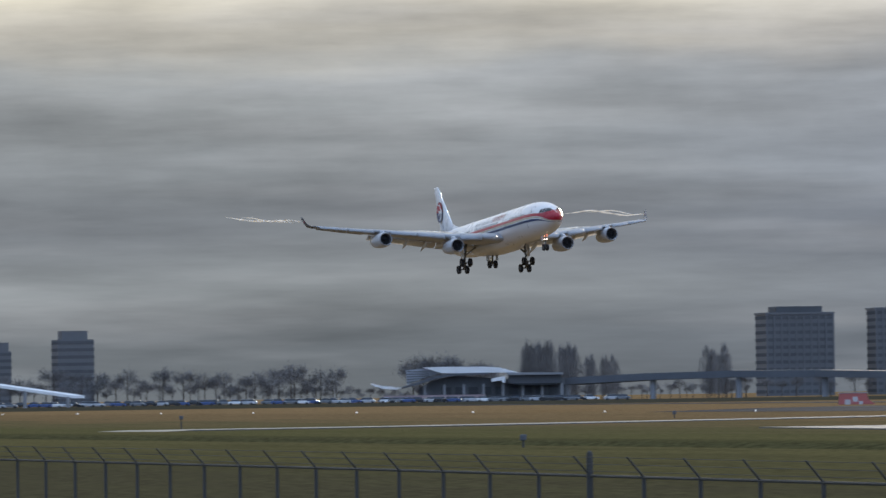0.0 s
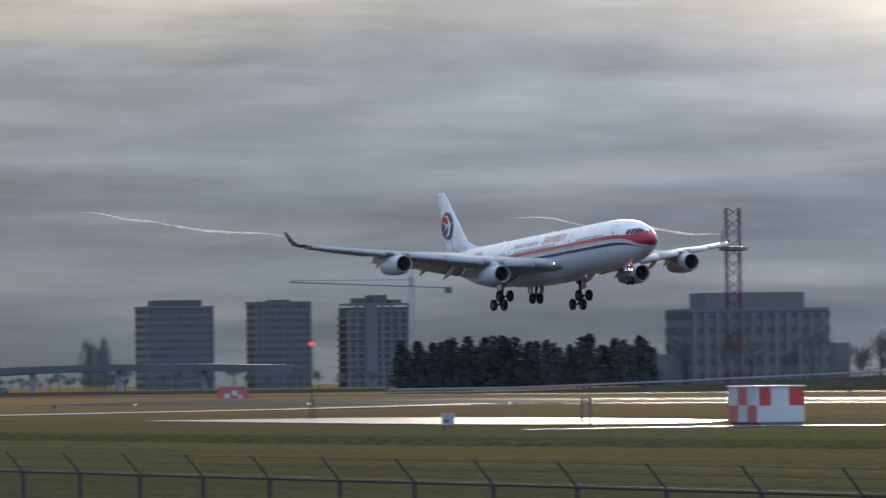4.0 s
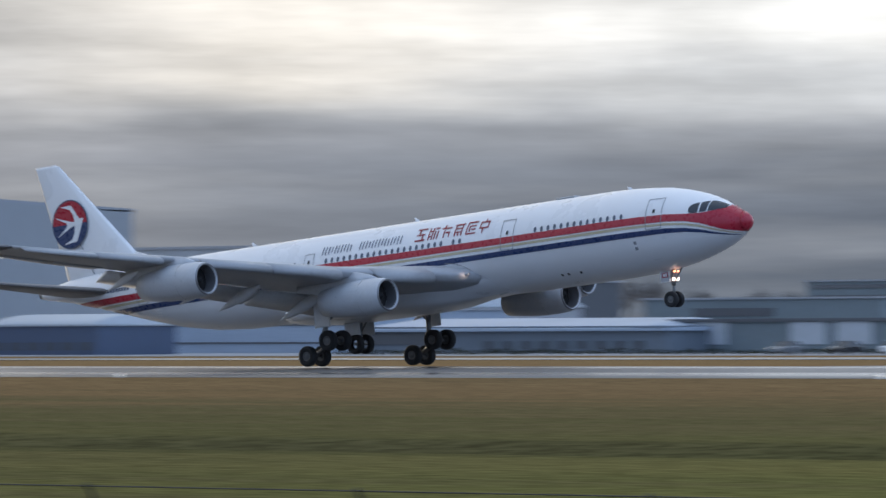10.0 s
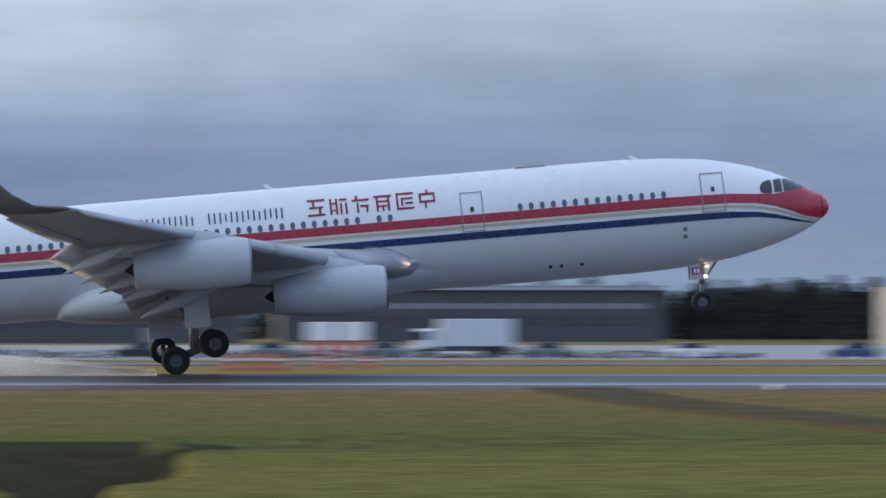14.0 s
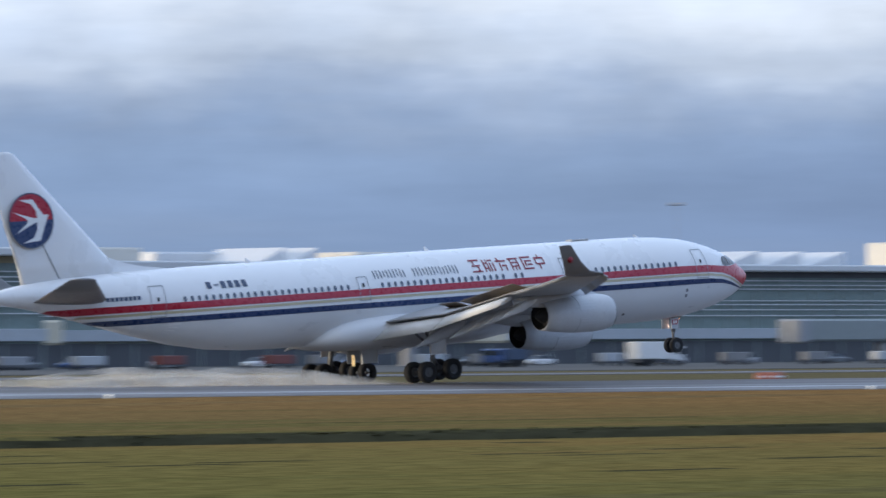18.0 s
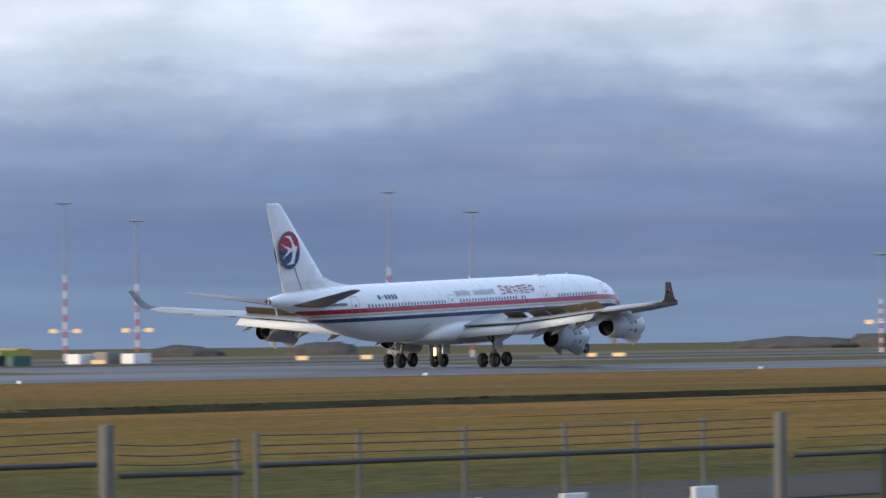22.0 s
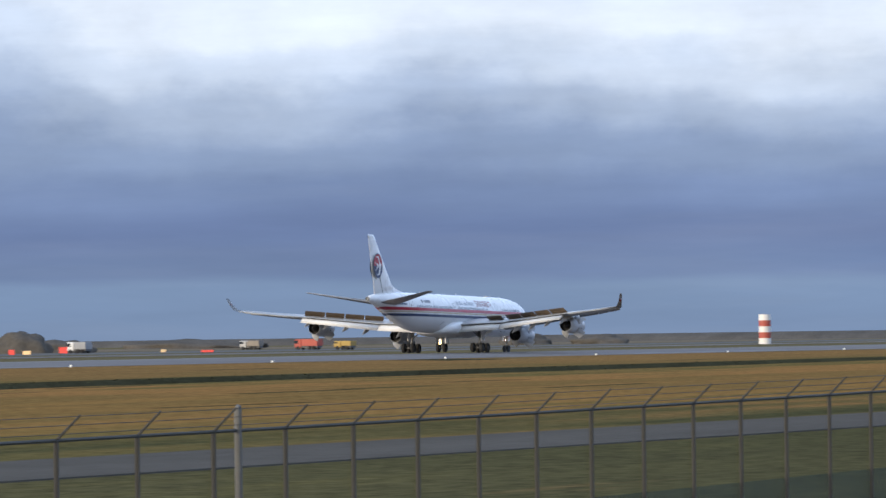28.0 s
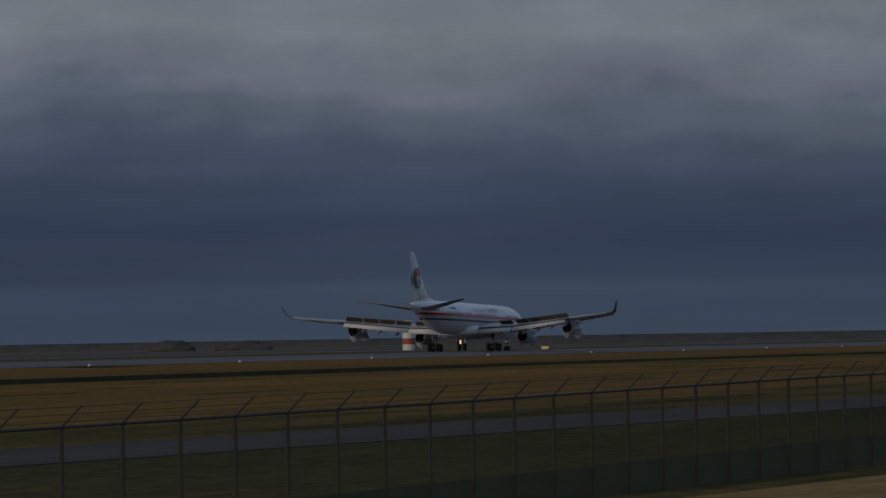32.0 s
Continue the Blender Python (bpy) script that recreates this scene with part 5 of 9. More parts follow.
def ribbon(name, pts, width, lift, mat, label, category="pavement", kind="structure"):
    """A paved way along a line of points, laid on the ground."""
    bm = bmesh.new()
    rings = []
    for i, (x, y) in enumerate(pts):
        a, c = Vector(pts[max(0, i - 1)]), Vector(pts[min(len(pts) - 1, i + 1)])
        n = (c - a).normalized()
        n = Vector((-n.y, n.x)) * width / 2
        row = [Vector((x + k * n.x, y + k * n.y, ground_z(x + k * n.x, y + k * n.y) + lift)) for k in (-1, -0.33, 0.33, 1)]
        rings.append(row + [row[3] - Vector((0, 0, 0.4)), row[0] - Vector((0, 0, 0.4))])
    loft(bm, rings)
    return tagged(part(name, bm, mat), label, category, kind=kind)


ribbon("taxiway_link", [(-262, 344), (-250, 370), (-236, 400), (-220, 430), (-208, 451)], 62, 0.06, APRON, "paving between the runway and the taxiway, paled for sky reflection", "taxiway")
ribbon("taxiway_link", [(560, 344), (580, 370), (606, 400), (634, 430), (656, 451)], 70, 0.06, ASPHALT, "grey asphalt turn-off between the runway and the taxiway", "taxiway")
WET_PAVING = material("rain_soaked_paving", (0.060, 0.061, 0.064), 0.36, vary=0.25, grain=0.3, streak=(0.2, 1, 1), shine=0.5)
ribbon("cross_taxiway", [(-628, 140), (-640, 170), (-647, 200), (-645, 230), (-641, 256), (-638, 280)], 15, 0.10, WET_PAVING, "wet paved cross taxiway that meets the runway end", "taxiway")
ribbon("hut_path", [(-385, 172), (-384, 182), (-384, 191), (-380, 194), (-375, 194)], 3, 0.08, WET_PAVING, "wet narrow path beside the instrument hut", "path")


def service_pad():
    """A wet paved pad with an uneven outline before the hut."""
    edge = [(-533, 199), (-529, 208), (-520, 215), (-502, 216.5), (-485, 216), (-465, 215), (-445, 212), (-427, 208), (-414, 200), (-412, 194), (-425, 189), (-455, 190), (-490, 194)]
    bm = bmesh.new()
    loft(bm, [[Vector((x, y, ground_z(x, y) + lift)) for x, y in edge] for lift in (-0.3, 0.12)])
    tagged(part("service_pad", bm, WET_PAVING), "rain-soaked paved pad beside the runway hut", "pavement", kind="structure")


service_pad()
ribbon("farm_track", [(21, 280), (22.6, 258), (26, 222), (29, 198), (32, 172), (35, 147), (40, 105), (43, 78)], 4.5, 0.10, TRACK, "bare service track that crosses the field", "track")

# ---------------- buildings ----------------
PANEL_WHITE = material("white_cladding", (0.62, 0.63, 0.64), 0.5, vary=0.1, grain=0.3, streak=(1, 1, 0.3))
PANEL_GREY = material("grey_cladding", (0.30, 0.31, 0.33), 0.55, vary=0.12, grain=0.3)
PANEL_DARK = material("dark_cladding", (0.085, 0.09, 0.10), 0.5, vary=0.15, grain=0.3)
PANEL_TAN = material("tan_fascia", (0.215, 0.19, 0.165), 0.55, vary=0.12, grain=0.3)
PALE_GREEN = material("pale_green_panels", (0.17, 0.23, 0.22), 0.5, vary=0.1, grain=0.3)
PANEL_PALE = material("pale_penthouse_cladding", (0.60, 0.57, 0.51), 0.6, vary=0.1, grain=0.3)
PANEL_CREAM = material("cream_wall", (0.62, 0.55, 0.42), 0.6, vary=0.1, grain=0.3)
# distance haze is mixed into these wall and window greys, so they differ little
TOWER_WALL = material("haze_tinted_concrete", (0.120, 0.124, 0.131), 0.7, vary=0.12, grain=0.1)
TOWER_GLASS = material("haze_tinted_glass", (0.102, 0.106, 0.113), 0.85, vary=0.15, grain=0.2)
TERMINAL_GLASS = material("green_grey_glass", (0.205, 0.262, 0.250), 0.20, vary=0.2, grain=0.2, streak=(1, 1, 2))
SIGNAL_RED = material("signal_red_paint", (0.62, 0.05, 0.03), 0.5, vary=0.1)
SIGNAL_WHITE = material("signal_white_paint", (0.78, 0.77, 0.75), 0.5, vary=0.08)
ORANGE = material("orange_plastic", (0.50, 0.16, 0.09), 0.5, vary=0.1)
YELLOW = material("yellow_paint", (0.70, 0.45, 0.05), 0.5, vary=0.1)
POST_DARK = material("weathered_post", (0.052, 0.049, 0.044), 0.75, vary=0.2, grain=2)


def block(name, x0, x1, y0, y1, z0, z1, mat, label, category="building", roof=0.5):
    """A building: a body with a parapet roof."""
    ob = tagged(new(name), label, category)
    ob.location = ((x0 + x1) / 2, (y0 + y1) / 2, z0)
    w, d, h = (x1 - x0) / 2, (y1 - y0) / 2, z1 - z0
    bm = bmesh.new()
    box(bm, -w, w, -d, d, 0, h)
    part("wall", bm, mat, ob)
    if roof:
        bm = bmesh.new()
        box(bm, -w - 0.3, w + 0.3, -d - 0.3, d + 0.3, h + 0.004, h + roof)
        part("roof", bm, PANEL_GREY, ob)
    ob["size"] = (w, d, h)
    return ob


def window_row(ob, x0, x1, z0, z1, n, gap, mat, y=None, name="window", proud=0.08):
    """n panes along a building's near face."""
    w, d, h = ob["size"]
    y = -d if y is None else y
    step = (x1 - x0) / n
    bm = bmesh.new()
    box(bm, 0, step - gap, -proud, 0.1, 0, z1 - z0)
    first = part(name, bm, mat, ob, at=Matrix.Translation((x0, y, z0)))
    for i in range(1, n):
        same(name, first, ob, Matrix.Translation((x0 + i * step, y, z0)))


GZ = -0.45
# the end wall is a darker tone than the front cladding
END_WALL = material("darker_end_wall", (0.29, 0.305, 0.32), 0.6, vary=0.1, grain=0.2, streak=(1, 1, 0.3))
# the cladding colour has the haze of distance mixed in
HANGAR_WALL = material("haze_tinted_hangar_cladding", (0.36, 0.385, 0.41), 0.5, vary=0.08, grain=0.2, streak=(1, 1, 0.3))
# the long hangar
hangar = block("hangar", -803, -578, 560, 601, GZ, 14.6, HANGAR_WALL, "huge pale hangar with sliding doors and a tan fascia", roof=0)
w, d, h = hangar["size"]
bm = bmesh.new()
rings = []
for f, zt in ((0.0, 15.6), (0.1, 17.4), (0.4, 19.0), (0.75, 20.2), (1.0, 20.8)):
    x = -w - 0.6 + (2 * w + 1.2) * f
    rings.append([Vector((x, -d - 1.2, zt - 1.6)), Vector((x, -d - 1.2, zt + 0.4)), Vector((x, -d + 0.6, zt + 0.4)), Vector((x, -d + 0.6, zt - 1.6))])
loft(bm, rings)
part("fascia", bm, PANEL_TAN, hangar)
bm = bmesh.new()
loft(bm, [[Vector((x, -d + 0.65, zt - 0.2)), Vector((x, -d + 0.65, zt + 0.3)), Vector((x, d + 0.5, zt - 1.3)), Vector((x, d + 0.5, zt - 1.9))] for x, zt in ((-w - 0.5, 15.6), (-w * 0.8, 17.4), (-w * 0.2, 19.0), (w * 0.5, 20.2), (w, 20.8))])
part("roof", bm, PANEL_GREY, hangar)
bm = bmesh.new()
loft(bm, [[Vector((x, -d + 0.1, 15.05)), Vector((x, -d + 0.1, zt - 1.0)), Vector((x, d - 0.2, zt - 1.5)), Vector((x, d - 0.2, 15.05))] for x, zt in ((-w, 15.6 + 0.5), (-w * 0.2, 19.0), (w, 20.8))])
part("upper_wall", bm, HANGAR_WALL, hangar)
bm = bmesh.new()
box(bm, -w, w, -d - 0.5, -d, 14.4, 15.1)
part("door_rail", bm, PANEL_DARK, hangar)
bm = bmesh.new()
box(bm, -w + 2, w - 2, -d - 0.4, -d + 0.1, 0, 3.4)
part("plinth", bm, PANEL_GREY, hangar)
for i in range(12):
    bm = bmesh.new()
    x = -w + 4 + i * (2 * w - 8) / 12
    box(bm, x + 0.15, x + (2 * w - 8) / 12 - 0.15, -d - 0.3, -d - 0.05, 3.45, 14.3)
    part("door_leaf", bm, HANGAR_WALL, hangar)
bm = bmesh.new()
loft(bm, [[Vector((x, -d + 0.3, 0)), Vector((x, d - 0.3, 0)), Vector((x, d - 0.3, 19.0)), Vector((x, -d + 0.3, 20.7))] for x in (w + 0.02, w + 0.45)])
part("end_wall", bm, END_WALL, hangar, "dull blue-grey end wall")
PANEL_BLUE = material("blue_cladding", (0.055, 0.080, 0.135), 0.5, vary=0.12, grain=0.3)
PANEL_GREEN = material("grey_green_cladding", (0.175, 0.205, 0.198), 0.55, vary=0.12, grain=0.3)
EAVE_PALE = material("pale_roof_edge", (0.42, 0.45, 0.48), 0.5, vary=0.1, grain=0.3)
LIGHT_BLUE_WALL = material("pale_blue_cladding", (0.30, 0.36, 0.44), 0.5, vary=0.12, grain=0.3, streak=(1, 1, 3))
SLATE_WALL = material("slate_blue_cladding", (0.135, 0.165, 0.200), 0.55, vary=0.18, grain=0.4)
TEAL_WALL = material("grey_teal_cladding", (0.155, 0.190, 0.205), 0.55, vary=0.15, grain=0.3)
# long low buildings beyond the taxiway: near edge, far edge, height, wall, share of a pale upper band, words
low_spec = [(-163, -120, 5.6, PANEL_GREEN, 0.14, "large grey-green hall with a curved pale roof edge"), (-117, -76, 5.0, PANEL_GREY, 0.3, "long grey depot with a pale band"),
            (-73, -33, 4.3, PANEL_DARK, 0.10, "long dark depot with strip windows"),
            (-30, 12, 4.7, PANEL_DARK, 0.12, "long dark depot with strip windows"), (15, 50, 4.8, PANEL_DARK, 0.10, "dark depot with bare metal posts"), (72, 130, 5.0, PANEL_GREY, 0.3, "low grey hall with a pale roof edge"),
            (135, 220, 5.8, PANEL_GREEN, 0.25, "low grey-green hall beside the apron"), (226, 330, 5.4, PANEL_GREY, 0.3, "low grey service building by the apron")]
for i, (a, b, hh, m, band, words) in enumerate(low_spec):
    k = (1 + 0.10 * (((i + 7) * 7) % 3)) * (1.65 if -200 < a < 135 else 1)
    a, b = a * k, b * k
    y0 = 560 * k
    ob = block("warehouse", a, b, y0, y0 + 30, GZ, hh * k, m, words + " across the field", roof=0.25)
    w, d, h = ob["size"]
    bm = bmesh.new()
    box(bm, -w - 0.4, w + 0.4, -d - 1.0, -d - 0.05, h * (1 - 0.6 * band), h - 0.05)
    part("eave", bm, EAVE_PALE, ob, "pale band under the roof")
    window_row(ob, -w + 2, w - 2, h * 0.30, h * 0.48, max(4, int(w / 3)), 0.9, TOWER_GLASS)
    if m is PANEL_DARK:
        window_row(ob, -w + 2, w - 2, h * 0.60, h * 0.70, max(6, int(w / 2.2)), 1.1, PANEL_GREY, name="strip_window")
    for t in range(3):
        bm = bmesh.new()
        x = -w + 2 * w * (0.2 + 0.3 * t)
        box(bm, x - 1.6, x + 1.6, -d - 0.1, -d + 0.05, 0, h * 0.28)
        part("roller_door", bm, PANEL_GREY if (t + i) % 2 else PANEL_DARK, ob)
    for t in range(2):
        bm = bmesh.new()
        x = -w + 2 * w * (0.3 + 0.4 * t)
        box(bm, x - 2, x + 2, -3, 3, h + 0.25, h + 1.3, 0.1)
        part("roof_unit", bm, PANEL_GREY, ob)


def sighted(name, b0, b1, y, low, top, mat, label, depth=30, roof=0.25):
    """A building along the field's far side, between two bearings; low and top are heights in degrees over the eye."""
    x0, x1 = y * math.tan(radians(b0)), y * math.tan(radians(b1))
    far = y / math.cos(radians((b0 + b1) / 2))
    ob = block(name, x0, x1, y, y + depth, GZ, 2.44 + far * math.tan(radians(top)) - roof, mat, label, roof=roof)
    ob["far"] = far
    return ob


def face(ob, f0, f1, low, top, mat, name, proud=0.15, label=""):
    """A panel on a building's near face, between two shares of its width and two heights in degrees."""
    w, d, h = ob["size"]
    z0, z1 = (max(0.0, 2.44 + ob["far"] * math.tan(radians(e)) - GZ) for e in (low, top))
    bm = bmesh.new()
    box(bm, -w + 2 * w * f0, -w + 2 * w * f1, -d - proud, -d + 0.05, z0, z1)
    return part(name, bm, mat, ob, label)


def vault(ob, mat, low):
    """A round roof along a building."""
    w, d, h = ob["size"]
    bm = bmesh.new()
    loft(bm, [[Vector((x, (d + 0.3) * math.cos(a), h + 0.02 + (low if abs(x) < w else low * 0.93) * math.sin(a))) for a in (math.pi * i / 12 for i in range(13))] for x in (-w - 0.3, -w + 0.4, w - 0.4, w + 0.3)])
    part("round_roof", bm, mat, ob, smooth=True)


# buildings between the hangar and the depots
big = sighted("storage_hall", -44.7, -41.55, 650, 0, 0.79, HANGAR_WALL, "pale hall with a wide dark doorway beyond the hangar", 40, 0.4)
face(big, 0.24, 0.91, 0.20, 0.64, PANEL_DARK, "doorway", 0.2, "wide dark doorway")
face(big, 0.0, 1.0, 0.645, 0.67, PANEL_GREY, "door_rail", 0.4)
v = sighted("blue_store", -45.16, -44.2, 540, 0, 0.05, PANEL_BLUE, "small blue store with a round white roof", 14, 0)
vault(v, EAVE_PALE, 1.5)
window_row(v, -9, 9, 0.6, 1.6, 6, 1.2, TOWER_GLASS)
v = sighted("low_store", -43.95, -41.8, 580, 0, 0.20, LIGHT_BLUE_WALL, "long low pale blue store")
# dark strips on the wall stand for lines of shadow
face(v, 0, 1, 0.045, 0.06, PANEL_DARK, "shadow_strip")
face(v, 0, 1, -0.12, -0.105, PANEL_DARK, "shadow_strip")
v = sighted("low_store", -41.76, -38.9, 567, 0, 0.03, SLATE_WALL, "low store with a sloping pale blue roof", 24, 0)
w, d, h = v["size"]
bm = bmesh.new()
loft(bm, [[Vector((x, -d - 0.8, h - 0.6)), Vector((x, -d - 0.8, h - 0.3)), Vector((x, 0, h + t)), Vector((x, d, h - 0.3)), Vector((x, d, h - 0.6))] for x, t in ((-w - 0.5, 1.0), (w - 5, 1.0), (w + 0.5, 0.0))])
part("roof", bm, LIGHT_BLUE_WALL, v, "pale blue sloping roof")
# a dark panel stands for the shade inside the open shed
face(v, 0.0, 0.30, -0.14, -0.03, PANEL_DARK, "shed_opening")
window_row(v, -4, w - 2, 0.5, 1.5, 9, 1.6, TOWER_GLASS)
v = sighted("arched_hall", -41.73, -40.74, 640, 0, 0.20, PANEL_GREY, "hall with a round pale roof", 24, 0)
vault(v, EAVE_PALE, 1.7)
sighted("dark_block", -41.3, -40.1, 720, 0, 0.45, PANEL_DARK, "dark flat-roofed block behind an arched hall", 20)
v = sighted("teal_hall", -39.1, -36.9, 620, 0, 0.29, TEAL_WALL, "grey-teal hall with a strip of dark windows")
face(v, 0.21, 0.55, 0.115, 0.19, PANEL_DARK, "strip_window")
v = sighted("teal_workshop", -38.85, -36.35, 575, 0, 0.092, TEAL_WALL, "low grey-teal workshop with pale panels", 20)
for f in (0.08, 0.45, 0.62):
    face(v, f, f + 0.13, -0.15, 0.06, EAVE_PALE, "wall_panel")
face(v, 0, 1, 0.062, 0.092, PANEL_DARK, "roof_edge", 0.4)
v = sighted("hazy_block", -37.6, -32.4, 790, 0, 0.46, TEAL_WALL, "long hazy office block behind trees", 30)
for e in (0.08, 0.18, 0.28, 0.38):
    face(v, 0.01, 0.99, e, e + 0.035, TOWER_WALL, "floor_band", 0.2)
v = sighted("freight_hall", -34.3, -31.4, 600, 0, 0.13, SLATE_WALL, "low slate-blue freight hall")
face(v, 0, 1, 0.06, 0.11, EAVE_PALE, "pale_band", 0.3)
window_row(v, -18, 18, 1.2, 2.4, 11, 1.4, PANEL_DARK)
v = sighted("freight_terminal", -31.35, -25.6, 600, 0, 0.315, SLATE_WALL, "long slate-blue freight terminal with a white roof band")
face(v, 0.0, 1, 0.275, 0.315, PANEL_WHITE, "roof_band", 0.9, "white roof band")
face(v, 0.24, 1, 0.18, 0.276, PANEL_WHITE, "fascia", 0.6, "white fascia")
w, d, h = v["size"]
for i in range(15):
    face(v, 0.01 + i * 0.066, 0.018 + i * 0.066, -0.2, 0.18, TEAL_WALL, "column", 0.5)
    if i % 3:
        face(v, 0.022 + i * 0.066, 0.068 + i * 0.066, 0.0, 0.12 + 0.03 * (i % 2), TOWER_GLASS if i % 2 else PANEL_DARK, "window")
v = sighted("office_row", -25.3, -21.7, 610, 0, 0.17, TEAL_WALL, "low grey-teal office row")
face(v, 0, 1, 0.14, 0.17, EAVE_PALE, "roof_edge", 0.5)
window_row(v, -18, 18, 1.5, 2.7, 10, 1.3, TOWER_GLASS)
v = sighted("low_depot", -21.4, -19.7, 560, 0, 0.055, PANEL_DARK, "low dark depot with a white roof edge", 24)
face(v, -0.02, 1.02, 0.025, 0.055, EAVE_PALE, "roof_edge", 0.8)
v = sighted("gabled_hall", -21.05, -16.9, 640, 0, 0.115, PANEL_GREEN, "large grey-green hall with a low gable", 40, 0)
w, d, h = v["size"]
bm = bmesh.new()
loft(bm, [[Vector((-w - 0.4, y, h)), Vector((w + 0.4, y, h)), Vector((w + 0.4, y, h + 0.7)), Vector((-0.08 * w, y, h + 1.9)), Vector((-w - 0.4, y, h + 0.2))] for y in (-d - 0.2, d)])
part("gable", bm, PANEL_GREEN, v)
face(v, 0.44, 0.58, 0.155, 0.19, PANEL_DARK, "louvre", 0.4)
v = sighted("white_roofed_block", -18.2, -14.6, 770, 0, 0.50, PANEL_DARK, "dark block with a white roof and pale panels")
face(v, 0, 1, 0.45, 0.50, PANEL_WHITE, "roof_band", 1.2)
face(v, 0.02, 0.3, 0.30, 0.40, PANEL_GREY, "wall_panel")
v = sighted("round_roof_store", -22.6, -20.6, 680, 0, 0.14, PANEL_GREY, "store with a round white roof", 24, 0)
vault(v, PANEL_WHITE, 1.3)


# the terminal
def roof_lights(ob, x0, x1, h, n):
    """A row of slanted roof lights."""
    for i in range(n):
        a, b = x0 + (x1 - x0) * i / n, x0 + (x1 - x0) * (i + 0.9) / n
        bm = bmesh.new()
        loft(bm, [[Vector((a, y, h)), Vector((b, y, h)), Vector((b, y, h + 2.3)), Vector((a + (b - a) * 0.2, y, h + 0.3))] for y in (-22, -6)])
        part("roof_light", bm, PANEL_WHITE, ob)


BRIDGE_GREY = material("dull_bridge_cladding", (0.27, 0.30, 0.30), 0.55, vary=0.15, grain=0.3)
TEAL_EDGE = material("teal_floor_edge", (0.27, 0.32, 0.31), 0.5, vary=0.12, grain=0.3)


def terminal(x0, x1, y, top, label, crown=None):
    ob = block("terminal", x0, x1, y, y + 60, GZ, top, TERMINAL_GLASS, label, roof=0)
    w, d, h = ob["size"]
    bm = bmesh.new()
    box(bm, -w - 2, w + 2, -d - 3, d, h + 0.004, h + 1.1, 0.2)
    part("roof", bm, PANEL_WHITE, ob, "pale overhanging roof edge")
    n = int(2 * w / 6)
    for i in range(n + 1):
        bm = bmesh.new()
        x = -w + 2 * w * i / n
        box(bm, x - 0.12, x + 0.12, -d - 0.25, -d + 0.05, 0, h)
        part("mullion", bm, TEAL_EDGE, ob)
    bm = bmesh.new()
    box(bm, -w, w, -d - 0.2, -d + 0.1, 0, 3.35)
    part("dark_base", bm, PANEL_DARK, ob)
    bm = bmesh.new()
    box(bm, -w, w, -d - 1.2, -d + 0.1, 3.7, 5.3, 0.05)
    part("walkway_band", bm, EAVE_PALE, ob, "long pale walkway band over the ground floor")
    bm = bmesh.new()
    box(bm, -w, w, -d - 0.4, -d + 0.1, h - 0.9, h - 0.05)
    part("roof_louvre", bm, crown or PANEL_DARK, ob)
    for z in (7.2, 8.1, 8.9, 9.5, 11.3, 11.9, 12.6):
        if z < h - 0.4:
            bm = bmesh.new()
            box(bm, -w, w, -d - 0.5, -d - 0.3, z, z + 0.14)
            part("louvre", bm, PANEL_WHITE, ob, "thin white louvre")
    return ob


# golden sunlight is put into the louvres' base colour
GOLD_LOUVRE = material("sun_tinted_louvres", (0.34, 0.28, 0.17), 0.55, vary=0.2, grain=0.3, streak=(0.1, 1, 4))
terminal(362, 396.9, 640, 11.9, "lower glass-fronted terminal wing with a pale walkway band")
terminal(397, 470, 640, 14.2, "glass-fronted terminal wing with louvres tinted gold for sunlight under its roof", GOLD_LOUVRE)
term_b = terminal(500, 742, 700, 13.6, "long glass-fronted airport terminal with a pale flat roof")
w, d, h = term_b["size"]
for x0, x1, y0, z in ((-70, -50, 0, 2.0), (-20, 10, 0, 1.8), (-92, -80, -10, 2.4), (-40, -30, -10, 2.0), (81, 89, -10, 4.4), (89, 98, -10, 3.0), (98.1, 103, -10, 2.9)):
    bm = bmesh.new()
    box(bm, x0, x1, y0 - 8, y0 + 8, h + 0.9, h + 0.9 + z, 0.3)
    part("roof_box", bm, (PANEL_GREY if x0 > 98 else PANEL_PALE) if y0 else PANEL_WHITE, term_b)
for x, cladding in ((470, PANEL_CREAM), (548, PANEL_CREAM), (640, BRIDGE_GREY)):
    g = tagged(new("jet_bridge"), "pale covered boarding bridge on a column", "jet bridge", "boarding bridges")
    g.location = (x, 660, GZ)
    bm = bmesh.new()
    box(bm, -17, 17, -1.8, 1.8, 3.2, 6.5, 0.3)
    part("tunnel", bm, cladding, g)
    bm = bmesh.new()
    box(bm, -0.8, 0.8, -0.8, 0.8, 0, 3.2)
    part("column", bm, PANEL_GREY, g)
    bm = bmesh.new()
    box(bm, -19.5, -17, -2.4, 2.4, 2.9, 6.5, 0.3)
    part("cab", bm, PANEL_GREY, g)

annex = block("terminal_annex", 745, 760, 690, 720, GZ, 8.2, TERMINAL_GLASS, "low green glass annex at the end of the terminal", roof=0.3)
for z in (2.4, 3.6, 4.8, 6.0, 7.2):
    bm = bmesh.new()
    box(bm, -7.6, 7.6, -15.4, -14.95, z, z + 0.22)
    part("louvre", bm, TEAL_EDGE, annex)
for k in range(6):
    bm = bmesh.new()
    box(bm, -7.5 + 2.94 * k, -7.3 + 2.94 * k, -15.2, -14.95, 0, 8.1)
    part("mullion", bm, TEAL_EDGE, annex)
w, d, h = term_b["size"]
roof_lights(term_b, 30, 58, h + 1.1, 3)
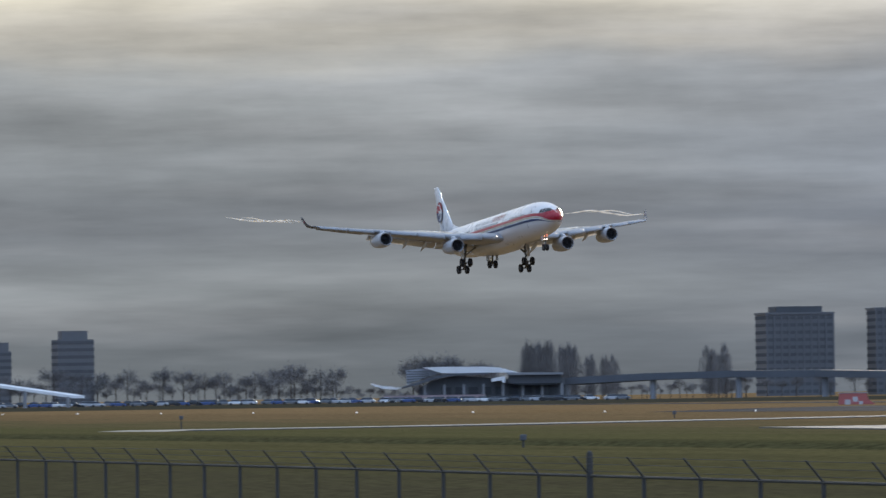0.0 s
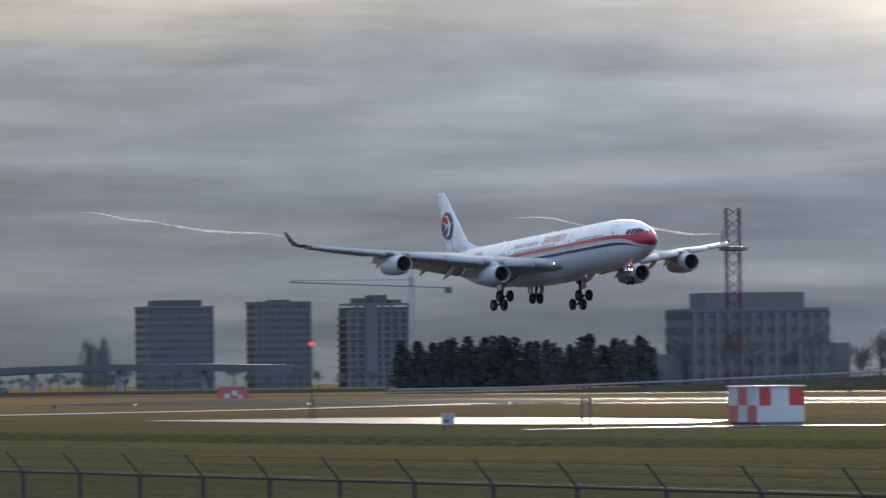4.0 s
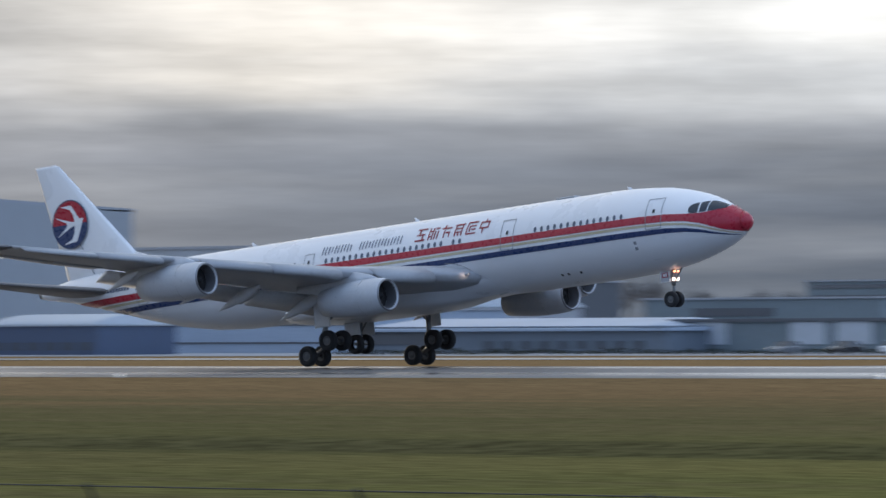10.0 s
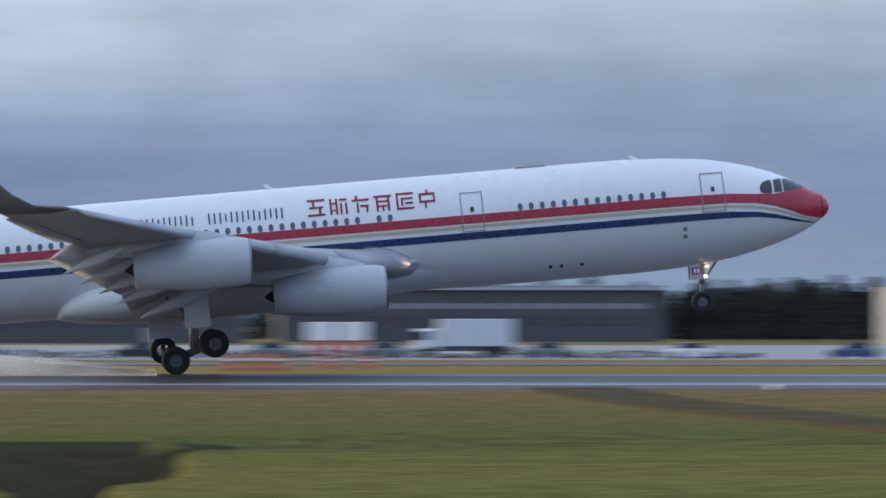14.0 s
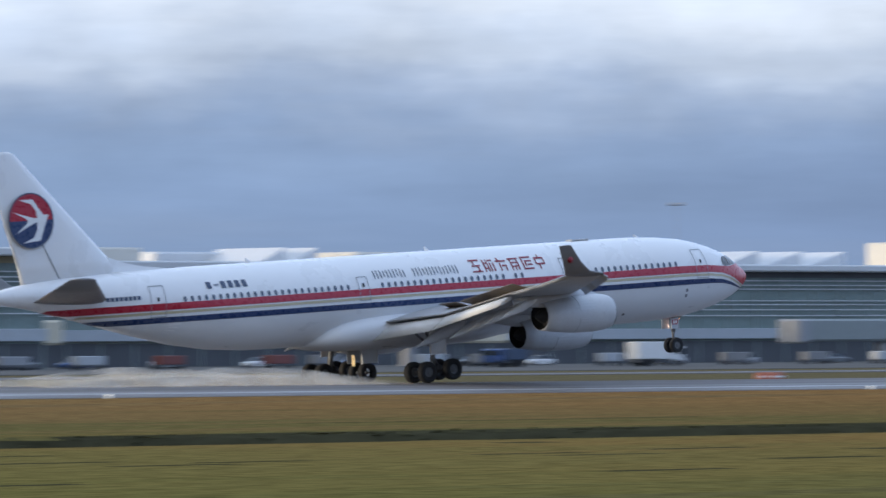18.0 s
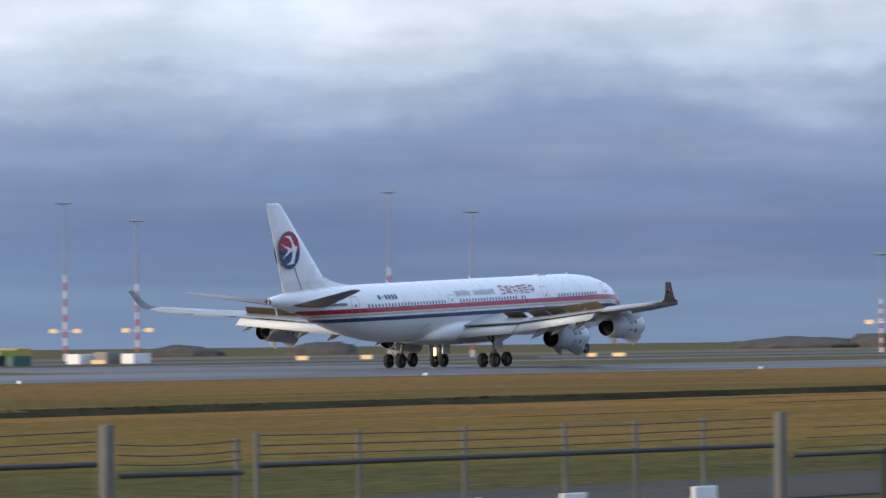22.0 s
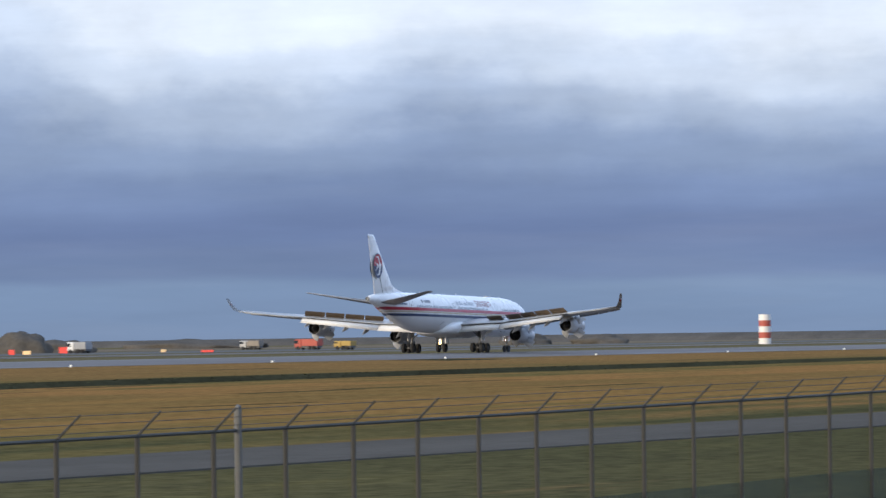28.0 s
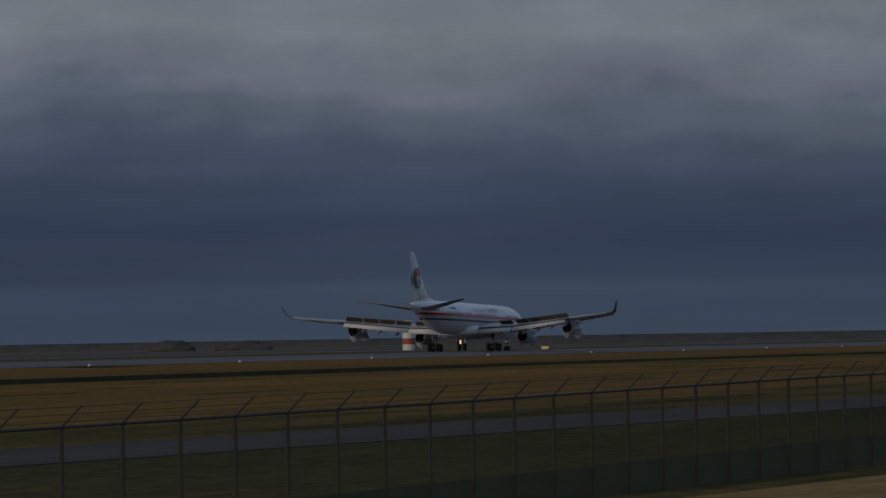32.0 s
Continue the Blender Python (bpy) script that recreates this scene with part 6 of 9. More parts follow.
roof_lights(term_b, -62, -50, h + 1.1, 2)
cargo = block("cargo_shed", 756, 784, 620, 650, GZ, 5.4, PANEL_PALE, "low pale cargo shed with a pale roof and an open bay", roof=0)
w, d, h = cargo["size"]
bm = bmesh.new()
loft(bm, [[Vector((x, -d - 0.6, z)), Vector((x, -d - 0.6, z + 0.35)), Vector((x, d, z + 1.1)), Vector((x, d, z + 0.7))] for x, z in ((-w - 0.6, 5.45), (w + 14, 5.95), (w + 31, 4.75))])
part("roof", bm, PANEL_WHITE, cargo)
bm = bmesh.new()
box(bm, w + 0.1, w + 31, d - 2.0, d, 0, 4.6)
part("bay_wall", bm, PANEL_CREAM, cargo)
for i in range(6):
    bm = bmesh.new()
    box(bm, w + 2 + i * 5.6, w + 2.5 + i * 5.6, -d, -d + 0.5, 0, 5.2 - 0.12 * i)
    part("bay_post", bm, PANEL_GREY, cargo)
for i in range(5):
    bm = bmesh.new()
    box(bm, w + 4 + i * 5.6, w + 7 + i * 5.6, -d + 6, -d + 9, 0, 1.6 + 0.9 * (i % 3), 0.05)
    part("crate", bm, (PANEL_WHITE, PANEL_TAN, PANEL_CREAM)[i % 3], cargo)
window_row(cargo, -w + 3, w - 3, 0.6, 2.4, 4, 4.0, EAVE_PALE, name="shutter")
box_up = block("office_block", 822, 845, 652, 668, GZ, 7.2, PANEL_PALE, "cream two-tier office block behind the cargo shed", roof=0.2)
w, d, h = box_up["size"]
bm = bmesh.new()
box(bm, -w - 1.4, w + 0.5, -d - 1.2, d, h + 0.45, h + 3.2, 0.1)
part("upper_storey", bm, PANEL_CREAM, box_up)
window_row(box_up, -w, w - 1, h + 1.3, h + 2.3, 7, 1.6, TOWER_GLASS, y=-d - 1.2)

# the control tower and its base building
ct = tagged(new("control_tower"), "tall pale green airport control tower with a glazed cab", "control tower")
x, y = polar(13.6, 700)
ct.location = (x, y, GZ)
bm = bmesh.new()
loft(bm, [[Vector((dx * k, dy * k, z)) for dx, dy in ((-3.9, -3.9), (3.9, -3.9), (3.9, 3.9), (-3.9, 3.9))] for z, k in ((0, 1.0), (28, 1.0), (31, 1.25))])
part("shaft", bm, PALE_GREEN, ct)
for k in range(9):
    bm = bmesh.new()
    box(bm, -3.95, 3.95, -3.98, -3.9, 2.5 + 2.8 * k, 3.6 + 2.8 * k)
    part("window_band", bm, TERMINAL_GLASS, ct)
bm = bmesh.new()
lathe(bm, [(31.05, 0.1), (31.05, 5.2), (34.4, 6.2), (34.4, 0.1)], 8, "Z")
part("cab", bm, TERMINAL_GLASS, ct, "glazed cab")
bm = bmesh.new()
lathe(bm, [(34.42, 0.1), (34.42, 6.6), (35.1, 6.2), (35.3, 0.1)], 8, "Z")
part("cab_roof", bm, PANEL_WHITE, ct)
base_house = block("tower_base_house", 159, 191, 690, 712, GZ, 10.5, PANEL_PALE, "pale flat-roofed house at the foot of the control tower")
window_row(base_house, -14, 14, 6.0, 7.6, 8, 0.8, TOWER_GLASS)

# ---------------- far city ----------------
def tower(name, bearing, width, low, high, reach, label, floors, mat=TOWER_WALL, cap=True):
    x, y = polar(bearing, reach)
    ob = tagged(new(name), label, "building")
    ob.matrix_basis = pose(x, y, GZ, 0, 0, -bearing + 14)
    w = radians(width) * reach / 2 * 0.86
    h = EYE - GZ + math.tan(radians(high)) * reach
    bm = bmesh.new()
    box(bm, -w, w, -w * 0.7, w * 0.7, 0, h)
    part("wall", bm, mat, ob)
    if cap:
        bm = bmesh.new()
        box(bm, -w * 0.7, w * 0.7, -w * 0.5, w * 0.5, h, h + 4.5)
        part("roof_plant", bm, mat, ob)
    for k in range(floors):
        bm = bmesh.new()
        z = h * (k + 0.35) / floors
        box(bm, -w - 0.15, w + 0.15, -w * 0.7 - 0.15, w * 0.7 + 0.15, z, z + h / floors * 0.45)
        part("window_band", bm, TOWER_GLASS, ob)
    return ob


tower("tower_block", -75.9, 0.40, 0.3, 0.55, 3200, "hazy grey slab tower behind bare trees", 9)
tower("tower_block", -76.55, 0.16, 0.3, 0.45, 3200, "hazy narrow grey tower in the distance", 8)


def office(bearing, width, high, label, floors, bays, plant):
    """A hazy office tower: floor bands, upright mullions, a roof slab and a set-back plant room (from, to, height)."""
    reach = 2600
    ob = tower("office_tower", bearing, width, 0.1, high, reach, label, floors, cap=False)
    w = radians(width) * reach / 2 * 0.86
    h = EYE - GZ + math.tan(radians(high)) * reach
    for i in range(bays + 1):
        bm = bmesh.new()
        x = -w + 2 * w * i / bays
        box(bm, x - 0.35, x + 0.35, -w * 0.7 - 0.45, -w * 0.7 - 0.10, 0, h)
        part("mullion", bm, TOWER_WALL, ob)
    bm = bmesh.new()
    box(bm, -w - 0.5, w + 0.5, -w * 0.7 - 0.5, w * 0.7 + 0.5, h, h + 0.9)
    part("roof_slab", bm, TOWER_WALL, ob)
    bm = bmesh.new()
    box(bm, plant[0] * w, plant[1] * w, -w * 0.5, w * 0.5, h + 0.9, h + plant[2])
    part("roof_plant", bm, TOWER_DARK, ob)
    return ob


TOWER_DARK = material("dark_plant_room", (0.075, 0.078, 0.083), 0.8, vary=0.15, grain=0.2)
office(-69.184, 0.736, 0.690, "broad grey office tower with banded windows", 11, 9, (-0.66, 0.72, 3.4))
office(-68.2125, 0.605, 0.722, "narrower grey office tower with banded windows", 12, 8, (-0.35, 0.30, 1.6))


def unfinished_tower():
    """Bare floor slabs on columns round a core, with a ragged top."""
    reach, bearing = 2600, -67.33
    x, y = polar(bearing, reach)
    ob = tagged(new("unfinished_tower"), "concrete tower under construction with open floors", "building")
    ob.matrix_basis = pose(x, y, GZ, 0, 0, -bearing + 14)
    w = radians(0.70) * reach / 2 * 0.86
    h = EYE - GZ + math.tan(radians(0.715)) * reach
    bm = bmesh.new()
    box(bm, -w * 0.94, w * 0.94, -w * 0.66, w * 0.66, 0, h * 0.95)
    part("core", bm, TOWER_GLASS, ob)
    n = 12
    for k in range(n):
        z = h * (k + 1) / n
        grow = 1.0 if k < n - 2 else 0.90
        bm = bmesh.new()
        box(bm, -w * grow, w * grow, -w * 0.7, w * 0.7, z - 0.8, z)
        part("floor_slab", bm, TOWER_WALL, ob)
    for i in range(8):
        bm = bmesh.new()
        cx = -w * 0.94 + w * 1.88 * i / 7
        box(bm, cx - 0.7, cx + 0.7, -w * 0.69, -w * 0.64, 0, h * (1.0 if i % 3 else 0.92))
        part("column", bm, TOWER_WALL, ob)
    bm = bmesh.new()
    box(bm, -w * 0.40, -w * 0.05, -w * 0.72, -w * 0.55, 0, h)
    part("lift_shaft", bm, TOWER_WALL, ob)
    for x0, x1, up in ((-0.62, -0.2, 2.2), (-0.15, 0.35, 3.4), (0.45, 0.8, 1.5)):
        bm = bmesh.new()
        box(bm, x0 * w, x1 * w, -w * 0.4, w * 0.4, h, h + up)
        part("formwork", bm, TOWER_DARK, ob)


# pale concrete with distance haze mixed into its colour
HAZY_PALE = material("haze_tinted_pale_concrete", (0.150, 0.150, 0.152), 0.9, vary=0.12, grain=0.1, shine=0.0)
unfinished_tower()


def build_crane():
    x, y = polar(-66.97, 2580)
    c = tagged(new("tower_crane"), "thin grey tower crane beside an unfinished tower", "crane")
    c.matrix_basis = pose(x, y, GZ, 0, 0, 66.95)
    h = 2.9 + math.tan(radians(0.875)) * 2580
    bm = bmesh.new()
    for dx in (-1, 1):
        for dy in (-1, 1):
            tube(bm, (dx, dy, 0), (dx, dy, h + 4), 0.25, 0.25, 4)
    for k in range(int(h / 3)):
        tube(bm, (-1, -1, 3 * k), (1, -1, 3 * k + 3), 0.15, 0.15, 4)
    part("mast", bm, PANEL_GREY, c)
    bm = bmesh.new()
    tube(bm, (-51, 0, h + 2.2), (17, 0, h - 1), 0.42, 0.42, 4)
    tube(bm, (-51, 0, h + 2.8), (0, 0, h + 2.6), 0.22, 0.22, 4)
    part("jib", bm, PANEL_GREY, c)
    bm = bmesh.new()
    box(bm, 14, 17, -1, 1, h - 3.2, h - 0.8)
    part("counterweight", bm, PANEL_DARK, c)
    bm = bmesh.new()
    tube(bm, (0, 0, h), (0, 0, h + 8), 0.7, 0.2, 4)
    part("peak", bm, PANEL_GREY, c)


build_crane()
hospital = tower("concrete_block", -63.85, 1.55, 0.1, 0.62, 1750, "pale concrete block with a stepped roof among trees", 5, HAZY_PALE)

ww = radians(1.55) * 1750 / 2 * 0.86
for dx, hh in ((-1.12, 0.42), (1.05, 0.55)):
    bm = bmesh.new()
    box(bm, ww * (dx - 0.3), ww * (dx + 0.3), -ww * 0.5, ww * 0.5, 0, hh * 21.5)
    part("lower_wing", bm, HAZY_PALE, hospital)
for i in range(12):
    bm = bmesh.new()
    x = -ww + 2 * ww * (i + 0.25) / 12
    box(bm, x, x + ww / 14, -ww * 0.7 - 0.5, -ww * 0.7 - 0.1, 0, 20.5)
    part("pilaster", bm, HAZY_PALE, hospital)

# ---------------- trees ----------------
EVERGREEN = material("dark_conifer", (0.066, 0.072, 0.066), 0.9, vary=0.3, random_tint=0.2, shine=0.0)
# orange tail paint, greyed to stand for haze
HAZED_ORANGE = material("haze_tinted_orange", (0.42, 0.21, 0.14), 0.5, vary=0.1)
BARE = material("bare_twigs", (0.15, 0.146, 0.145), 0.9, vary=0.25, random_tint=0.2, shine=0.0)
BARK = material("bark", (0.07, 0.06, 0.05), 0.9, vary=0.2, shine=0.0)


def tree_meshes(kind, seed, h, w):
    """A tapered trunk, and a crown of limbs with many twigs or needle clumps and an uneven outline."""
    rnd = random.Random(seed)
    bt = bmesh.new()
    tube(bt, (0, 0, 0), (0, 0, h * 0.85), 0.018 * h, 0.003 * h, 6)
    bc = bmesh.new()

    def sliver(c, way, length, width):
        side = way.cross(Vector((rnd.gauss(0, 1), rnd.gauss(0, 1), rnd.gauss(0, 1)))).normalized() * width
        bc.faces.new([bc.verts.new(p) for p in (c - side, c + side, c + way * length)])

    lobes = [(rnd.uniform(0, 6.28), rnd.uniform(0.3, 0.9), rnd.uniform(0.55, 1.0)) for _ in range(7)]
    for i in range(900 if kind != "evergreen" else 620):
        f = rnd.random()
        a = rnd.uniform(0, 6.28)
        if kind == "evergreen":
            r = w * (1 - f) ** 0.8 * (0.5 + 0.5 * abs(math.sin(11 * f + seed + a))) * rnd.random() ** 0.4
            c = Vector((r * math.cos(a), r * math.sin(a), h * (0.05 + 0.93 * f)))
            sliver(c, Vector((math.cos(a), math.sin(a), rnd.uniform(-0.5, 0.5))).normalized(), h * rnd.uniform(0.05, 0.11), h * rnd.uniform(0.012, 0.03))
        elif kind == "poplar":
            r = w * math.sin(math.pi * min(1, 0.10 + f * 0.9)) ** 0.7 * rnd.random() ** 0.6
            c = Vector((r * math.cos(a), r * math.sin(a), h * (0.08 + 0.80 * f)))
            sliver(c, Vector((0.25 * math.cos(a), 0.25 * math.sin(a), 1)).normalized(), h * rnd.uniform(0.08, 0.18), h * rnd.uniform(0.002, 0.006))
        else:
            la, lz, lr = lobes[i % 7]
            c = Vector((w * 0.5 * math.cos(la), w * 0.5 * math.sin(la), h * (0.40 + 0.40 * lz))) + Vector((rnd.gauss(0, 1), rnd.gauss(0, 1), rnd.gauss(0, 0.9))) * w * 0.28 * lr
            out = Vector((c.x, c.y, 0.8 * w + c.z * 0.2)).normalized()
            sliver(c, (out + 0.5 * Vector((rnd.gauss(0, 1), rnd.gauss(0, 1), rnd.gauss(0, 1)))).normalized(), h * rnd.uniform(0.05, 0.12), h * rnd.uniform(0.002, 0.007))
    if kind == "evergreen":
        # the dense heart of the crown, lobed and tapering
        rings = []
        for k in range(9):
            f = k / 8
            rings.append([Vector((rr * math.cos(a), rr * math.sin(a), h * (0.04 + 0.86 * f))) for a in (2 * math.pi * j / 9 for j in range(9)) for rr in (w * 0.62 * (1 - f) ** 0.8 * (0.72 + 0.40 * noise.noise((math.cos(a) * 1.5, math.sin(a) * 1.5, f * 6 + seed))) + 0.02,)])
        loft(bc, rings)
    for i in range(10):
        z = h * rnd.uniform(0.22, 0.6)
        a = rnd.uniform(0, 6.28)
        tube(bc, (0, 0, z), (w * 0.7 * math.cos(a), w * 0.7 * math.sin(a), z + h * 0.22), 0.007 * h, 0.002 * h, 4, False)
    return bt, bc


protos = {}


def tree(kind, x, y, h, w, label, rnd):
    k = (kind, rnd.randrange(4))
    name = {"evergreen": "conifer", "poplar": "poplar", "round": "bare_tree"}[kind]
    if kind == "round" and h < 11.5:
        name = "bare_sapling"
    ob = tagged(new(name), label, "tree")
    ob.matrix_basis = Matrix.Translation((x, y, GZ)) @ Matrix.Rotation(rnd.uniform(0, 6), 4, "Z") @ Matrix.Diagonal((w / 3, w / 3, h / 10, 1))
    if k not in protos:
        bt, bc = tree_meshes(kind, k[1] + 3, 10, 3)
        t = part("trunk", bt, BARK, ob)
        c = part("crown", bc, EVERGREEN if kind == "evergreen" else BARE, ob)
        protos[k] = (t, c)
    else:
        same("trunk", protos[k][0], ob, Matrix.Identity(4))
        same("crown", protos[k][1], ob, Matrix.Identity(4))


def wood(b0, b1, reach, spread, n, kind, h0, h1, seed, label):
    rnd = random.Random(seed)
    for i in range(n):
        b = b0 + (b1 - b0) * (i + rnd.uniform(0.1, 0.9)) / n
        x, y = polar(b, reach + rnd.uniform(-spread, spread))
        h = rnd.uniform(h0, h1)
        tree(kind, x, y, h, h * (rnd.uniform(0.10, 0.16) if kind == "poplar" else rnd.uniform(0.28, 0.42)), label, rnd)


wood(-36.5, -35.85, 690, 10, 16, "evergreen", 3.8, 7.2, 31, "dark evergreen before the freight buildings")
wood(-35.5, -34.3, 690, 10, 30, "evergreen", 3.6, 7.4, 32, "dark evergreen before the freight buildings")
wood(-36.6, -33.9, 700, 6, 26, "round", 4.5, 7.5, 34, "bare tree before the freight buildings")
wood(-20.4, -17.9, 1100, 40, 10, "evergreen", 8.5, 12, 33, "dark evergreen behind a hall")
wood(-76.6, -73.4, 2000, 120, 42, "round", 7, 15, 1, "bare grey winter tree far off")
wood(-74.6, -69.6, 2100, 120, 70, "round", 4, 7.5, 2, "low bare tree in a far belt of trees")
wood(-72.75, -72.05, 2000, 60, 16, "round", 13, 18, 3, "tall bare winter tree far off")
wood(-71.71, -71.43, 2000, 40, 12, "poplar", 17, 20.5, 4, "tall thin bare poplar")
wood(-71.37, -71.22, 2000, 40, 7, "poplar", 16, 20, 13, "tall thin bare poplar")
wood(-71.12, -71.05, 2000, 40, 4, "poplar", 13, 16, 14, "tall thin bare poplar")
wood(-71.00, -70.84, 2000, 40, 5, "poplar", 12, 15.5, 15, "tall thin bare poplar")
wood(-70.02, -69.80, 2000, 40, 8, "poplar", 15, 19, 5, "tall thin bare poplar")
wood(-69.9, -64.9, 1900, 80, 30, "round", 5, 10, 6, "low bare tree by the road")
wood(-67.1, -64.7, 1700, 60, 34, "evergreen", 11, 15, 7, "tall dark conifer in a belt")
wood(-64.7, -55.2, 1800, 150, 90, "round", 10, 18, 8, "bare grey winter tree far off")
wood(-62.6, -55.4, 1700, 100, 60, "round", 7, 12, 9, "low bare thicket tree far off")
wood(-58.7, -57.4, 1720, 40, 16, "round", 15, 21, 16, "tall bare winter tree far off")
wood(-60.7, -60.0, 1600, 30, 9, "poplar", 19, 24, 10, "tall thin bare poplar")
wood(-42.5, -16.0, 1500, 120, 110, "round", 9, 16, 11, "bare grey winter tree far off")
wood(-16.0, 31.0, 1500, 120, 150, "evergreen", 9, 15, 12, "dark conifer in a far belt")
wood(5.3, 7.6, 1130, 15, 24, "evergreen", 9.0, 12.5, 41, "dark conifer in a dense belt")
wood(0.0, 5.4, 1180, 15, 22, "evergreen", 8.0, 11.5, 42, "dark conifer behind a depot")

# ---------------- fence ----------------
def build_fence(x0, x1, phase, thick, green, rail=0.92, climb=()):
    fence = tagged(new("fence"), "chain-link fence with a top rail and leaning barbed wire arms", "fence", "fence runs")
    Y, base, step = 37.5, -1.7, 3.05

    def up(x):
        return interp(climb, x) if climb else 0.0

    bp = bmesh.new()
    tube(bp, (0, 0, base), (0, 0, rail + 0.02), 0.040, 0.040, 6)
    first = None
    ba = bmesh.new()
    tube(ba, (0, 0, rail), (0.10, -0.36, rail + 0.38), 0.024, 0.018, 5)
    arm = None
    n0, n1 = math.ceil((x0 - phase) / step), math.floor((x1 - phase) / step)
    for i in range(n0, n1 + 1):
        x = phase + i * step
        at = Matrix.Translation((x, Y, up(x)))
        if first is None:
            first = part("post", bp, POST_DARK, fence, at=at)
            arm = part("barbed_arm", ba, POST_DARK, first)
        else:
            p = same("post", first, fence, at)
            same("barbed_arm", arm, p, Matrix.Identity(4))
    xs = [x0] + [phase + i * step for i in range(n0, n1 + 1)] + [x1]
    def line(y, z, r, n):
        bl = bmesh.new()
        loft(bl, [[Vector((x, y + r * math.cos(6.2832 * q / n), z + up(x) + r * math.sin(6.2832 * q / n))) for q in range(n)] for x in xs])
        return bl

    part("top_rail", line(Y, rail, 0.032, 6), POST_DARK, fence)
    for k in (0.25, 0.6, 0.95):
        part("barbed_wire", line(Y - 0.36 * k, rail + 0.38 * k, 0.006, 4), POST_DARK, fence)
    bm = bmesh.new()
    loft(bm, [[Vector((x, Y + 0.05, base)), Vector((x, Y + 0.05, rail + up(x)))] for x in xs], closed=False)
    part("mesh_panel", bm, WIRE, fence, "grey chain-link mesh")
    for x in thick:
        bm = bmesh.new()
        tube(bm, (x, Y - 0.02, base), (x, Y - 0.02, rail + 0.42), 0.062, 0.062, 10)
        bmesh.ops.create_icosphere(bm, subdivisions=1, radius=0.062, matrix=Matrix.Translation((x, Y - 0.02, rail + 0.42)))
        part("strainer_post", bm, GALV if x > 0 else POST_DARK, fence, "thick strainer post")
    if green:
        bm = bmesh.new()
        loft(bm, [[Vector((x, Y + 0.09, base)), Vector((x, Y + 0.09, -0.75 + 0.35 * (x - x0) / (x1 - x0) + 0.6 * up(x)))] for x in xs[5:]], closed=False)
        part("windbreak", bm, GREEN_NET, fence, "green netting along the fence foot")


GREEN_NET = veil("green_netting", (0.012, 0.060, 0.038), 0.55)
GALV = material("pale_galvanised_post", (0.12, 0.12, 0.117), 0.6, metal=0.1, vary=0.15, grain=2)
build_fence(-260.0, -20.0, -106.5, (-109.5,), False, 0.86, [(-260, 0.03), (-126, 0.015), (-102, -0.007), (-84, -0.02), (-70, -0.035), (-59, -0.06), (-20, -0.09)])
build_fence(69.2, 260.0, 93.07, (91.0,), True, 0.92, [(69, 0.02), (80, 0.03), (95, 0.07), (121, 0.18), (155, 0.36), (215, 0.42), (260, 0.42)])


def gate_leaf(x0, x1, rail, posts, thick, label):
    g = tagged(new("gate"), label, "gate", "gates")
    Y, base = 37.5, -1.2
    bm = bmesh.new()
    tube(bm, (x0, Y, rail), (x1, Y, rail - 0.02), 0.032, 0.032, 8)
    part("top_rail", bm, POST_DARK, g)
    for x in posts:
        bm = bmesh.new()
        tube(bm, (x, Y, base), (x, Y, rail + 0.36), 0.032, 0.032, 8)
        part("post", bm, GALV, g, "pale galvanised post")
    for x in thick:
        bm = bmesh.new()
        tube(bm, (x, Y, base), (x, Y, rail + 0.40), 0.080, 0.080, 12)
        part("gate_post", bm, GALV, g, "thick pale gate post")
    for k in (0.12, 0.22, 0.33):
        bm = bmesh.new()
        n = 6
        pts = [Vector((x0 + (x1 - x0) * i / n, Y, rail + k - 0.03 * math.sin(math.pi * i / n))) for i in range(n + 1)]
        for p, q in zip(pts, pts[1:]):
            tube(bm, p, q, 0.007, 0.007, 4, False)
        bmesh.ops.remove_doubles(bm, verts=bm.verts, dist=0.002)
        part("barbed_wire", bm, POST_DARK, g)
    bm = bmesh.new()
    bm.faces.new([bm.verts.new(c) for c in ((x0, Y + 0.05, base), (x1, Y + 0.05, base), (x1, Y + 0.05, rail), (x0, Y + 0.05, rail))])
    part("mesh_panel", bm, WIRE, g, "grey chain-link mesh")


gate_leaf(45.5, 53.7, 1.20, (47.5, 49.5, 51.6), (45.5, 53.9), "chain-link gate with straight pale posts and barbed wire")
gate_leaf(54.1, 56.5, 1.05, (56.4,), (), "narrow chain-link gate with barbed wire")
gate_leaf(56.8, 68.7, 1.10, (56.8, 58.9, 61.2, 63.5, 65.2, 66.9), (68.9,), "chain-link panel with straight pale posts and barbed wire")
for x in (49.3, 61.0, 63.4, 66.6):
    bm = bmesh.new()
    box(bm, x - 0.28, x + 0.28, 37.3, 37.36, 0.22, 0.62, 0.01)
    tagged(part("notice_board", bm, SIGNAL_WHITE), "small white notice board wired to the gate", "notice", "notices")

# ---------------- things on the field ----------------
FADED_RED = material("faded_red_paint", (0.40, 0.11, 0.10), 0.6, vary=0.15, grain=0.8)
HUT_RED = material("weathered_hut_red", (0.38, 0.045, 0.04), 0.6, vary=0.15, grain=0.8)
HUT_WHITE = material("grimy_white_paint", (0.47, 0.465, 0.475), 0.6, vary=0.15, grain=0.8)


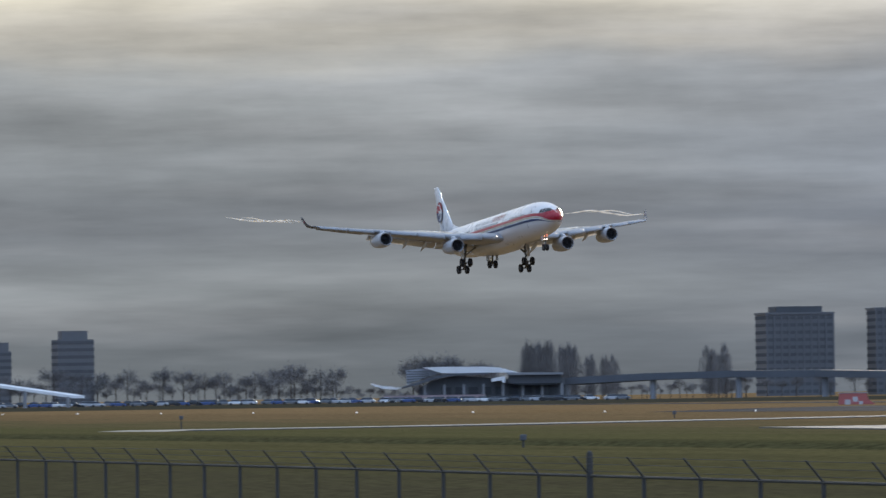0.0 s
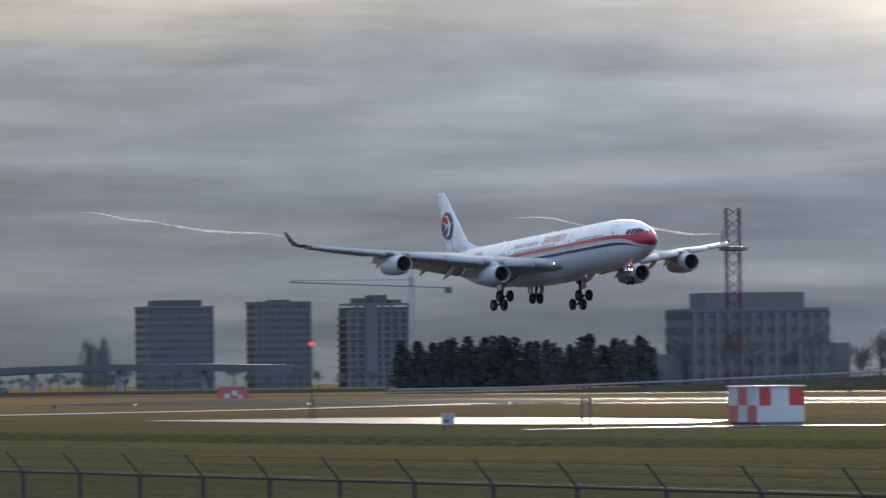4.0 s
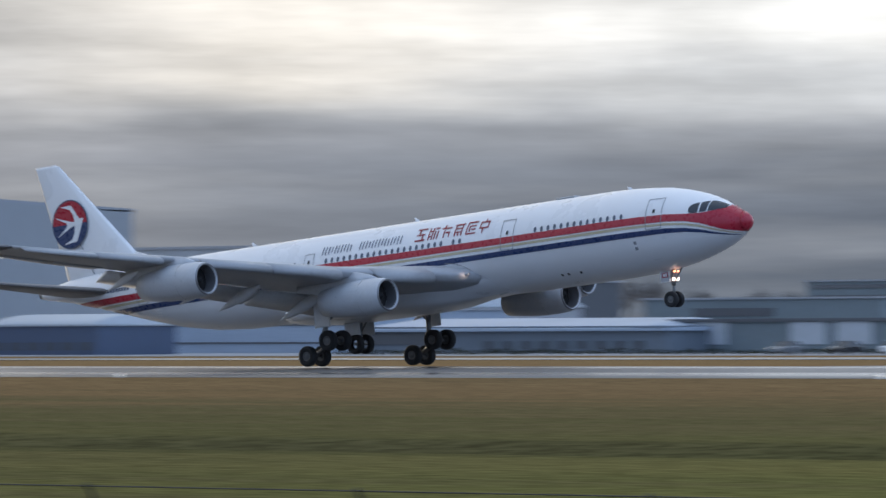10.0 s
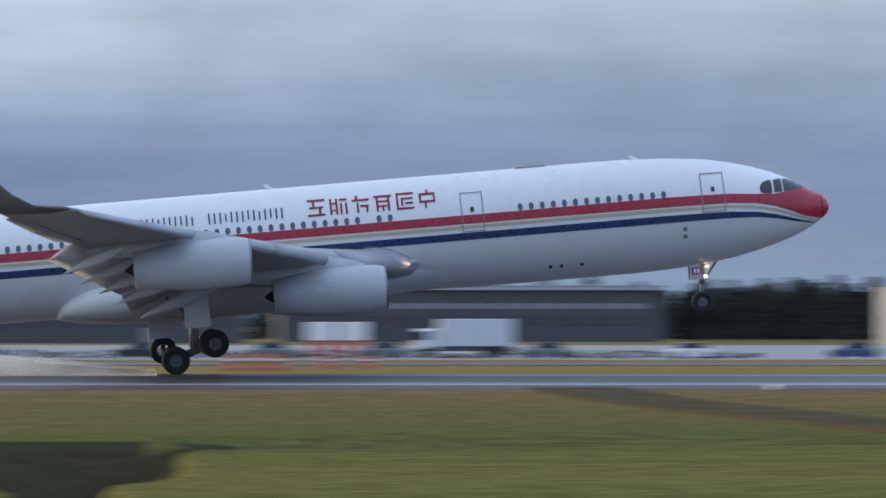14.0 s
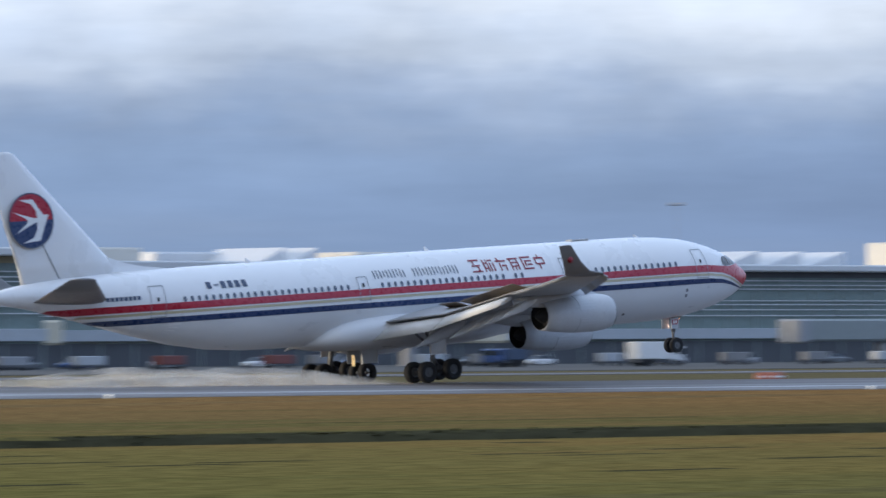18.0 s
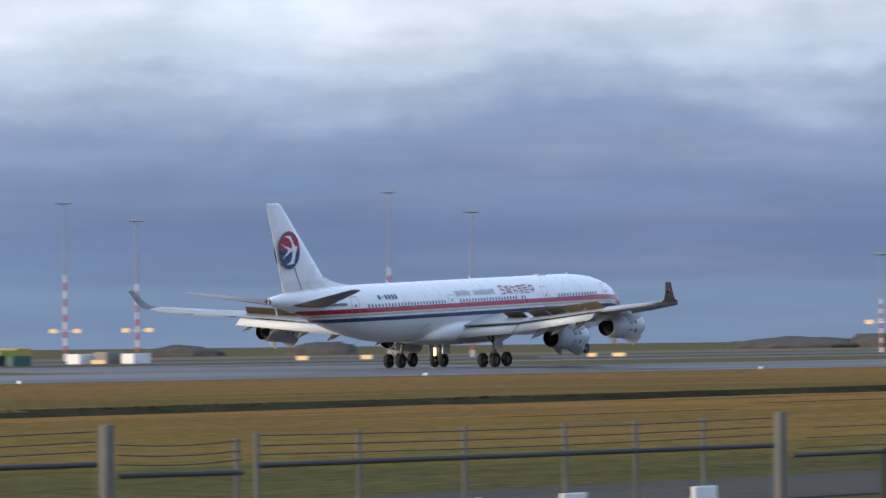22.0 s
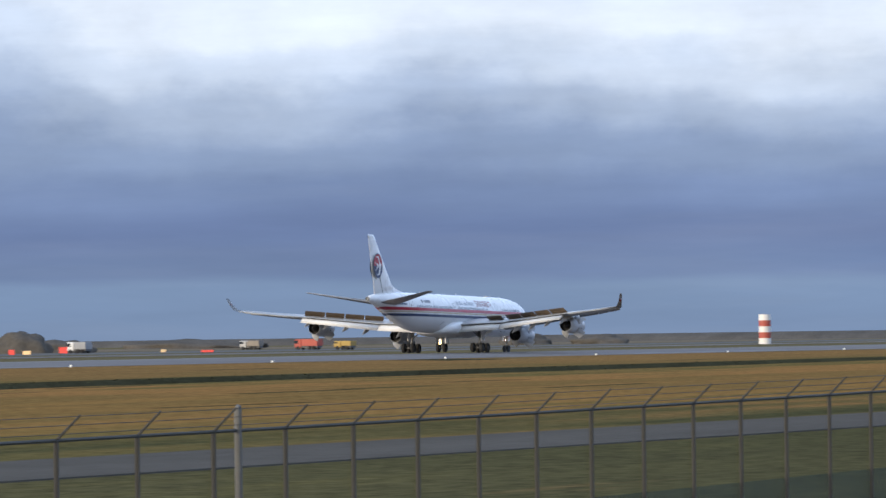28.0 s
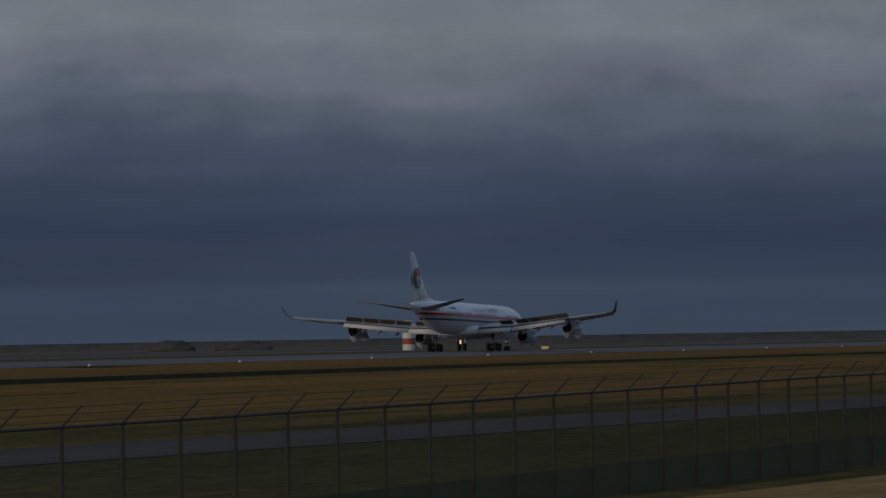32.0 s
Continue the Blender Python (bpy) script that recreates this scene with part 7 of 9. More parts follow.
def checker_hut(x, y, z, w, d, h, turn, label):
    ob = tagged(new("checkered_hut"), label, "hut")
    ob.matrix_basis = pose(x, y, z, 0, 0, turn)
    bm = bmesh.new()
    box(bm, -w / 2, w / 2, -d / 2, d / 2, 0, h, 0.03)
    part("wall", bm, HUT_WHITE, ob)
    bm = bmesh.new()
    box(bm, -w / 2 - 0.1, w / 2 + 0.1, -d / 2 - 0.1, d / 2 + 0.1, h, h + 0.1, 0.02)
    part("roof", bm, SIGNAL_WHITE, ob)
    # red panels: two above on the long face, a checker on the short one
    for f0, f1 in ((0.05, 0.30), (0.68, 1.0)):
        bm = bmesh.new()
        box(bm, -w / 2 + f0 * w, -w / 2 + f1 * w, -d / 2 - 0.015, -d / 2 + 0.01, h * 0.47, h * 0.98)
        part("red_panel", bm, HUT_RED, ob)
    for k in range(3):
        bm = bmesh.new()
        box(bm, -w / 2 - 0.015, -w / 2 + 0.01, -d / 2 + k * d / 3, -d / 2 + (k + 1) * d / 3, 0.02 + (h * 0.48 if k % 2 else 0), h * (0.98 if k % 2 else 0.48))
        part("red_panel", bm, FADED_RED, ob)
    bm = bmesh.new()
    box(bm, -w / 2 + 0.2, w / 2 - 0.2, -d / 2 - 0.06, d / 2 + 0.06, -0.25, 0.0)
    part("plinth", bm, PANEL_DARK, ob)
    return ob


hx, hy = polar(-63.68, 445)
checker_hut(hx, hy, ground_z(hx, hy) + 0.2, 4.0, 3.9, 2.55, 95, "red and white checkered instrument hut beside the runway")
hx, hy = polar(-68.62, 1105)
far_hut = tagged(new("instrument_hut"), "far faded red instrument hut with a white chequer", "hut")
far_hut.matrix_basis = pose(hx, hy, ground_z(hx, hy), 0, 0, 68.62)
bm = bmesh.new()
loft(bm, [[Vector((x, y, z)) for x, z in ((-3.2, 0), (3.4, 0), (2.2, 0.9), (1.9, 2.0), (-3.0, 2.0))] for y in (0, 3)])
bmesh.ops.recalc_face_normals(bm, faces=bm.faces)
part("wall", bm, FADED_RED, far_hut)
for x0, x1, z0, z1 in ((-2.0, -1.0, 0.0, 0.9), (-0.6, 0.3, 0.5, 1.4), (0.5, 1.2, 0.0, 0.6)):
    bm = bmesh.new()
    box(bm, x0, x1, -0.04, 0.04, z0, z1)
    part("white_panel", bm, HUT_WHITE, far_hut)
bm = bmesh.new()
box(bm, -3.2, 2.1, -0.1, 3.1, 2.0, 2.14)
part("roof", bm, PANEL_GREY, far_hut)


MAST_PALE = material("pale_mast_paint", (0.62, 0.63, 0.66), 0.6, vary=0.1)
MAST_RED = material("faded_mast_red", (0.20, 0.06, 0.05), 0.6, vary=0.15)


MAST_DULL_RED = material("dull_mast_red", (0.105, 0.060, 0.056), 0.9, vary=0.15)
MAST_GREY_DULL = material("dull_mast_grey", (0.115, 0.115, 0.12), 0.9, vary=0.15)


def lattice_tower():
    x, y = polar(-63.97, 1250)
    h = 2.9 + math.tan(radians(1.56)) * 1250
    ob = tagged(new("radio_mast"), "red and white lattice radio mast with a round platform", "radio mast")
    ob.location = (x, y, GZ)
    n = 9
    for k in range(n):
        bm = bmesh.new()
        z0, z1 = h * k / n, h * (k + 1) / n
        for i in range(4):
            a, b = i * math.pi / 2 + 0.5, (i + 1) * math.pi / 2 + 0.5
            r = 1.9
            tube(bm, (r * math.cos(a), r * math.sin(a), z0), (r * math.cos(a), r * math.sin(a), z1), 0.14, 0.14, 5)
            tube(bm, (r * math.cos(a), r * math.sin(a), z0), (r * math.cos(b), r * math.sin(b), (z0 + z1) / 2), 0.08, 0.08, 4)
            tube(bm, (r * math.cos(b), r * math.sin(b), (z0 + z1) / 2), (r * math.cos(a), r * math.sin(a), z1), 0.08, 0.08, 4)
        part("lattice", bm, MAST_DULL_RED if k % 2 == 0 else MAST_GREY_DULL, ob)
    bm = bmesh.new()
    lathe(bm, [(h * 0.76, 1.0), (h * 0.765, 2.9), (h * 0.785, 2.9), (h * 0.79, 1.0)], 16, "Z")
    part("platform", bm, PANEL_DARK, ob)


lattice_tower()


# the sky's hazy blue-grey is mixed into this mast colour
MAST_SKY = material("sky_tinted_mast", (0.25, 0.285, 0.35), 0.7, vary=0.1)
SIGN_LIT = glowing("lit_amber_sign", (0.90, 0.60, 0.30), 0.32)
MAST_SIGNAL = material("weathered_signal_red", (0.42, 0.085, 0.06), 0.6, vary=0.12)


def flood_mast(bearing, high, reach, striped, label):
    x, y = polar(bearing, reach)
    h = EYE - GZ + math.tan(radians(high)) * reach
    ob = tagged(new("light_mast"), label, "light mast")
    ob.matrix_basis = pose(x, y, GZ, 0, 0, -bearing)
    if striped:
        n = 20
        for k in range(n):
            bm = bmesh.new()
            tube(bm, (0, 0, h * k / n), (0, 0, h * (k + 1) / n), 0.30 - 0.009 * k, 0.291 - 0.009 * k, 8)
            # the upper bands take the haze-tinted tone
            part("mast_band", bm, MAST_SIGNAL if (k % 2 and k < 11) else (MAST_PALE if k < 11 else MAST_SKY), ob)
        # a cross-arm with two lit lamps low on the mast
        bm = bmesh.new()
        box(bm, -2.6, 2.6, -0.08, 0.08, 5.6, 5.75)
        arm = part("cross_arm", bm, MAST_PALE, ob)
        for dx in (-2.2, 2.2):
            bm = bmesh.new()
            box(bm, dx - 0.7, dx + 0.7, -0.25, -0.05, 5.3, 6.1, 0.05)
            part("lamp", bm, SIGN_LIT, arm, "lit amber lamp")
    else:
        bm = bmesh.new()
        tube(bm, (0, 0, 0), (0, 0, h), 0.13, 0.06, 8)
        part("pole", bm, MAST_SKY, ob)
    bm = bmesh.new()
    box(bm, -1.35, 1.35, -0.35, 0.35, h, h + 0.10, 0.03)
    part("crown_frame", bm, POST_DARK, ob)
    for dx in (-1.05, -0.35, 0.35, 1.05):
        bm = bmesh.new()
        box(bm, dx - 0.2, dx + 0.2, -0.6, -0.3, h + 0.11, h + 0.5, 0.05)
        part("floodlight", bm, PANEL_GREY, ob)


for b, e in ((29.63, 1.35), (33.35, 1.18), (35.18, 1.33), (42.20, 1.29), (44.52, 1.11), (45.59, 1.17), (48.73, 1.11)):
    flood_mast(b, e, 1000, False, "slim steel floodlight mast over the apron")
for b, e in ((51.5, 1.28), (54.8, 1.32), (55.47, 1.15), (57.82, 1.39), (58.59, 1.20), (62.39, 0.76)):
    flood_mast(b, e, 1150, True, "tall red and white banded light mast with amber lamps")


def build_radome():
    reach = 1300
    x, y = polar(64.08, reach)
    ob = tagged(new("radome"), "white spherical radome on a red and white steel frame", "radome")
    ob.matrix_basis = pose(x, y, GZ, 0, 0, -64)
    zc = 2.9 + math.tan(radians(0.45)) * reach
    bm = bmesh.new()
    bmesh.ops.create_icosphere(bm, subdivisions=4, radius=3.75, matrix=Matrix.Translation((0, 0, zc)))
    part("dome", bm, SIGNAL_WHITE, ob, "white faceted dome", smooth=True)
    for k, (z, m) in enumerate(((zc - 4.4, SIGNAL_RED), (zc - 5.6, SIGNAL_RED), (zc - 7.6, SIGNAL_WHITE), (zc - 9.4, SIGNAL_RED))):
        bm = bmesh.new()
        box(bm, -4.3, 4.3, -4.3, 4.3, z, z + 0.35)
        part("deck", bm, m, ob)
    for dx in (-3.6, 0, 3.6):
        for dy in (-3.6, 3.6):
            bm = bmesh.new()
            tube(bm, (dx, dy, 0), (dx, dy, zc - 4.2), 0.2, 0.2, 6)
            part("leg", bm, SIGNAL_WHITE, ob)


build_radome()


def build_beacon():
    x, y = polar(72.53, 1500)
    ob = tagged(new("striped_beacon"), "red and white striped marker column beside the runway", "beacon")
    ob.location = (x, y, GZ)
    for k in range(5):
        bm = bmesh.new()
        lathe(bm, [(1.45 * k, 0.0), (1.45 * k, 1.45), (1.45 * k + 1.45, 1.45), (1.45 * k + 1.45, 0.0)], 20, "Z")
        part("band", bm, SIGNAL_WHITE if k % 2 == 0 else MAST_SIGNAL, ob)


build_beacon()


# ---------------- parked airliners ----------------
def jet(x, y, turn, length, tail_paint, label, belly=None, body=None, up=1.9):
    ob = tagged(new("parked_jet"), label, "airplane")
    ob.matrix_basis = pose(x, y, GZ, 0, 0, turn)
    r = length * 0.053
    z = r * up
    bm = bmesh.new()
    prof = [(length / 2, 0.02), (length * 0.495, r * 0.4), (length * 0.47, r * 0.75), (length * 0.42, r * 0.97), (length * 0.38, r), (-length * 0.22, r), (-length * 0.34, r * 0.8), (-length * 0.45, r * 0.4), (-length / 2, r * 0.12)]
    lathe(bm, prof, 20, "X", (0, 0, z))
    for v in bm.verts:
        if v.co.x < -length * 0.2:
            v.co.z += r * 0.75 * ((-v.co.x - length * 0.2) / (length * 0.3)) ** 1.5
    part("fuselage", bm, body or PAINT_WHITE, ob, smooth=True)
    if belly:
        bm = bmesh.new()
        lathe(bm, [(length * 0.40, r * 0.9), (length * 0.36, r * 1.004), (-length * 0.2, r * 1.004), (-length * 0.24, r * 0.97)], 20, "X", (0, 0, z - 0.02))
        bmesh.ops.delete(bm, geom=[f for f in bm.faces if f.calc_center_median().z > z - r * 0.2], context="FACES")
        part("belly_paint", bm, belly, ob, smooth=True)
    bm = bmesh.new()
    airfoil_fin(bm, [(-length * 0.36, -length * 0.48, z + r * 0.6, 0.09), (-length * 0.46, -length * 0.525, z + r * 0.6 + length * 0.155, 0.08)])
    part("fin", bm, tail_paint, ob, smooth=True)
    for s in (-1, 1):
        bm = bmesh.new()
        lifting(bm, [(length * 0.12, -length * 0.09, s * r * 0.4, z - r * 0.6, 0.12), (-length * 0.13, -length * 0.175, s * length * 0.46, z + r * 0.6, 0.10)])
        part("wing", bm, PAINT_GREY, ob, smooth=True)
        bm = bmesh.new()
        lifting(bm, [(-length * 0.40, -length * 0.475, s * r * 0.2, z + r * 0.6, 0.10), (-length * 0.47, -length * 0.50, s * length * 0.17, z + r * 0.9, 0.09)])
        part("tailplane", bm, PAINT_GREY, ob, smooth=True)
        bm = bmesh.new()
        lathe(bm, [(0.0, r * 0.42), (0.05, r * 0.5), (-r * 0.8, r * 0.58), (-r * 2.0, r * 0.36)], 16, "X", (length * 0.10, s * length * 0.16, z - r * 1.05))
        part("engine", bm, PAINT_NACELLE, ob, smooth=True)
        bm = bmesh.new()
        tube(bm, (-length * 0.02, s * r * 1.4, 0.5), (-length * 0.02, s * r * 1.2, z - r * 0.6), 0.15, 0.15, 6)
        lathe(bm, [(s * r * 1.4 - 0.4, 0.1), (s * r * 1.4 - 0.4, 0.55), (s * r * 1.4 + 0.4, 0.55), (s * r * 1.4 + 0.4, 0.1)], 12, "Y", (-length * 0.02, 0, 0.55))
        part("main_gear", bm, TYRE, ob)
    bm = bmesh.new()
    tube(bm, (length * 0.38, 0, 0.5), (length * 0.38, 0, z - r * 0.6), 0.12, 0.12, 6)
    lathe(bm, [(-0.3, 0.1), (-0.3, 0.42), (0.3, 0.42), (0.3, 0.1)], 12, "Y", (length * 0.38, 0, 0.42))
    part("nose_gear", bm, TYRE, ob)
    return ob


DULL_ROSE = material("dull_rose_paint", (0.34, 0.25, 0.25), 0.5, vary=0.12, grain=0.4)
DULL_WHITE = material("dull_white_paint", (0.43, 0.45, 0.475), 0.5, vary=0.12, grain=0.4)
# a white body turned blue-grey to stand for haze
HAZY_BLUE = material("haze_tinted_jet_paint", (0.29, 0.325, 0.37), 0.6, vary=0.12, grain=0.4)
x, y = polar(-59.75, 1020)
jet(x, y, 14, 30, HAZED_ORANGE, "dull white narrow-body jet with a haze-tinted orange tail on the taxiway", DULL_ROSE, DULL_WHITE)
x, y = polar(-51.72, 850)
jet(x, y, 12, 29, DULL_ROSE, "haze-tinted pale jet with a rose tail before the hangar doors", None, HAZY_BLUE, 1.6)
SKY_BLUE = material("pale_blue_paint", (0.42, 0.60, 0.70), 0.35, vary=0.05, coat=0.2)
x, y = polar(12.9, 560)
jet(x, y, 0, 42, PAINT_BLUE, "pale blue jet parked before the low buildings", None, SKY_BLUE)
x, y = polar(10.1, 640)
jet(x, y, 182, 38, PAINT_RED, "white jet with a red tail parked before the low buildings")
x, y = polar(33.0, 760)
jet(x, y, -104, 41, MAST_RED, "white jet with a faded red tail at the terminal")
STAR_TEAL = material("pale_teal_paint", (0.22, 0.42, 0.46), 0.4, vary=0.08)
x, y = polar(48.62, 980)
star_jet = jet(x, y, 174, 45, PAINT_WHITE, "white wide-body jet with a star on its tail at the terminal")
# the star on its tail, in pale teal on both sides
for side in (-1, 1):
    bm = bmesh.new()
    pts = []
    for i in range(10):
        a, r = math.radians(90 + 36 * i), (2.9 if i % 2 == 0 else 1.25)
        pts.append(bm.verts.new((-21.2 + r * math.cos(a), side * 0.42, 10.2 + r * math.sin(a))))
    f = bm.faces.new(pts)
    bmesh.ops.triangulate(bm, faces=[f])
    bm.normal_update()
    part("tail_star", bm, STAR_TEAL, star_jet, "pale teal star")


# ---------------- far side: station, guideway, banks ----------------
DARK_GRASS = material("dark_rank_grass", (0.056, 0.050, 0.034), 0.95, vary=0.3, grain=0.4, shine=0.0)
SHRUB = material("dark_shrub", (0.045, 0.045, 0.030), 0.95, vary=0.3, grain=0.5, shine=0.0)
VIADUCT = material("sooty_viaduct_concrete", (0.10, 0.105, 0.115), 0.7, vary=0.15, grain=0.3)
# dark scrub lightened to stand for haze over the distance
HAZY_SHORE = material("haze_tinted_scrub", (0.105, 0.098, 0.090), 0.95, vary=0.3, grain=0.3)
SAND = material("bare_tan_earth", (0.185, 0.150, 0.110), 0.9, vary=0.2, grain=0.2)


def bank(name, rows, thick, mat, label):
    """A long low bank: rows are (bearing, reach, height of its crest)."""
    bm = bmesh.new()
    rings = []
    for b, r, z in rows:
        ring = []
        for dr, f in ((0, 0.0), (thick * 0.12, 0.55), (thick * 0.3, 1.0), (thick * 0.8, 0.97), (thick, 0.0)):
            x, y = polar(b, r + dr)
            ring.append(Vector((x, y, GZ - 0.2 + (z - GZ + 0.2) * f * (1 + 0.06 * noise.noise((x * 0.01, y * 0.01, dr))))))
        rings.append(ring)
    loft(bm, rings)
    return tagged(part(name, bm, mat, smooth=False), label, "bank", kind="structure")


bank("ground_bank_1", [(b, 1500, 0.2) for b in (-79, -77, -75, -73, -71, -69.5, -68, -66.4)], 320, DARK_GRASS, "low dark bank that carries a car park")
BANK_CREST = [(-67.2, 1190, -0.2), (-66, 1180, -0.1), (-64.5, 1150, 0.8), (-62.5, 1120, 2.2), (-61, 1100, 3.0), (-59.5, 1080, 3.4), (-57.8, 1060, 3.2), (-56.2, 1040, 2.0), (-55.4, 1030, 0.6)]
bank("ground_bank_2", BANK_CREST, 60, DARK_GRASS, "dark grassy embankment with a road on its crest")


def crash_barrier():
    """A pale rail on short posts along the crest of the embankment."""
    ob = tagged(new("crash_barrier"), "long pale crash barrier along the embankment road", "barrier")
    pts = [Vector((*polar(b, r + 20), z + 0.05)) for b, r, z in BANK_CREST[:5]]
    bm = bmesh.new()
    loft(bm, [[p + Vector(v) for v in ((0, 0, 0.45), (0, -0.1, 0.62), (0, 0, 0.85), (0, 0.15, 0.65))] for p in pts])
    part("rail", bm, CONCRETE, ob)
    for p, q in zip(pts, pts[1:]):
        for k in range(5):
            c = p.lerp(q, k / 5)
            bm = bmesh.new()
            box(bm, c.x - 0.1, c.x + 0.1, c.y + 0.2, c.y + 0.4, c.z - 0.5, c.z + 0.8)
            part("post", bm, CONCRETE, ob)


crash_barrier()
depot = tagged(new("flat_roofed_depot"), "long low flat-roofed building with a dark roofline among trees", "building")
x, y = polar(-59.35, 1500)
depot.matrix_basis = pose(x, y, GZ, 0, 0, 59.35)
bm = bmesh.new()
box(bm, -11, 11, 0, 12, 0, 9.4)
part("wall", bm, HAZY_PALE, depot)
bm = bmesh.new()
box(bm, -11.6, 11.6, -0.6, 12.6, 9.4, 10.6)
part("roof", bm, TOWER_DARK, depot)
for k in range(7):
    bm = bmesh.new()
    box(bm, -10.2 + 3.0 * k, -8.2 + 3.0 * k, -0.1, 0.1, 5.4, 7.2)
    part("window", bm, TOWER_DARK, depot)
bank("dyke", [(61, 2700, 1.2), (64, 2600, 1.8), (67, 2500, 2.3), (70, 2450, 2.6), (73, 2400, 2.7), (77, 2400, 2.7)], 40, HAZY_SHORE, "low dyke along the sea shore")
strip("west_apron", 722, 2600, [(520, -0.42), (600, -0.40)], PLAIN_PAVING, "plain grey paving beyond the taxiway", 150, "pavement")
strip("sand_strip", 722, 2600, [(640, -0.40), (780, -0.36)], SAND, "bare tan earth beside the taxiway", 150, "earth")


def local_frame(name, bearing, reach, z, label, category):
    x, y = polar(bearing, reach)
    ob = tagged(new(name), label, category)
    ob.matrix_basis = pose(x, y, z, 0, 0, -bearing)
    return ob


def build_station():
    st = local_frame("rail_station", -72.0, 1700, 0.0, "elevated rail station with a white winged roof", "station")

    def profile(name, outline, y0, y1, mat, label=""):
        bm = bmesh.new()
        loft(bm, [[Vector((x, y, z)) for x, z in outline] for y in (y0, y1)])
        bmesh.ops.recalc_face_normals(bm, faces=bm.faces)
        part(name, bm, mat, st, label)

    profile("hall", [(-20.5, 0), (20, 0), (20, 6.2), (3, 6.4), (-10, 7.4), (-17, 6.0), (-20.5, 3.6)], 0, 12, STATION_GREY)
    # the great roof: a white blade on a dark edge that sweeps down into a low wing
    profile("wing_roof", [(-19.2, 9.75), (-14, 9.85), (-2, 9.75), (2.2, 9.4), (5.0, 8.6), (7.6, 8.0), (4.0, 8.05), (0, 8.1), (-8, 8.05), (-14.0, 8.1)], -5, 9, SIGNAL_WHITE, "white wing-shaped roof")
    profile("gable", [(-23.6, 5.0), (-23.8, 9.0), (-18.6, 9.5), (-14.2, 8.1), (-18, 7.2)], -3, 8, PANEL_GREY, "pale grey louvred gable")
    for k in range(5):
        profile("louvre", [(-23.6, 5.6 + 0.75 * k), (-17.4 - 0.1 * k, 6.2 + 0.55 * k), (-17.4 - 0.1 * k, 6.4 + 0.55 * k), (-23.6, 5.8 + 0.75 * k)], -3.2, -3.0, HAZY_PALE)
    profile("roof_edge", [(-25, 4.4), (-20, 5.9), (-15.5, 7.3), (-11, 8.0), (-1, 8.1), (-1, 7.6), (-10, 7.5), (-15, 6.7), (-20, 5.2), (-25, 3.9)], -5.2, 6, PANEL_DARK, "dark swept roof edge")
    profile("low_wing", [(-33.6, 5.6), (-31, 4.9), (-28, 4.55), (-24.5, 4.2), (-26.5, 3.75), (-30, 4.0), (-32.5, 4.7)], -4, 5, SIGNAL_WHITE, "white curved entrance canopy")
    profile("small_canopy", [(-0.2, 6.4), (3.6, 7.1), (3.6, 5.3), (2.8, 5.2), (2.6, 5.9), (-0.2, 5.5)], -6, -2, SIGNAL_WHITE, "small white canopy")
    profile("platform_roof", [(4, 8.05), (19.5, 7.9), (19.5, 7.3), (4, 7.3)], -6, 6, CONCRETE)
    # a solid dark block stands for the shade below the platform roof
    profile("platform_shade", [(4.4, 7.3), (19, 7.3), (19, 5.0), (4.4, 5.0)], -4, 5, PANEL_DARK)
    profile("platform_edge", [(5.5, 5.0), (18, 5.0), (17, 4.5), (6.5, 4.5)], -5.5, 4, DARK_HOLE)
    for i in range(9):
        x = -14 + i * 3.7
        profile("window", [(x, 2.0), (x + 2.6, 2.0), (x + 2.6, 4.2), (x, 4.2)], -0.25, -0.05, TOWER_DARK)
    for i in range(8):
        x = -19 + i * 5.4
        profile("pier", [(x, 0), (x + 0.7, 0), (x + 0.7, 5.0), (x, 5.0)], -3.5, -2.8, CONCRETE)
    profile("bus", [(-30, 1.3), (-2, 1.3), (-2, 2.1), (-30, 2.1)], -12, -9.5, DULL_ROSE, "long dull red canopy beside the hall")


STATION_GREY = material("sooty_station_cladding", (0.115, 0.12, 0.128), 0.7, vary=0.2, grain=0.3)
build_station()


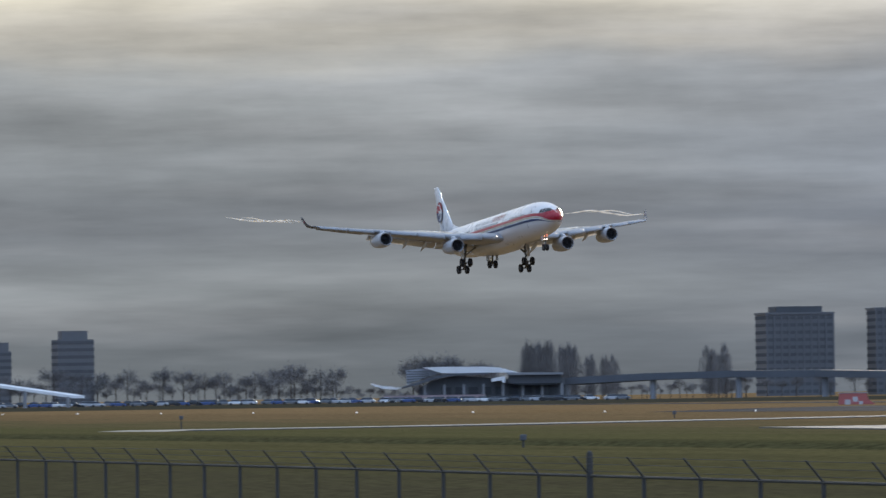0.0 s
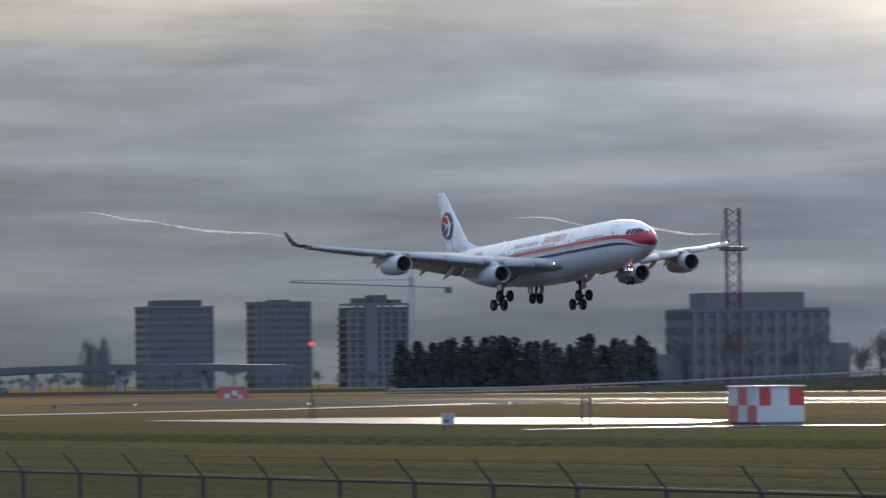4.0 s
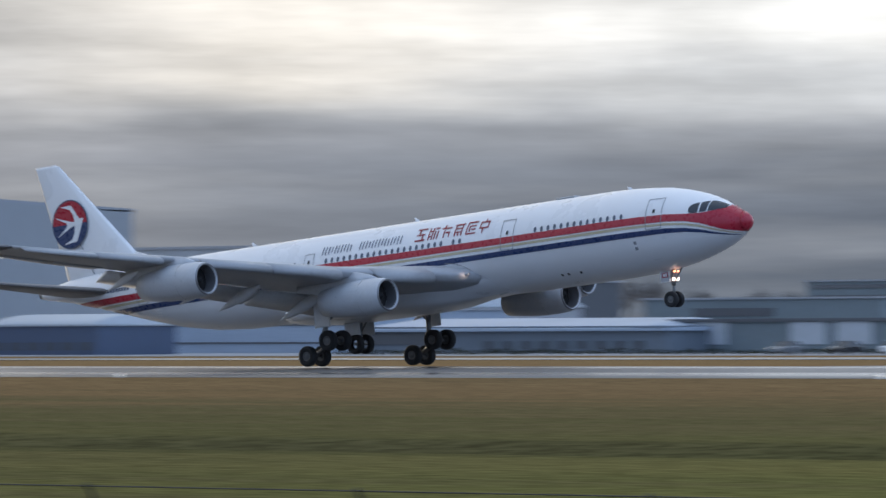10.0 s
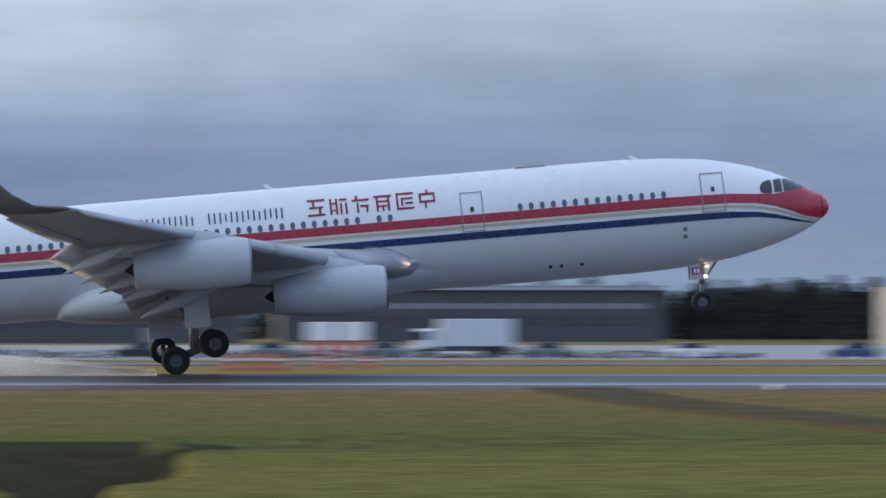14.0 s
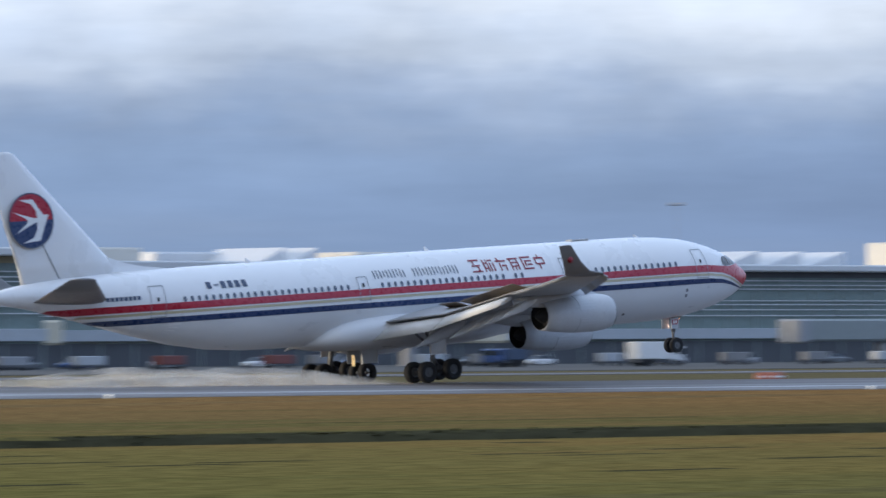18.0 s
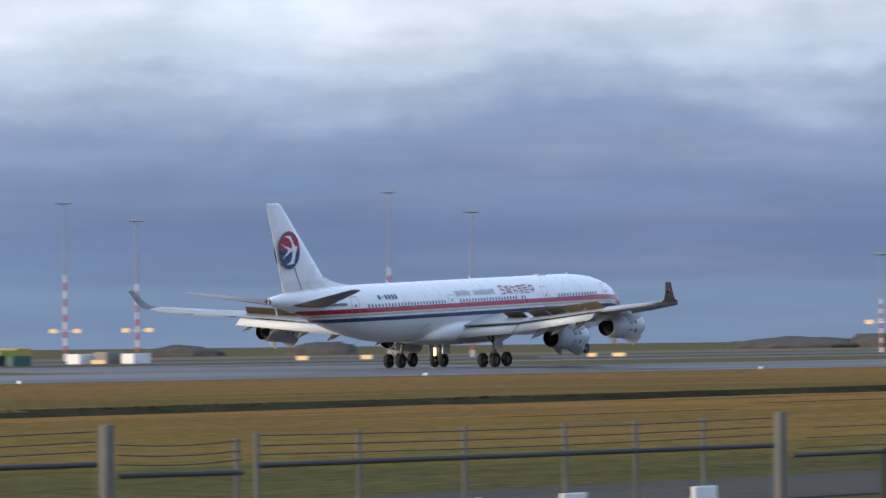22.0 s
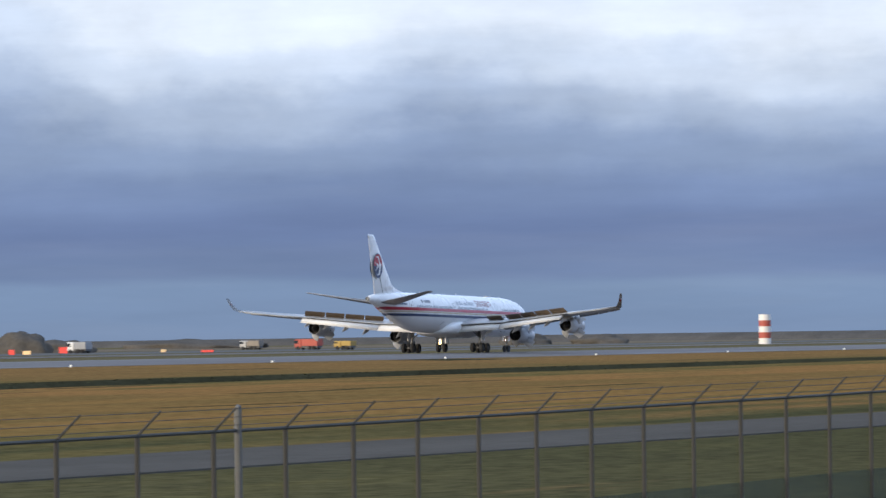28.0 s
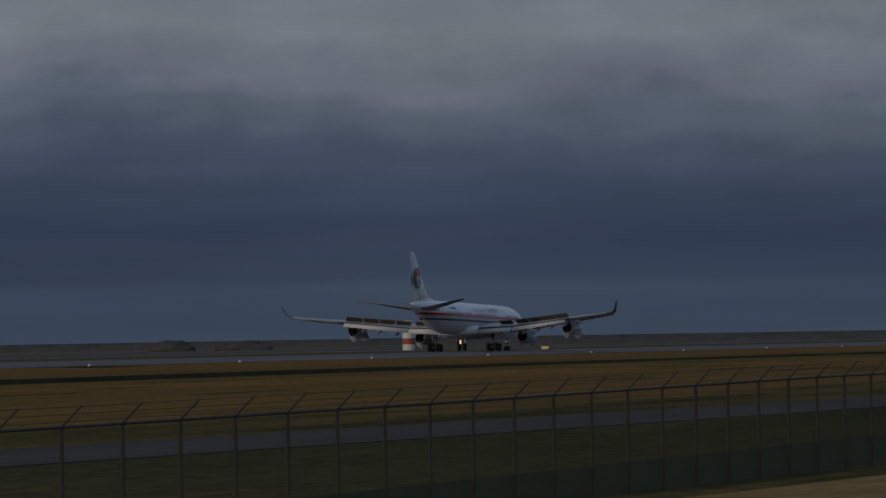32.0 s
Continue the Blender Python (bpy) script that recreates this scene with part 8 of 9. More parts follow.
def build_guideway():
    g = tagged(new("rail_viaduct"), "grey concrete rail viaduct on piers beyond the station", "viaduct")
    pts = []
    for b, r, z in ((-71.4, 1705, 4.4), (-70.6, 1700, 5.4), (-69.8, 1690, 5.8), (-69.0, 1680, 5.6), (-68.3, 1660, 5.0)):
        x, y = polar(b, r)
        pts.append(Vector((x, y, z)))
    for p, q in zip(pts, pts[1:]):
        bm = bmesh.new()
        loft(bm, [[c + Vector(v) for v in ((0, 0, 0), (0, 0, 1.9), (0, 7, 1.9), (0, 7, 0))] for c in (p, q)])
        part("deck", bm, VIADUCT, g)
        bm = bmesh.new()
        tube(bm, (p.x, p.y + 3, 0.0), (p.x, p.y + 3, p.z), 0.9, 0.9, 8)
        part("pier", bm, CONCRETE, g)
    g2 = tagged(new("footbridge"), "pale sloping footbridge with a thin handrail", "footbridge")
    (x0, y0), (x1, y1) = polar(-76.9, 1600), polar(-75.9, 1600)
    bm = bmesh.new()
    loft(bm, [[Vector((x, y, z)) + Vector(v) for v in ((0, 0, 0), (0, 0, 0.7), (0, 3, 0.7), (0, 3, 0))] for x, y, z in ((x0, y0, 6.9), (x1, y1, 2.6))])
    part("deck", bm, SIGNAL_WHITE, g2)
    for f in (0.1, 0.5, 0.9):
        bm = bmesh.new()
        x, y, z = x0 + (x1 - x0) * f, y0 + (y1 - y0) * f, 6.9 - 4.3 * f
        tube(bm, (x, y + 1.5, -0.2), (x, y + 1.5, z), 0.5, 0.5, 8)
        part("pier", bm, CONCRETE, g2)


build_guideway()

# ---------------- vehicles ----------------
CAR_PAINTS = [material("car_%s" % n, c, 0.25, vary=0.05, coat=0.5) for n, c in (("white", (0.75, 0.75, 0.75)), ("silver", (0.42, 0.43, 0.45)), ("black", (0.02, 0.02, 0.022)), ("red", (0.40, 0.03, 0.03)), ("blue", (0.05, 0.09, 0.22)), ("grey", (0.16, 0.17, 0.18)))]


def car(x, y, z, turn, paint, label):
    c = tagged(new("car"), label, "car", "parked cars")
    c.matrix_basis = pose(x, y, z, 0, 0, turn)
    bm = bmesh.new()
    rings = []
    for s, top, low, w in ((-2.2, 0.75, 0.35, 0.75), (-2.05, 0.92, 0.25, 0.86), (-0.9, 0.95, 0.22, 0.9), (0.9, 0.93, 0.22, 0.9), (2.0, 0.78, 0.25, 0.84), (2.2, 0.60, 0.35, 0.72)):
        rings.append([Vector((s, -w, low)), Vector((s, -w, top - 0.12)), Vector((s, -w + 0.1, top)), Vector((s, w - 0.1, top)), Vector((s, w, top - 0.12)), Vector((s, w, low))])
    loft(bm, rings)
    part("body", bm, paint, c)
    bm = bmesh.new()
    loft(bm, [[Vector((s, -w, 0.92)), Vector((s2, -w * 0.82, 1.42)), Vector((s2, w * 0.82, 1.42)), Vector((s, w, 0.92))] for s, s2, w in ((-1.7, -1.2, 0.82), (1.1, 0.45, 0.82))])
    part("cabin", bm, GLASS_DARK, c)
    bm = bmesh.new()
    box(bm, -1.2, 0.45, -0.68, 0.68, 1.425, 1.46)
    part("roof", bm, paint, c)
    bm = bmesh.new()
    lathe(bm, [(-0.1, 0.02), (-0.1, 0.32), (0.1, 0.32), (0.1, 0.02)], 10, "Y")
    first = part("wheel", bm, TYRE, c, at=Matrix.Translation((-1.35, -0.85, 0.32)))
    for p in ((-1.35, 0.85, 0.32), (1.35, -0.85, 0.32), (1.35, 0.85, 0.32)):
        same("wheel", first, c, Matrix.Translation(p))
    return c


def truck(x, y, z, turn, length, height, mat, cab, label, category="truck"):
    c = tagged(new(category.replace(" ", "_")), label, category)
    c.matrix_basis = pose(x, y, z, 0, 0, turn)
    bm = bmesh.new()
    box(bm, -length / 2, length / 2 - 2.2, -1.2, 1.2, 0.95, height, 0.06)
    part("box", bm, mat, c)
    bm = bmesh.new()
    box(bm, length / 2 - 2.05, length / 2, -1.15, 1.15, 0.6, min(height, 2.6), 0.15)
    cb = part("cab", bm, cab, c)
    bm = bmesh.new()
    box(bm, length / 2 - 1.2, length / 2 + 0.02, -1.17, 1.17, 1.5, min(height, 2.6) - 0.25, 0.05)
    part("cab_glass", bm, GLASS_DARK, cb)
    bm = bmesh.new()
    box(bm, -length / 2 + 0.1, length / 2 - 0.2, -0.9, 0.9, 0.5, 0.94)
    part("chassis", bm, PANEL_DARK, c)
    bm = bmesh.new()
    lathe(bm, [(-0.15, 0.05), (-0.15, 0.48), (0.15, 0.48), (0.15, 0.05)], 12, "Y")
    first = None
    for px in (-length / 2 + 1.2, -length / 2 + 2.4, length / 2 - 1.1):
        for py in (-1.05, 1.05):
            if first is None:
                first = part("wheel", bm, TYRE, c, at=Matrix.Translation((px, py, 0.48)))
            else:
                same("wheel", first, c, Matrix.Translation((px, py, 0.48)))
    return c


DULL_YELLOW = material("weathered_yellow_paint", (0.40, 0.27, 0.07), 0.6, vary=0.15)
rnd = random.Random(21)
proto = {}
words = ["white", "silver", "black", "red", "blue", "grey"]


def park(b, reach, z, turn):
    k = rnd.choice((0, 1, 1, 2, 2, 4, 5, 5))
    x, y = polar(b, reach)
    if k not in proto:
        proto[k] = car(x, y, z, turn, CAR_PAINTS[k], "%s car standing in a car park" % words[k])
    else:
        copy_thing(proto[k], pose(x, y, z, 0, 0, turn))


for row in range(2):
    for i in range(62):
        if rnd.random() < 0.82:
            park(-76.9 + 6.2 * (i + rnd.uniform(0, 0.4)) / 62, 1625 + 38 * row, 0.20, rnd.choice((70, 75, 250)) + rnd.uniform(-4, 4))
for i in range(46):
    park(-38.0 + 26.0 * (i + rnd.uniform(0, 0.5)) / 46, 585 / math.cos(radians(-38.0 + 26.0 * i / 46)) * 0.905, -0.41, rnd.choice((88, 92, 272)))
for i in range(56):
    b = -36.6 + 11.5 * (i + rnd.uniform(0, 0.6)) / 56
    park(b, (552 if i % 2 else 564) / math.cos(radians(b)), -0.41, rnd.choice((60, 88, 30, 272)))
for i in range(18):
    park(-7 + 24.0 * (i + rnd.uniform(0, 0.6)) / 18, 530, -0.41, rnd.choice((2, 178)))
for i in range(16):
    park(33 + 14.0 * (i + rnd.uniform(0, 0.6)) / 16, 640 / math.cos(radians(33 + 14.0 * i / 16)), -0.41, rnd.choice((2, 178)))

for b, r, turn, ln, ht, m, cab, label in (
        (3.25, 572, 180, 9.0, 3.5, PANEL_WHITE, CAR_PAINTS[0], "white box lorry on the far service road"),
        (-12.6, 585, 0, 8.0, 2.8, PANEL_GREY, CAR_PAINTS[0], "white box lorry beside the depot"),
        (-28.85, 615, 0, 9.5, 2.7, EAVE_PALE, CAR_PAINTS[1], "pale box lorry by the freight terminal"),
        (-30.4, 625, 180, 6.5, 2.6, PANEL_GREY, CAR_PAINTS[1], "grey box lorry by the freight terminal"),
        (-36.0, 670, 0, 7.5, 2.5, EAVE_PALE, CAR_PAINTS[1], "pale van-bodied lorry by the workshop"),
        (-33.4, 655, 0, 7.0, 2.5, PANEL_GREY, CAR_PAINTS[3], "grey lorry with a red cab by the freight hall"),
        (-22.0, 590, 0, 8.0, 3.2, PANEL_WHITE, CAR_PAINTS[1], "pale box lorry beside the depot"),
        (66.15, 1420, 70, 6.0, 2.6, PANEL_GREY, CAR_PAINTS[0], "grey works lorry beside the taxiway"),
        (67.75, 1600, 80, 6.0, 2.4, PANEL_TAN, CAR_PAINTS[1], "tan works lorry beside the taxiway"),
        (68.28, 1500, 75, 7.0, 2.6, MAST_SIGNAL, MAST_SIGNAL, "red works lorry beside the taxiway"),
        (68.62, 1450, 75, 5.0, 2.1, DULL_YELLOW, DULL_YELLOW, "yellow works machine beside the taxiway"),
        (54.3, 930, 60, 9.0, 2.6, DULL_YELLOW, CAR_PAINTS[5], "yellow tanker lorry on the apron"),
        (52.4, 860, 40, 7.0, 2.8, PANEL_WHITE, CAR_PAINTS[0], "white catering lorry on the apron"),
        (42.0, 800, 0, 8.0, 3.2, SIGNAL_WHITE, CAR_PAINTS[0], "white catering lorry on the apron"),
        (40.6, 790, 180, 6.0, 2.4, PANEL_BLUE, CAR_PAINTS[4], "blue baggage lorry on the apron")):
    x, y = polar(b, r)
    truck(x, y, -0.41 if 520 < y < 900 else ground_z(x, y), turn, ln, ht, m, cab, label, "lorry")


# ---------------- markers, lamps, barriers ----------------
def lit_sign(b, r, w, h, m, label):
    x, y = polar(b, r)
    s = tagged(new("taxiway_sign"), label, "sign", "taxiway signs")
    s.matrix_basis = pose(x, y, ground_z(x, y), 0, 0, -b)
    bm = bmesh.new()
    box(bm, -w / 2, w / 2, -0.12, 0.12, 0.25, h, 0.03)
    part("panel", bm, m, s)
    for k in (-1, 1):
        bm = bmesh.new()
        tube(bm, (k * w * 0.35, 0, 0), (k * w * 0.35, 0, 0.25), 0.04, 0.04, 6)
        part("foot", bm, POST_DARK, s)


SIGN_RED = glowing("lit_red_sign", (0.75, 0.08, 0.06), 0.36)
SIGN_WHITE = glowing("lit_white_sign", (0.90, 0.86, 0.82), 0.4)
for b, r, w, h, m, label in ((65.52, 1270, 1.2, 1.5, SIGN_RED, "red lit sign beside the taxiway"), (65.66, 1270, 2.2, 1.2, SIGN_LIT, "amber lit sign beside the taxiway"), (66.0, 1350, 1.8, 1.9, SIGN_RED, "red round marker beside the taxiway"),
                             (66.93, 1350, 1.6, 1.0, SIGN_LIT, "amber lit sign beside the taxiway"), (67.34, 1300, 2.6, 0.8, SIGN_RED, "low red and white barrier beside the taxiway"),
                             (57.0, 980, 2.4, 1.1, SIGN_LIT, "amber lit sign beside the taxiway"), (57.6, 1000, 2.4, 1.1, SIGN_LIT, "amber lit sign beside the taxiway"), (59.7, 1000, 1.8, 1.0, SIGN_LIT, "amber lit sign beside the taxiway"),
                             (59.95, 1000, 2.6, 1.0, SIGN_LIT, "amber lit sign beside the taxiway"), (63.6, 1150, 3.4, 1.2, SIGN_LIT, "amber lit sign beside the taxiway"), (64.65, 1100, 2.4, 0.9, SIGN_LIT, "amber lit sign beside the taxiway"),
                             (73.8, 1300, 2.0, 1.0, SIGN_LIT, "amber lit sign beside the taxiway"), (30.55, 500, 1.6, 0.9, SIGN_LIT, "amber lit sign beside the taxiway"), (29.5, 500, 3.0, 0.7, SIGN_WHITE, "low white lit sign beside the taxiway"), (31.05, 500, 1.4, 0.9, SIGN_WHITE, "low white lit sign beside the taxiway"), (30.8, 500, 3.4, 0.9, SIGN_RED, "red lit sign beside the taxiway"), (32.05, 505, 1.6, 1.0, SIGN_LIT, "amber lit sign beside the taxiway"),
                             (28.9, 500, 2.4, 0.8, SIGN_RED, "red lit sign beside the taxiway"), (55.1, 900, 2.6, 1.0, SIGN_LIT, "amber lit sign beside the taxiway"), (53.6, 880, 2.0, 1.0, SIGN_LIT, "amber lit sign beside the taxiway")):
    lit_sign(b, r, w * (0.75 if m is SIGN_LIT else 1.0), 0.85 * h, m, label)


def field_marker(b, r, h, label, head=0.5):
    x, y = polar(b, r)
    s = tagged(new("field_marker"), label, "marker", "field markers")
    s.matrix_basis = pose(x, y, ground_z(x, y), 0, 0, -b)
    bm = bmesh.new()
    tube(bm, (0, 0, 0), (0, 0, h), 0.08, 0.06, 6)
    part("post", bm, POST_DARK, s)
    bm = bmesh.new()
    box(bm, -head, head, -0.2, 0.2, h - 0.1, h + head * 1.4, 0.05)
    part("head", bm, PANEL_DARK, s)


for b, r, h in ((-70.31, 740, 0.55), (-71.72, 406, 0.55), (-61.7, 620, 1.7), (-62.9, 700, 1.5), (-74.9, 700, 1.2), (-57.0, 560, 1.4)):
    field_marker(b, r, h, "dark field instrument on a thin post in the grass", 0.22)


def lamp_mast(b, r, high):
    """A slim pole with a red lamp, on a stout lattice foot."""
    x, y = polar(b, r)
    s = tagged(new("obstacle_lamp_mast"), "slim grey mast with a red lamp and a rusty foot", "mast")
    s.matrix_basis = pose(x, y, ground_z(x, y), 0, 0, -b)
    bm = bmesh.new()
    for dx in (-0.28, 0.28):
        tube(bm, (dx, 0, 0), (dx * 0.5, 0, 1.9), 0.06, 0.05, 6)
    for k in range(4):
        tube(bm, (-0.27 + 0.03 * k, 0, 0.1 + 0.45 * k), (0.25 - 0.03 * k, 0, 0.5 + 0.45 * k), 0.035, 0.035, 5)
    part("foot", bm, RUST, s, "rusty lattice foot")
    bm = bmesh.new()
    tube(bm, (0, 0, 1.8), (0, 0, high), 0.055, 0.035, 6)
    tube(bm, (0.18, 0, 3.6), (0.18, 0, high - 0.1), 0.03, 0.03, 6)
    part("pole", bm, POST_DARK, s)
    for dx in (-0.08, 0.2):
        bm = bmesh.new()
        lathe(bm, [(high, 0.03), (high, 0.13), (high + 0.26, 0.13), (high + 0.32, 0.03)], 10, "Z", (dx, 0, 0))
        part("lens", bm, RED_LENS, s, "lit red lamp")


RUST = material("rusty_red_steel", (0.16, 0.075, 0.055), 0.8, vary=0.25, grain=2)
RED_LENS = glowing("red_lamp_lens", (1.0, 0.10, 0.07), 0.6)
lamp_mast(-67.91, 554, 6.75)


def goal_post(b, r, w, h):
    x, y = polar(b, r)
    s = tagged(new("marker_stand"), "two-legged weathered marker stand in the grass", "marker", "field markers")
    s.matrix_basis = pose(x, y, ground_z(x, y), 0, 0, -b)
    for k in (-1, 1):
        bm = bmesh.new()
        tube(bm, (k * w / 2, 0, 0), (k * w / 2, 0, h), 0.09, 0.08, 6)
        part("leg", bm, RUST, s)
    for z in (0.35, h * 0.55, h - 0.06):
        bm = bmesh.new()
        box(bm, -w / 2, w / 2, -0.05, 0.05, z, z + 0.14)
        part("crossbar", bm, CONCRETE, s)


goal_post(-65.36, 453, 0.62, 2.1)
x, y = polar(-66.645, 442)
cabinet = tagged(new("instrument_cabinet"), "pale grey instrument cabinet on two short legs", "cabinet")
cabinet.matrix_basis = pose(x, y, ground_z(x, y), 0, 0, 66.645)
bm = bmesh.new()
box(bm, -0.45, 0.45, -0.25, 0.25, 0.28, 1.16, 0.03)
part("body", bm, PANEL_GREY, cabinet)
bm = bmesh.new()
box(bm, -0.30, 0.12, -0.27, -0.25, 0.52, 0.72)
part("nameplate", bm, PANEL_DARK, cabinet)
for k in (-1, 1):
    bm = bmesh.new()
    box(bm, k * 0.25 - 0.05, k * 0.25 + 0.05, -0.1, 0.1, 0, 0.28)
    part("leg", bm, POST_DARK, cabinet)

# runway edge lamps
bm = bmesh.new()
lathe(bm, [(0.0, 0.16), (0.05, 0.16), (0.08, 0.10), (0.12, 0.10)], 10, "Z")
lamp_ob = tagged(new("edge_lamp"), "small white runway edge lamp in the verge", "lamp", "runway edge lamps")
base = part("base", bm, SIGNAL_WHITE, lamp_ob)
bm = bmesh.new()
lathe(bm, [(0.12, 0.11), (0.22, 0.10), (0.25, 0.02)], 10, "Z")
part("lens", bm, LAMP_LENS, lamp_ob)
lamp_ob.matrix_basis = Matrix.Translation((-1470, 279.6, -0.47))
for i in range(1, 50):
    copy_thing(lamp_ob, Matrix.Translation((-1470 + 60 * i, 279.6, -0.47)))

# orange barriers by the works
for i, (b, r, m, hgt) in enumerate(((1.10, 400, ORANGE, 1.1), (1.32, 400, ORANGE, 1.15), (1.52, 400, ORANGE, 1.1), (2.0, 420, ORANGE, 0.9), (2.35, 420, ORANGE, 0.9), (43.0, 430, ORANGE, 0.9), (43.12, 430, ORANGE, 0.9))):
    x, y = polar(b, r)
    o = tagged(new("barrier"), "orange plastic works barrier on the verge", "barrier", "works barriers")
    o.location = (x, y, ground_z(x, y))
    bm = bmesh.new()
    rings = [[Vector((sx, -0.35 * k, z)) for sx in (-0.6, 0.6)] + [Vector((sx, 0.35 * k, z)) for sx in (0.6, -0.6)] for z, k in ((0, 1.0), (0.25, 1.0), (0.45, 0.5), (hgt, 0.35))]
    loft(bm, rings)
    part("body", bm, m, o)
    bm = bmesh.new()
    box(bm, -0.55, 0.55, -0.24, -0.20, hgt * 0.6, hgt * 0.75)
    part("band", bm, SIGNAL_WHITE, o)
for b in (1.92, 2.22):
    x, y = polar(b, 560)
    o = tagged(new("warning_board"), "red and white warning board on legs", "board", "warning boards")
    o.matrix_basis = pose(x, y, -0.41, 0, 0, -b)
    bm = bmesh.new()
    box(bm, -1.3, 1.3, -0.2, 0.2, 1.5, 3.2, 0.05)
    part("panel", bm, SIGNAL_WHITE, o)
    for k in (-1, 1):
        bm = bmesh.new()
        box(bm, k * 0.7 - 0.3, k * 0.7 + 0.3, -0.25, 0.25, 0, 1.49)
        part("leg", bm, SIGNAL_RED, o)


# container-like boxes on the west apron
LIME = material("faded_lime_paint", (0.36, 0.36, 0.06), 0.6, vary=0.15, grain=0.5)
DEEP_GREEN = material("deep_green_paint", (0.045, 0.12, 0.085), 0.6, vary=0.15, grain=0.5)


def container(b, r, m, z, high, words):
    x, y = polar(b, r)
    ob = tagged(new("freight_container"), "%s freight container standing on the apron" % words, "container", "freight containers")
    ob.matrix_basis = pose(x, y, z, 0, 0, 2)
    bm = bmesh.new()
    box(bm, -2.4, 2.4, -1.2, 1.2, 0, high, 0.05)
    body = part("body", bm, m, ob)
    for k in range(9):
        bm = bmesh.new()
        box(bm, -2.25 + k * 0.52, -2.05 + k * 0.52, -1.24, -1.19, 0.1, high - 0.1)
        part("rib", bm, m, body)
    bm = bmesh.new()
    box(bm, 2.38, 2.45, -1.05, 1.05, 0.1, high - 0.1, 0.02)
    part("door", bm, PANEL_GREY, ob)


for k in range(8):
    b = 53.25 + 0.155 * k
    container(b, 905, DEEP_GREEN if k % 3 else PANEL_BLUE, -0.42, 1.5, "deep green" if k % 3 else "blue")
    if 0 < k < 7:
        container(b + 0.03, 905, LIME if k != 4 else YELLOW, 1.09, 0.85, "lime" if k != 4 else "yellow")
# boxes added in place of small aircraft and tails
for k, (b, m, words) in enumerate(((54.95, SIGNAL_WHITE, "white"), (55.2, PANEL_TAN, "tan"), (55.45, SIGNAL_WHITE, "white"))):
    container(b, 960, m, -0.42, 1.6 + 0.3 * (k % 2), words)
# baggage carts before the terminal
rnd = random.Random(33)
carts = {}
for k in range(18):
    b = 33.6 + 13.2 * (k + rnd.uniform(0, 0.9)) / 18
    x, y = polar(b, 612 / math.cos(radians(b)))
    m, words = rnd.choice(((DULL_WHITE, "white"), (DULL_WHITE, "white"), (CONCRETE, "tan"), (MAST_RED, "red"), (PANEL_GREY, "grey")))
    at = pose(x, y, -0.41, 0, 0, rnd.uniform(-8, 8))
    if words in carts:
        copy_thing(carts[words], at)
        continue
    ob = tagged(new("baggage_cart"), "%s covered baggage cart before the terminal" % words, "cart", "baggage carts")
    ob.matrix_basis = at
    bm = bmesh.new()
    box(bm, -2.2, 2.2, -0.8, 0.8, 0.42, 0.60, 0.03)
    part("bed", bm, PANEL_DARK, ob)
    bm = bmesh.new()
    box(bm, -2.1, 2.1, -0.78, 0.78, 0.62, 1.75, 0.08)
    part("cover", bm, m, ob)
    bm = bmesh.new()
    lathe(bm, [(-0.09, 0.02), (-0.09, 0.24), (0.09, 0.24), (0.09, 0.02)], 10, "Y")
    first = part("wheel", bm, TYRE, ob, at=Matrix.Translation((-1.6, -0.7, 0.24)))
    for p in ((-1.6, 0.7, 0.24), (1.6, -0.7, 0.24), (1.6, 0.7, 0.24)):
        same("wheel", first, ob, Matrix.Translation(p))
    carts[words] = ob
# low houses beyond the field
for k, (b, w, top, m, words) in enumerate(((48.75, 18, 5.2, PANEL_TAN, "tan"), (49.05, 14, 4.4, PANEL_CREAM, "cream"), (49.42, 22, 5.8, MAST_RED, "red-brown"), (49.85, 16, 4.6, PANEL_TAN, "tan"), (50.2, 20, 6.4, PANEL_CREAM, "cream"),
                                           (50.6, 16, 4.8, PANEL_GREY, "grey"), (52.2, 18, 5.0, PANEL_TAN, "tan"))):
    x, y = polar(b, 1450)
    hs = block("far_house", x - w / 2, x + w / 2, y, y + 14, GZ, top, m, "low %s building beyond the field" % words, roof=0.4)
    window_row(hs, -w / 2 + 1.5, w / 2 - 1.5, 1.6, 3.0, 4, 1.6, TOWER_GLASS)

# ---------------- mounds and weeds ----------------
def mound(b, r, w, h, label):
    x, y = polar(b, r)
    bm = bmesh.new()
    bmesh.ops.create_icosphere(bm, subdivisions=4, radius=1.0)
    for v in bm.verts:
        n = 1 + 0.22 * noise.noise(v.co * 2.1 + Vector((b, 0, 0))) + 0.10 * noise.noise(v.co * 6.0)
        v.co = Vector((v.co.x * w * n, v.co.y * w * 0.5 * n, max(-0.1, v.co.z) * h * n))
    # far mounds get the colour with haze mixed in
    ob = part("mound", bm, HAZY_SHORE if r > 700 else SHRUB, smooth=True)
    ob.matrix_basis = pose(x, y, GZ, 0, 0, -b)
    tagged(ob, label, "mound", "mounds")


for b, r, w, h in ((65.62, 1500, 7, 5.2), (65.95, 1520, 9, 3.2), (57.2, 1500, 9, 3.2), (61.6, 1700, 18, 3.2), (62.3, 1700, 9, 3.8), (63.9, 1700, 26, 3.0), (67.2, 1900, 22, 3.0), (70.3, 1900, 8, 3.4), (71.0, 1900, 9, 2.8), (55.9, 1500, 10, 2.6)):
    mound(b, r, w, h, "dark overgrown earth mound beyond the taxiway")

